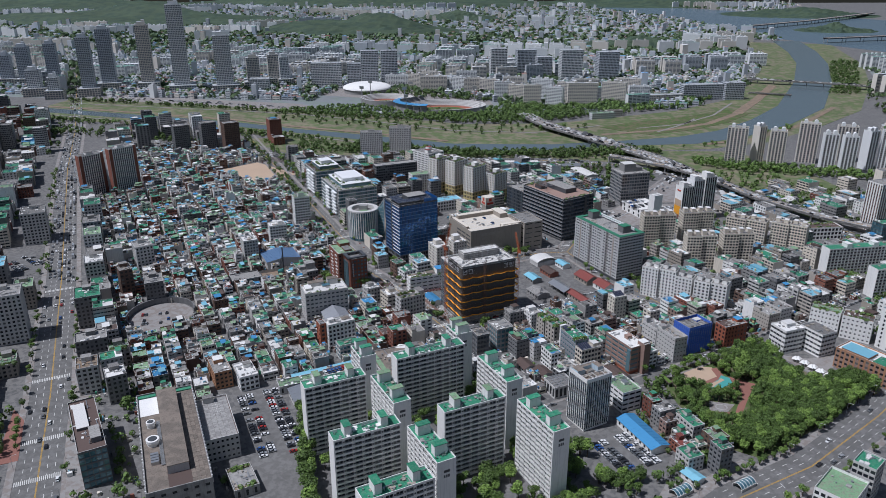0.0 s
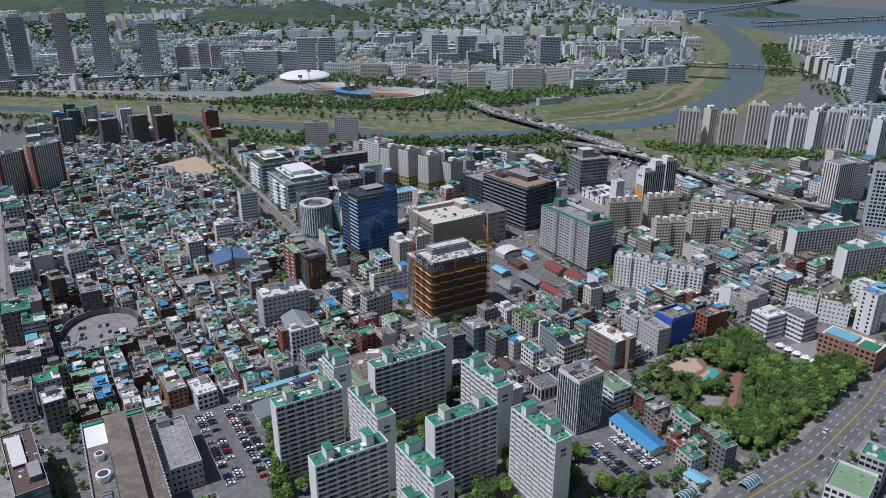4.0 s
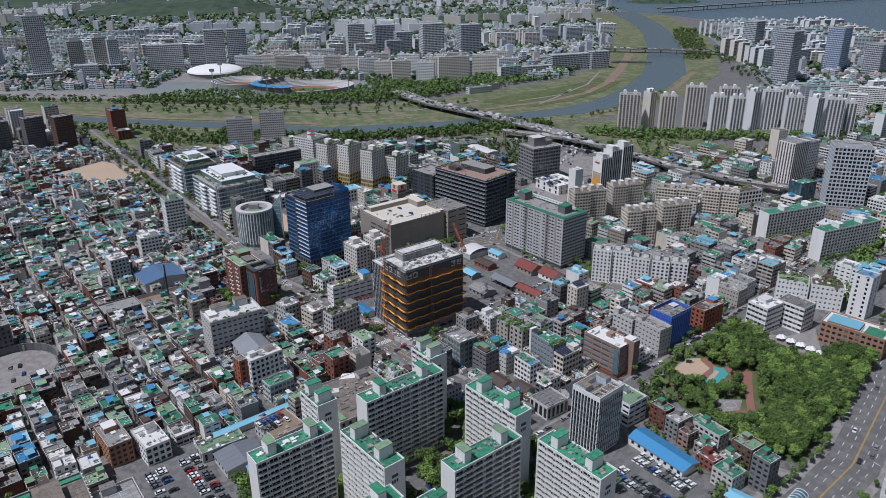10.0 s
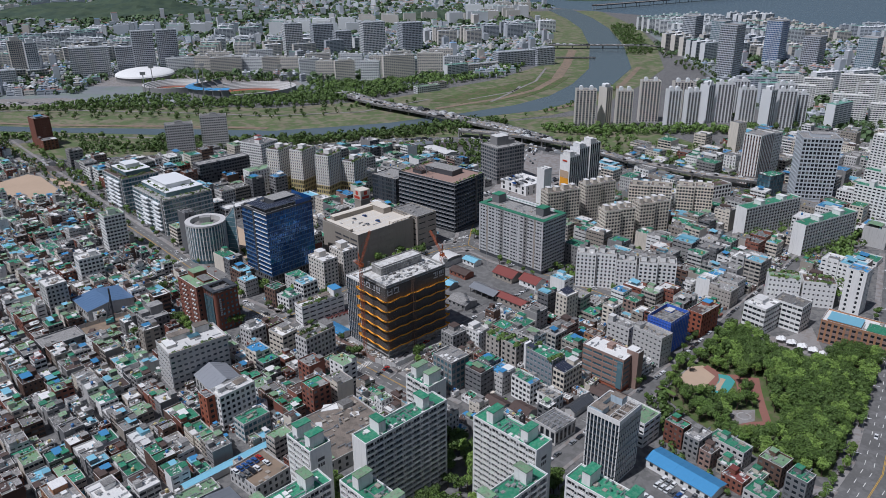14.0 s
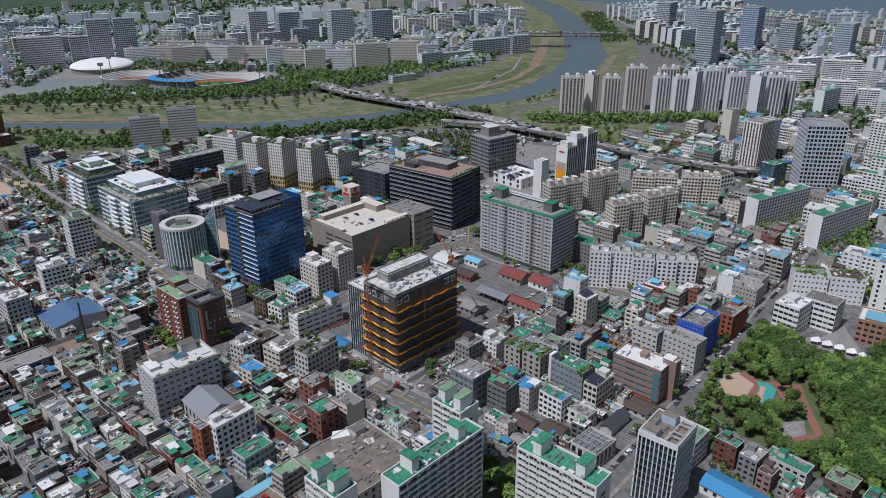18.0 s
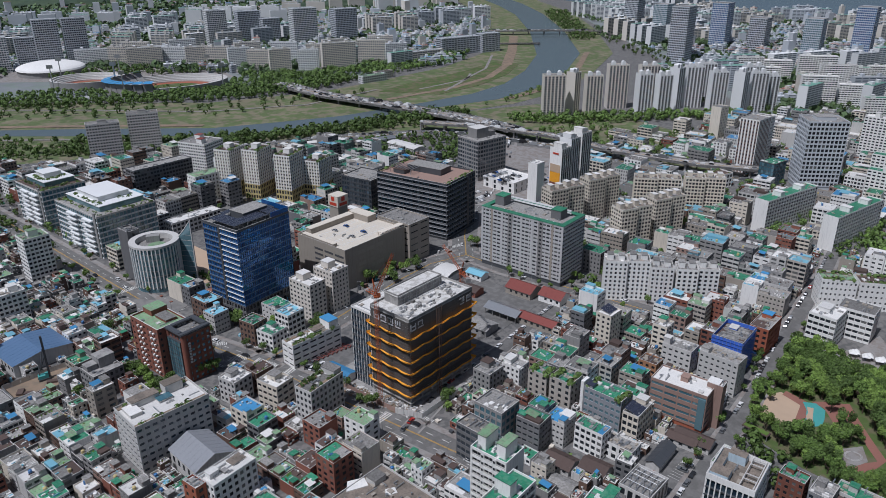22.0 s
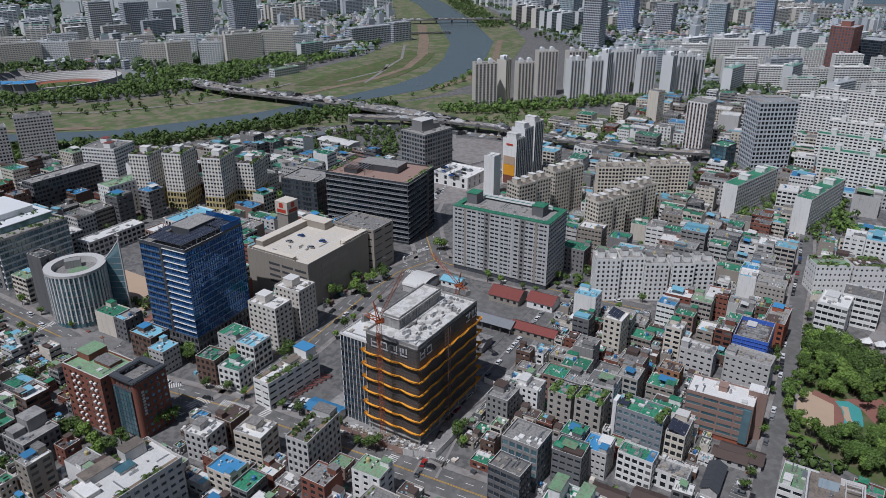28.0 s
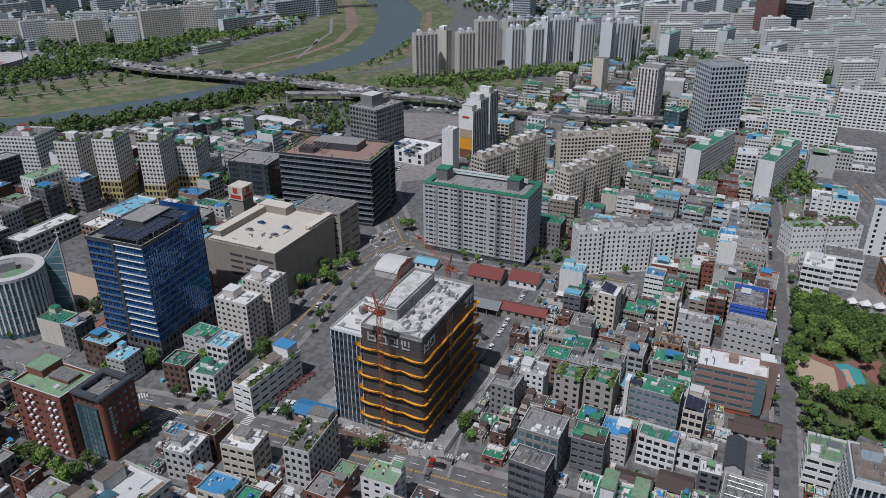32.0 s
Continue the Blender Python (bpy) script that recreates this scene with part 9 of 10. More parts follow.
for i in range(5):
    strip_shape = Shape()
    strip(strip_shape, [(-600, 545 - i * 4), (-309, 476 - i * 4), (-134, 478 - i * 4), (-32, 490 - i * 4), (60, 498 - i * 4), (150, 486 - i * 4)], 0.8, 0.3)
    tagged(new("rail_track", strip_shape.mesh("rail_track", [M["roof_brown"]])), "brown railway track bed", "railway", "", "structure")

# traffic on the bridges and expressways, uncountable
ts = Shape()
tcount = 0
for pts, hw, z in ((BRIDGE, 12, 8.0), (OVER, 6.4, 8.5), (ROADS["expressway"][0], 11, 0.15), ([(-353, 35), (-575, 384), (-715, 620), (-1004, 1077)], 11, 0.1), ([(470, 1300), (560, 1277), (650, 1250), (800, 1190)], 7, 9.0),
                   ([(190, 370), (222, 440)], 9, 0.15), ([(540, 1345), (640, 1660), (720, 2000)], 8, 0.3), ([(-900, 930), (-420, 860), (-200, 810)], 8, 0.3)):
    n = int(hw / 1.7)
    for x, y, a in walkline(pts, 7.5):
        for k in range(n):
            if cr.random() < 0.42:
                o = -hw + (k + 0.5) * 2 * hw / n
                cx, cy = x - math.sin(a) * o, y + math.cos(a) * o
                c, s = math.cos(a), math.sin(a)
                kk = cr.choice((0, 0, 0, 0, 1, 1, 1, 2, 2, 3, 3, 0, 1, 2, 3))
                l, w, h = (2.2, 0.9, 1.45) if cr.random() < 0.88 else (5.0, 1.2, 3.0)
                for ll, ww, z0, z1 in ((l, w, 0.2, h * 0.6), (l * 0.62, w * 0.88, h * 0.6, h)):
                    ts.prism([(cx + i * ll * c - j * ww * s, cy + i * ll * s + j * ww * c) for i, j in ((-1, -1), (1, -1), (1, 1), (-1, 1))], z + z0, z + z1, kk)
# cars parked in rows on far lots and roofs
for px, py, rot, rows, cols, z in ((190, 286, 30, 4, 14, 0.3), (158, 282, 30, 4, 9, 9.3), (124, 262, 30, 4, 10, 0.35), (330, 262, -25, 3, 14, 0.3), (-10, 330, 34, 3, 12, 0.3), (20, 390, 20, 4, 10, 0.3), (240, 330, -60, 3, 16, 0.3), (-252, 925, 10, 4, 20, 0.3), (-4, -152, 33, 2, 6, 0.2), (40, -158, 123, 1, 8, 0.2), (-44, -180, 33, 2, 7, 0.2), (30, -205, 33, 2, 6, 0.2)):
    c, s = math.cos(radians(rot)), math.sin(radians(rot))
    for i in range(rows):
        for j in range(cols):
            if cr.random() < 0.7:
                u, v = j * 2.6, i * 5.4 + (i // 2) * 5.5
                cx, cy = px + u * c - v * s, py + u * s + v * c
                kk = cr.choice((0, 0, 0, 0, 1, 1, 1, 2, 2, 3, 3, 5))
                for ll, ww, z0, z1 in ((2.2, 0.9, 0.2, 0.85), (1.3, 0.78, 0.85, 1.45)):
                    ts.prism([(cx + i2 * ww * c - j2 * ll * s, cy + i2 * ww * s + j2 * ll * c) for i2, j2 in ((-1, -1), (1, -1), (1, 1), (-1, 1))], z + z0, z + z1, kk)
tagged(new("distant_traffic", ts.mesh("distant_traffic", paints)), "streams of small cars on the bridges and expressways", "traffic", "", "stuff")

# street lamps along the wide roads
lamp_post = Shape()
lamp_post.cyl(0, 0, 0.12, 0, 9, 8, 0, 0.07)
lamp_arm = Shape()
lamp_arm.beam((0, 0, 9), (0, 2.4, 9.5), 0.05)
lamp_head = Shape()
lamp_head.box(-0.15, 0.15, 2.2, 3.1, 9.4, 9.55, 0, True)
lm = [lamp_post.mesh("post", [M["metal"]]), lamp_arm.mesh("arm", [M["metal"]]), lamp_head.mesh("head", [M["pale"]])]
for key, step, ymax in (("park_avenue", 34, 40), ("boulevard", 40, 40), ("tree_street", 36, 180), ("junction_road", 30, 200), ("slab_road", 30, 200)):
    pts, hw, foot = ROADS[key]
    for x, y, a in walkline(pts, step):
        if y > ymax or y < -240:
            continue
        for sgn in (-1, 1):
            e = thing("street_lamp", x - math.sin(a) * (hw + 0.8) * sgn, y + math.cos(a) * (hw + 0.8) * sgn, 0.1, math.degrees(a) + (180 if sgn > 0 else 0), "grey steel street lamp on the footway", "street lamp", "street lamps")
            for nm, me in zip(("post", "arm", "head"), lm):
                part(nm, me, None, e)


# ---- small houses and villas, street by street ----
PAL_LOW = (("brick", 3.5), ("brown", 4.5), ("rosy", 1.5), ("grey", 5), ("tile", 3), ("cream", 3), ("white", 4), ("beige", 3), ("pale", 3))
ROOF_LOW = (("roof_green", 6.5), ("roof_lime", 3), ("roof_brown", 2), ("roof_grey", 8.5), ("roof_blue", 0.6), ("roof_cyan", 1.3), ("roof_white", 4.2), ("roof_red", 0.25))
PAL_MID = (("white", 3.2), ("pale", 4), ("grey", 3.6), ("tile", 2.2), ("beige", 2.4), ("tan", 1.6), ("brown", 2), ("brick", 2.2), ("rosy", 0.8), ("cream", 3))
PAL_EAST = (("white", 6), ("pale", 4), ("cream", 3), ("grey", 2), ("beige", 1.5), ("brick", 0.6))
ROOF_EAST = (("roof_grey", 7), ("roof_white", 5), ("roof_green", 2.5), ("roof_cyan", 1.2), ("roof_blue", 0.8))
ROOF_MID = (("roof_green", 5), ("roof_grey", 8), ("roof_white", 3), ("roof_lime", 1), ("roof_cyan", 0.7), ("roof_blue", 0.7))
WORDS = {"brick": "red brick", "tan": "tan tiled", "brown": "brown brick", "grey": "grey rendered", "pale": "pale grey rendered", "tile": "dark grey tiled", "rosy": "rosy tiled", "cream": "cream rendered", "white": "white rendered", "beige": "beige tiled",
         "roof_green": "green painted roof", "roof_lime": "faded green roof", "roof_grey": "grey flat roof", "roof_blue": "blue sheet roof", "roof_cyan": "pale blue sheet roof", "roof_white": "pale flat roof", "roof_red": "red sheet roof", "roof_brown": "dark weathered roof"}
plots = []


def pick_from(rng, table):
    t = rng.uniform(0, sum(w for _, w in table))
    for k, w in table:
        t -= w
        if t <= 0:
            return k
    return table[-1][0]


def house_shapes(w, d, floors, fh, rng, seal):
    """Walls and panes; window width, spacing and blind sides differ from house to house."""
    h = floors * fh
    ws, gl = Shape(), Shape()
    bay = rng.choice((2.2, 2.8, 3.4, 4.2))
    pier = rng.choice((0.35, 0.8, 1.2, 1.6)) * bay / 3.0
    sill, head = rng.choice(((1.0, 0.55), (0.9, 0.4), (1.2, 0.7)))
    blind = rng.choice(((2,), (2,), (2, 1), (2, 3), (2, 0)))
    for s in range(4):
        if s in blind:
            plain_face(ws, s, w, d, 0, h)
        else:
            facade(ws, gl, s, w, d, 0, floors, fh, bay, pier, sill, head, 0.18, 0, seal)
    parapet(ws, w, d, h, rng.choice((0.5, 0.8, 1.0)), 0.2, 1)
    # condensers hung on the walls
    for _ in range(0 if seal else rng.randint(2, 5)):
        z = rng.randrange(floors) * fh + rng.uniform(0.3, 1.6)
        o = rng.uniform(-0.4, 0.4)
        if rng.random() < 0.5:
            ws.box(o * w - 0.45, o * w + 0.45, -d / 2 - 0.4, -d / 2 - 0.02, z, z + 0.7, 1)
        else:
            ws.box(-w / 2 - 0.4, -w / 2 - 0.02, o * d - 0.45, o * d + 0.45, z, z + 0.7, 1)
    return ws, gl, h


def stair_box(w, d, h, rng):
    bw, bd, bh = rng.uniform(2.4, 3.6), rng.uniform(2.4, max(2.6, w * 0.5)), rng.uniform(2.1, 2.7)
    cx, cy = rng.choice((-1, 1)) * (w / 2 - bw / 2 - 0.25), rng.choice((-1, 1)) * (d / 2 - bd / 2 - 0.25)
    ts = Shape()
    ts.box(cx - bw / 2, cx + bw / 2, cy - bd / 2, cy + bd / 2, h, h + bh)
    ts.box(cx - bw / 2 - 0.12, cx + bw / 2 + 0.12, cy - bd / 2 - 0.12, cy + bd / 2 + 0.12, h + bh, h + bh + 0.2, 1, True)
    return ts


def clutter_shape(w, d, h, rng):
    k = rng.random()
    cl = Shape()
    if k < 0.35:
        cx, cy = rng.uniform(-0.25, 0.25) * w, rng.uniform(-0.25, 0.25) * d
        cl.cyl(cx, cy, 0.75, h + 0.1, h + 1.5, 10)
        cl.cyl(cx, cy, 0.78, h + 1.5, h + 1.8, 10, 0, 0.3)
        return "water_tank", cl, rng.choice(("tank", "yellow_plate", "white")), "plastic water tank"
    if k < 0.6:
        cx, cy, a, b = rng.uniform(-0.15, 0.15) * w, rng.uniform(-0.15, 0.15) * d, w * rng.uniform(0.18, 0.3), d * rng.uniform(0.18, 0.3)
        z = h + 2.2
        cl.quad((cx - a, cy - b, z), (cx + a, cy - b, z), (cx + a, cy + b, z + 0.5), (cx - a, cy + b, z + 0.5))
        for i in (-1, 1):
            for j in (-1, 1):
                cl.beam((cx + i * a * 0.95, cy + j * b * 0.95, h), (cx + i * a * 0.95, cy + j * b * 0.95, z + 0.2), 0.05)
        return "awning", cl, rng.choice(("roof_blue", "roof_cyan", "roof_white", "roof_lime")), "sheet awning on posts"
    if k < 0.75:
        for _ in range(rng.randint(5, 10)):
            cx, cy = rng.uniform(-0.4, 0.4) * w, rng.choice((-0.38, 0.38)) * d
            cl.cyl(cx, cy, rng.uniform(0.25, 0.6), h + 0.1, h + rng.uniform(0.5, 1.3), 6, 0, 0.15)
        return "roof_planting", cl, "leaf", "potted green plants"
    for _ in range(rng.randint(3, 7)):
        cx, cy = rng.uniform(-0.38, 0.38) * w, rng.uniform(-0.38, 0.38) * d
        a, b = rng.choice(((0.5, 0.25), (0.25, 0.5), (0.9, 0.15), (0.35, 0.35)))
        cl.box(cx - a, cx + a, cy - b, cy + b, h + 0.1, h + rng.uniform(0.3, 1.0))
    return "roof_clutter", cl, rng.choice(("roof_white", "metal", "roof_brown")), "boxes and condensers"


def blocks(poly, lot_u, lot_v, lane_u, lane_v, rows_u, rows_v, floors, fh, walls, roofs, seed, kind, skip=0.05, turn=0):
    """Sets out rows of plots inside poly, with lanes every rows_u lots one way and rows_v the other."""
    rng = random.Random(seed)
    ps = [uv(*p) for p in poly]
    u0, u1, v0, v1 = min(p[0] for p in ps), max(p[0] for p in ps), min(p[1] for p in ps), max(p[1] for p in ps)
    u, iu = u0, 0
    while u < u1:
        v, iv = v0 + rng.uniform(0, 6), 0
        while v < v1:
            du, dv = lot_u * rng.uniform(0.88, 1.05), lot_v * rng.uniform(0.7, 1.25)
            cu, cv = u + lot_u / 2 + rng.uniform(-0.3, 0.3), v + dv / 2
            p = xy(cu, cv)
            w, d = du - 0.15, dv - 0.35
            if inside(p, poly) and rng.random() > skip and free(cu, cv, w, d, 0.2):
                taken.append((cu - w / 2, cu + w / 2, cv - d / 2, cv + d / 2))
                plots.append((kind, p[0], p[1], 34 + turn + rng.uniform(-2, 2), w, d, rng.choice(floors), fh, pick_from(rng, walls), pick_from(rng, roofs)))
            v += dv
            iv += 1
            if iv % rows_v == 0:
                v += lane_v
        iu += 1
        u += lot_u + (lane_u if iu % rows_u == 0 else 0)


blocks([(-190, -130), (-330, 90), (-262, 190), (-205, 185), (-140, 110), (-150, 40), (-40, -20), (-70, -90), (-125, -100), (-160, -150)], 9.6, 9.0, 3.0, 2.4, 2, 8, (2, 2, 2, 3, 3, 3), 2.75, PAL_LOW, ROOF_LOW, 1, "house")
blocks([(-330, 90), (-560, 440), (-430, 560), (-290, 380), (-200, 190), (-262, 190)], 9.8, 9.4, 3.0, 2.6, 2, 8, (2, 2, 2, 2, 3, 4), 2.75, PAL_LOW, ROOF_LOW, 2, "house")
blocks([(-225, -140), (-190, -130), (-330, 90), (-560, 440), (-600, 400), (-400, 85)], 15, 16, 4, 4, 2, 5, (3, 4, 5, 6, 7), 3.0, PAL_MID, ROOF_MID, 12, "mid_rise_block")
blocks([(-60, -85), (-160, 20), (-140, 110), (-85, 60), (-20, 0), (-30, -40)], 10.5, 11, 3.4, 3.4, 2, 5, (3, 4, 4, 5), 2.9, PAL_MID, ROOF_LOW, 3, "villa")
blocks([(0, -75), (30, -20), (110, 65), (150, 70), (215, 10), (165, -35), (60, -110)], 11, 11.5, 3.0, 3.2, 2, 4, (1, 2, 4, 5, 5), 2.9, PAL_MID, ROOF_MID, 4, "villa")
blocks([(140, 85), (165, 40), (230, 20), (330, 95), (320, 160), (170, 160)], 12.5, 13, 4, 4, 2, 4, (3, 4, 5, 5, 6), 2.9, PAL_MID, ROOF_MID, 5, "villa")
blocks([(112, -112), (148, -80), (160, -100), (168, -132), (150, -158), (133, -140)], 10, 10.5, 2.5, 2.5, 2, 4, (3, 4, 4), 2.9, PAL_MID, ROOF_LOW, 6, "villa", skip=0.1)
blocks([(-320, 470), (-290, 395), (-170, 300), (-60, 250), (60, 320), (130, 420), (30, 450), (-130, 460)], 14, 15, 6, 6, 2, 3, (3, 4, 5, 6, 7), 3.0, PAL_MID, ROOF_MID, 7, "mid_rise_block")
blocks([(-230, -220), (-400, 20), (-640, 420), (-760, 420), (-560, 20), (-330, -230)], 17, 18, 6, 6, 2, 4, (3, 4, 5, 6, 8), 3.0, PAL_MID, ROOF_MID, 8, "mid_rise_block")
blocks([(300, 60), (420, 60), (520, 160), (560, 300), (470, 420), (340, 420), (250, 330)], 17, 17, 7, 7, 2, 3, (1, 2, 3, 4, 5), 3.1, PAL_EAST, ROOF_EAST, 9, "mid_rise_block")
blocks([(280, -40), (330, -60), (440, 60), (400, 90)], 14, 15, 4, 4, 2, 3, (3, 4, 5), 3.0, PAL_MID, ROOF_MID, 10, "villa")
blocks([(-560, 460), (-430, 560), (-330, 560), (-420, 640), (-640, 640)], 18, 18, 6, 6, 2, 3, (4, 6, 9, 12), 2.9, PAL_MID, ROOF_MID, 11, "mid_rise_block")

blocks([(300, 20), (345, 25), (480, 130), (640, 240), (660, 430), (480, 450), (390, 300), (250, 250), (210, 90)], 15, 15, 4, 4, 2, 3, (1, 2, 3, 4, 5), 3.0, PAL_EAST, ROOF_EAST, 19, "mid_rise_block", skip=0.15)
blocks([(140, 85), (165, 100), (330, 110), (330, 240), (180, 240), (140, 180)], 11, 12, 3, 3, 2, 3, (1, 2, 3, 4), 3.0, PAL_MID, ROOF_MID, 20, "villa", skip=0.35)
blocks([(-640, 440), (-760, 420), (-1150, 640), (-1150, 820), (-760, 690), (-680, 560)], 19, 19, 8, 8, 2, 3, (3, 4, 5, 7, 9, 12), 3.0, PAL_MID, ROOF_MID, 16, "mid_rise_block", skip=0.25)
# low annexes, sheds and walls in the gaps between
WIDE = [(-190, -130), (-590, 400), (-430, 600), (-280, 400), (-130, 160), (-10, -5), (60, 45), (140, 90), (330, 100), (400, 130), (300, 40), (165, -45), (100, -100), (40, -80), (-60, -90), (-120, -100)]
blocks(WIDE, 7.0, 7.5, 2.2, 2.2, 2, 5, (1, 1, 2, 2, 3), 2.8, PAL_LOW, ROOF_LOW + (("roof_brown", 4),), 13, "annex", skip=0.12)
blocks(WIDE, 4.4, 4.6, 1.0, 1.0, 3, 6, (1, 1, 1, 2), 2.7, PAL_LOW, ROOF_LOW + (("roof_brown", 5),), 14, "annex", skip=0.25)
blocks([(-130, 165), (-60, 60), (-15, 105), (50, 165), (85, 190), (150, 300), (130, 420), (-130, 460), (-280, 395)], 11, 12, 5, 5, 2, 3, (2, 3, 4, 5), 3.0, PAL_MID, ROOF_MID, 15, "mid_rise_block", skip=0.3)

# the plots nearest the middle of the district are things of their own, the rest one mass
plots.sort(key=lambda p: math.hypot(p[1] + 40, p[2] + 40))
quota = {"house": 178, "villa": 140, "mid_rise_block": 65, "annex": 0}
names = sorted(WORDS) + ["glass", "tank", "yellow_plate", "metal", "leaf"]
mass = {k: Shape() for k in quota}
hr = random.Random(50)
for kind, x, y, rot, w, d, floors, fh, wall, roof in plots:
    ws, gl, h = house_shapes(w, d, floors, fh, hr, quota[kind] > 0)
    rs = Shape()
    rs.box(-w / 2 + 0.2, w / 2 - 0.2, -d / 2 + 0.2, d / 2 - 0.2, h - 0.2, h + 0.1)
    st = stair_box(w, d, h, hr) if hr.random() < 0.85 and min(w, d) > 5.5 else None
    cap = roof if roof != "roof_white" else "roof_grey"
    extra = clutter_shape(w, d, h, hr)
    if hr.random() < 0.55 and min(w, d) > 5:
        # part of the roof laid again in another screed or covered with sheet
        pa_, pb_ = hr.uniform(0.25, 0.5) * w, hr.uniform(0.4, 0.9) * d
        ox_, oy_ = hr.choice((-1, 1)) * (w - pa_ - 0.5) / 2, hr.choice((-1, 1)) * (d - pb_ - 0.5) / 2
        rs.box(ox_ - pa_ / 2, ox_ + pa_ / 2, oy_ - pb_ / 2, oy_ + pb_ / 2, h + 0.1, h + hr.choice((0.16, 0.16, 0.5, 1.9)), hr.choice((1, 1, 2, 2, 3, 5)))
    for _ in range(hr.randint(4, 9)):
        ex, ey = hr.uniform(-0.4, 0.4) * w, hr.uniform(-0.4, 0.4) * d
        ea, eb = hr.choice(((0.45, 0.2), (0.2, 0.45), (0.8, 0.3), (0.3, 0.3), (1.2, 0.12)))
        rs.box(ex - ea, ex + ea, ey - eb, ey + eb, h + 0.1, h + hr.uniform(0.3, 1.0), hr.choice((1, 1, 1, 2, 4, 3)))
    if quota[kind] > 0:
        quota[kind] -= 1
        root = new(kind, ws.weld().mesh("wall", [M[wall], M["pale"]]))
        root.matrix_world = pose(x, y, 0, 0, 0, rot)
        tagged(root, f"{WORDS[wall]} {kind.replace('_', ' ')} with {WORDS[roof]}", "house" if kind == "house" else "building", kind + "s")
        tagged(part("glazing", gl, M["glass"], root), kind="stuff")
        deck = part("roof", rs, [M[roof], M["roof_white"], M["roof_brown"], M["roof_cyan"], M["metal"], M["roof_grey"]], root)
        if st:
            part("stair_house", st, [M[wall], M[cap]], deck)
        part(extra[0], extra[1], M[extra[2]], deck, extra[3])
    else:
        m = pose(x, y, 0, 0, 0, rot)
        c, s = m[0][0], m[1][0]
        big = mass[kind]
        for sh, ms in ((ws, (wall, "pale")), (gl, ("glass",)), (rs, (roof, "roof_white", "roof_brown", "roof_cyan", "metal", "roof_grey")), (st, (wall, cap)), (extra[1], (extra[2],))):
            if sh is None:
                continue
            n = len(big.v)
            big.v += [(x + c * a - s * b, y + s * a + c * b, z) for a, b, z in sh.v]
            big.f += [tuple(i + n for i in f) for f in sh.f]
            big.k += [names.index(ms[k]) for k in sh.k]
for kind, big in mass.items():
    if big.f:
        tagged(new(kind + "_rows", big.mesh(kind + "_rows", [M[k] for k in names])), "close rows of further " + kind.replace("_", " ") + "s with green and grey roofs", "buildings", "", "stuff")


def scatter_trees(name, poly, count, r0, r1, label, seed, court=False):
    """Small trees wherever the ground between the buildings is free, one mesh."""
    rng = random.Random(seed)
    s = Shape()
    xs, ys = [p[0] for p in poly], [p[1] for p in poly]
    for _ in range(count):
        x, y = rng.uniform(min(xs), max(xs)), rng.uniform(min(ys), max(ys))
        r = rng.uniform(r0, r1)
        u, v = uv(x, y)
        if not inside((x, y), poly):
            continue
        if court:
            if any(t[0] - r < u < t[1] + r and t[2] - r < v < t[3] + r for t in taken):
                continue
        elif not free(u, v, r, r, 0.1):
            continue
        s.beam((x, y, 0), (x, y, r * 1.3), 0.12, 1)
        for _ in range(34):
            d = Vector((rng.gauss(0, 1), rng.gauss(0, 1), rng.gauss(0.2, 0.9))).normalized()
            p = Vector((x, y, r * 1.6)) + d * r * rng.uniform(0.6, 1.1)
            t = d.orthogonal().normalized() * r * 0.34
            t.rotate(Matrix.Rotation(rng.uniform(0, 6.28), 3, d))
            b = d.cross(t)
            s.quad(tuple(p - t), tuple(p - b), tuple(p + t), tuple(p + b))
    tagged(new(name, s.mesh(name, [M["leaf_dark"], M["bark"]])), label, "trees", "", "stuff")


def scatter_clutter(name, poly, count, label, seed):
    """Small sheds, awnings, bins and crates in yards and lanes, one mesh."""
    rng = random.Random(seed)
    kinds = ("roof_white", "roof_cyan", "brown", "dark", "roof_grey", "roof_green", "cream", "brick")
    s = Shape()
    xs, ys = [p[0] for p in poly], [p[1] for p in poly]
    for _ in range(count):
        x, y = rng.uniform(min(xs), max(xs)), rng.uniform(min(ys), max(ys))
        if not inside((x, y), poly) or not free(*uv(x, y), 0.8, 0.8, 0.0):
            continue
        a, b, h = rng.uniform(0.3, 1.4), rng.uniform(0.25, 0.9), rng.choice((0.6, 1.0, 1.4, 2.2, 2.6))
        t = GRID + rng.choice((0, math.pi / 2)) + rng.uniform(-0.2, 0.2)
        c, q = math.cos(t), math.sin(t)
        s.prism([(x + i * a * c - j * b * q, y + i * a * q + j * b * c) for i, j in ((-1, -1), (1, -1), (1, 1), (-1, 1))], 0, h, rng.randrange(len(kinds)))
    tagged(new(name, s.mesh(name, [M[k] for k in kinds])), label, "clutter", "", "stuff")


scatter_trees("garden_trees", [(-230, -150), (-165, -240), (-110, -250), (-90, -215), (-160, -130), (-215, -90)], 420, 1.2, 2.8, "trees round the exhibition hall", 68)
scatter_trees("garden_trees", [(-640, 440), (-760, 420), (-1150, 640), (-1150, 820), (-760, 690), (-680, 560)], 700, 2.4, 4.4, "trees among the western blocks", 69)
scatter_clutter("yard_clutter", [(-230, -150), (-165, -240), (-110, -250), (-90, -215), (-160, -130), (-215, -90)], 500, "small sheds and parked goods round the hall", 74)
scatter_clutter("yard_clutter", WIDE, 9000, "small sheds, bins and crates in lanes and yards", 71)
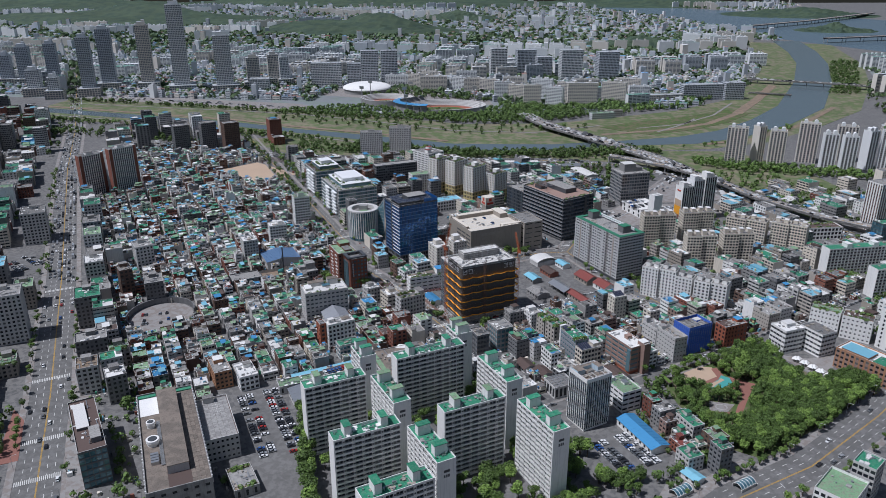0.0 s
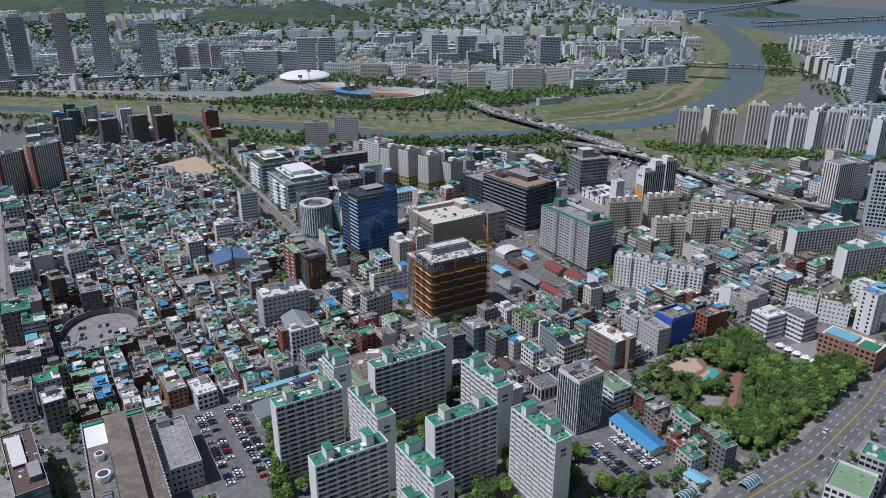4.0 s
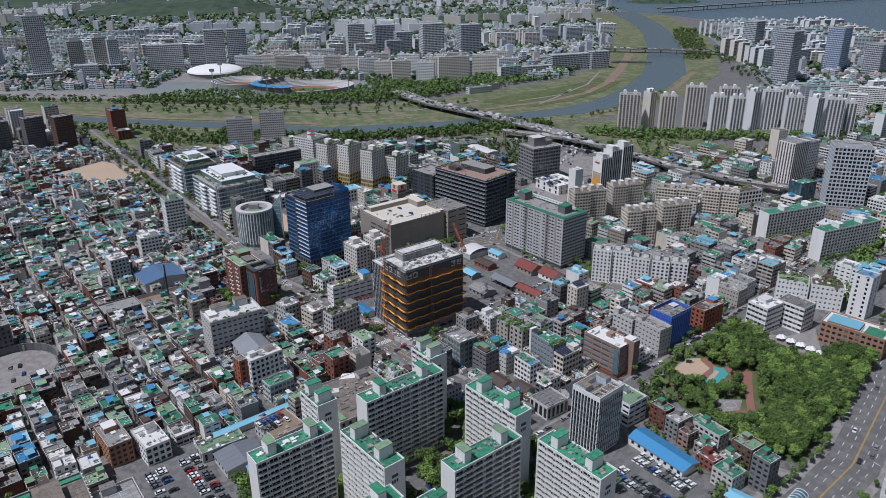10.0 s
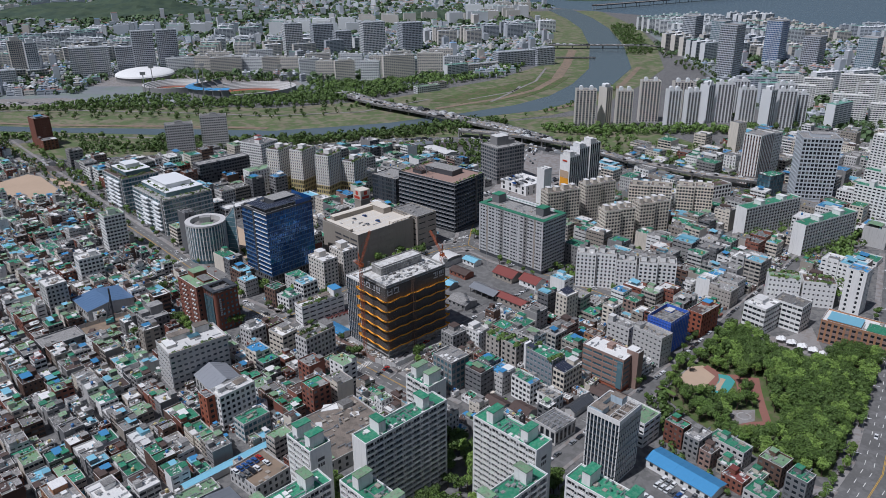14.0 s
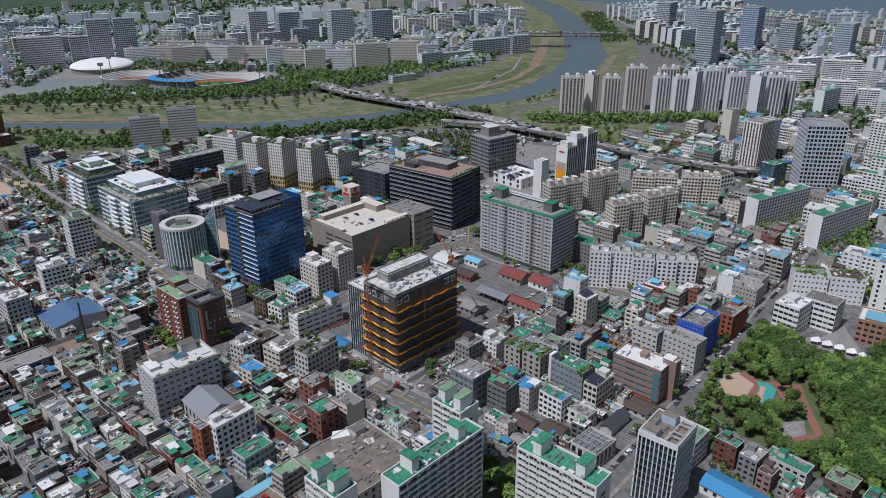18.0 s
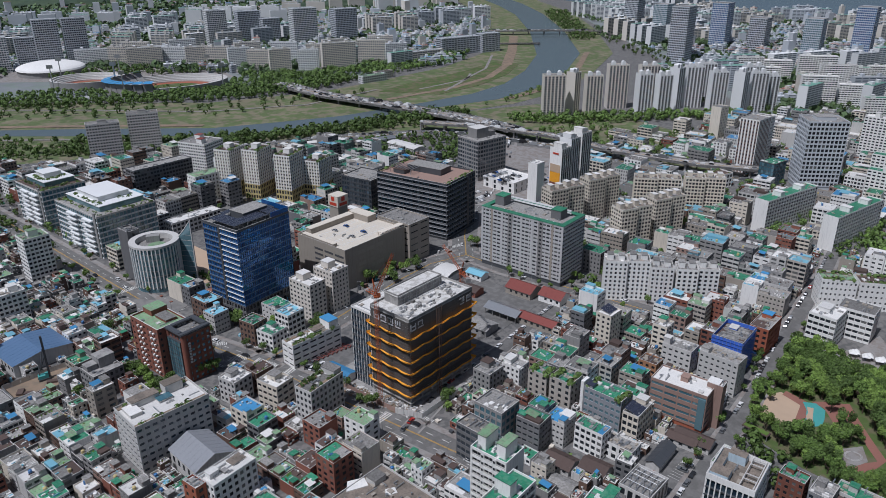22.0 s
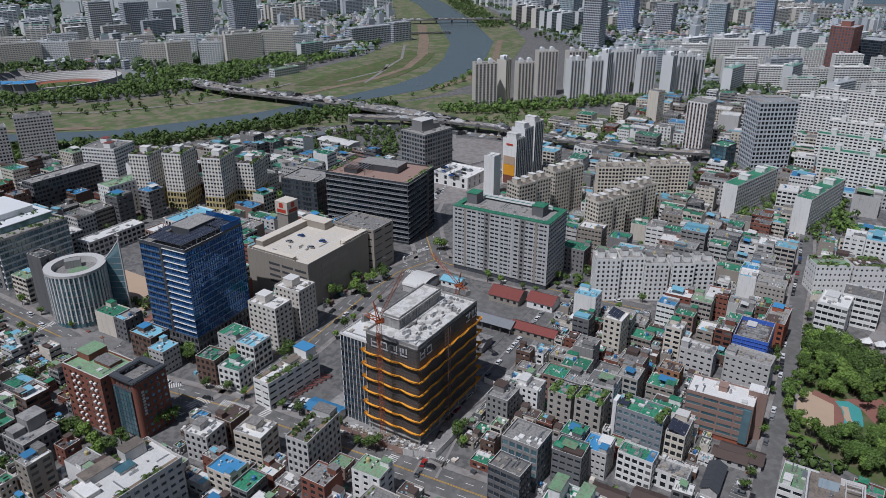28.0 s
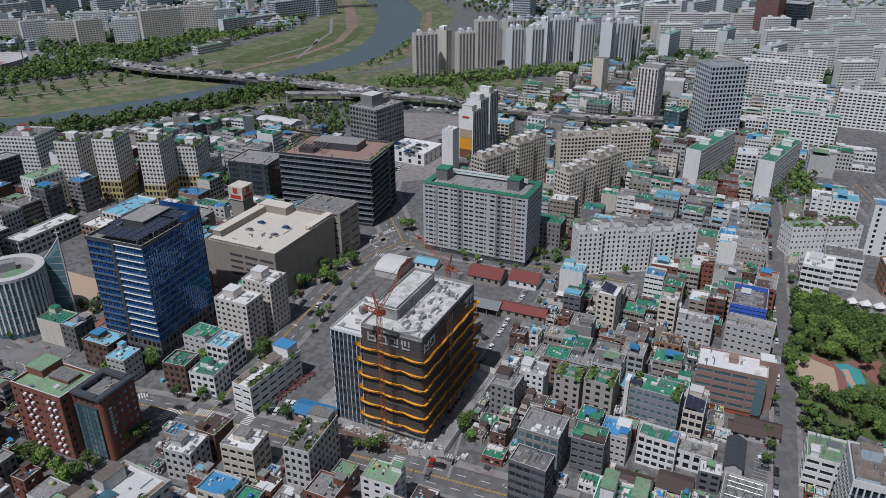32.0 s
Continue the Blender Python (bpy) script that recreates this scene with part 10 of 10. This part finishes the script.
scatter_clutter("yard_clutter", [(140, 85), (330, 60), (480, 130), (660, 260), (660, 460), (480, 450), (280, 300), (150, 240)], 2500, "small sheds and crates between the eastern blocks", 72)
scatter_clutter("yard_clutter", [(-320, 470), (-290, 395), (-130, 165), (-60, 60), (60, 150), (130, 420), (30, 450)], 2500, "small sheds and crates between the northern blocks", 73)
scatter_trees("garden_trees", [(112, -100), (150, -92), (160, -60), (130, -68)], 120, 1.2, 2.6, "trees beside the park street", 67)
scatter_trees("courtyard_trees", APARTLAND, 230, 1.4, 2.8, "trees in the yards between the towers", 75, True)
scatter_trees("garden_trees", WIDE, 2600, 0.9, 2.2, "small garden trees between the houses", 61)
scatter_trees("garden_trees", [(140, 85), (330, 60), (480, 130), (660, 260), (660, 460), (480, 450), (280, 300), (150, 240)], 1500, 1.6, 3.4, "trees between the eastern blocks", 62)
scatter_trees("garden_trees", [(-320, 470), (-290, 395), (-130, 165), (-60, 100), (60, 180), (130, 420), (30, 450)], 900, 1.4, 2.8, "trees between the northern blocks", 63)
scatter_trees("garden_trees", [(-215, -230), (-400, 20), (-640, 420), (-760, 420), (-560, 20), (-330, -230)], 1200, 1.8, 3.4, "trees west of the boulevard", 64)
scatter_trees("garden_trees", [(84, -190), (140, -190), (165, -160), (160, -100), (120, -100)], 150, 1.6, 3.0, "dark trees round the car park", 65)

scatter_trees("estate_trees", [(480, 180), (900, 60), (1200, 480), (1100, 900), (900, 1300), (700, 1120), (600, 640), (470, 440)], 1500, 2.6, 4.6, "trees between the eastern estate slabs", 66)

# white slabs of the eastern estates
er = random.Random(31)
for i in range(9):
    for j in range(7):
        u, v = 470 + i * 52, 190 + j * 74
        x, y = u + 0.45 * (v - 190) + er.uniform(-6, 6), v - 0.25 * (u - 470) + er.uniform(-6, 6)
        if x > 1150 or not free(*uv(x, y), 36, 20, 1):
            continue
        w = er.uniform(36, 52)
        building("apartment_slab", x, y, -27 + er.uniform(-4, 4), w, 11, er.choice((8, 10, 12, 14)), 2.75, "white", er.choice(("roof_white", "roof_grey", "roof_green")), "white apartment slab in the eastern estate", "apartment block", "eastern slabs",
                 bay=3.6, pier=0.5, split=False, blind=(1, 3), band="white", sill=1.1, head=0.25, deep=0.9, clutter=0, top=((-w / 4, 0, 4, 6, 3.4, "roof_white"), (w / 4, 0, 4, 6, 3.4, "roof_white")))
for x, y, h, m in ((700, 840, 92, "glass_grey"), (842, 1120, 70, "glass_teal"), (800, 1165, 76, "glass_grey"), (860, 950, 84, "glass_blue"), (900, 890, 60, "glass_grey"), (960, 820, 64, "glass_teal"), (1010, 760, 88, "glass_blue")):
    building("office_tower", x, y, 34, 34, 30, round(h / 3.8), 3.8, "far_grey", "roof_grey", "glass office tower in the eastern district", "office tower", "eastern office towers", glass=m, bay=3, pier=0.6, sill=1.0, head=0.4, split=False, clutter=0)

def west_fan(x, y):
    return -0.98 * (y + 480) < x < min(0.3 * y + 150, 0.52 * (y + 420)) and not inside((x, y), PLAIN)


def east_fan(x, y):
    return inside((x, y), [(600, 180), (900, 60), (1500, 480), (1600, 1050), (1080, 1800), (930, 1650), (740, 1120), (620, 640)])


far_city(41, (-5200, 700, 930, 1700), 0.12, "pale distant streets of slabs and houses beyond the stream", west_fan)
far_city(42, (-5600, 1500, 1700, 5300), 0.05, "pale distant streets of slabs and houses towards the hills", west_fan)
far_city(43, (600, 1650, 60, 1850), 0.3, "pale buildings of the eastern district", east_fan)
# red and brown striped tower and its glass neighbour in the east
building("striped_tower", 846, 474, 20, 36, 30, 19, 3.6, "far_red", "far_roof", "tall red-brown tower with vertical stripes", "office tower", glass="far_glass", bay=4, pier=1.6, sill=0.6, head=0.3, split=False, clutter=0, top=((0, 0, 14, 12, 7, "far_roof"),))
building("office_tower", 905, 470, 20, 40, 30, 13, 3.7, "dark", "far_roof", "dark blue glass office tower", "office tower", "eastern office towers", glass="glass_navy", bay=3, pier=0.3, sill=0.8, head=0.3, split=False, clutter=0)
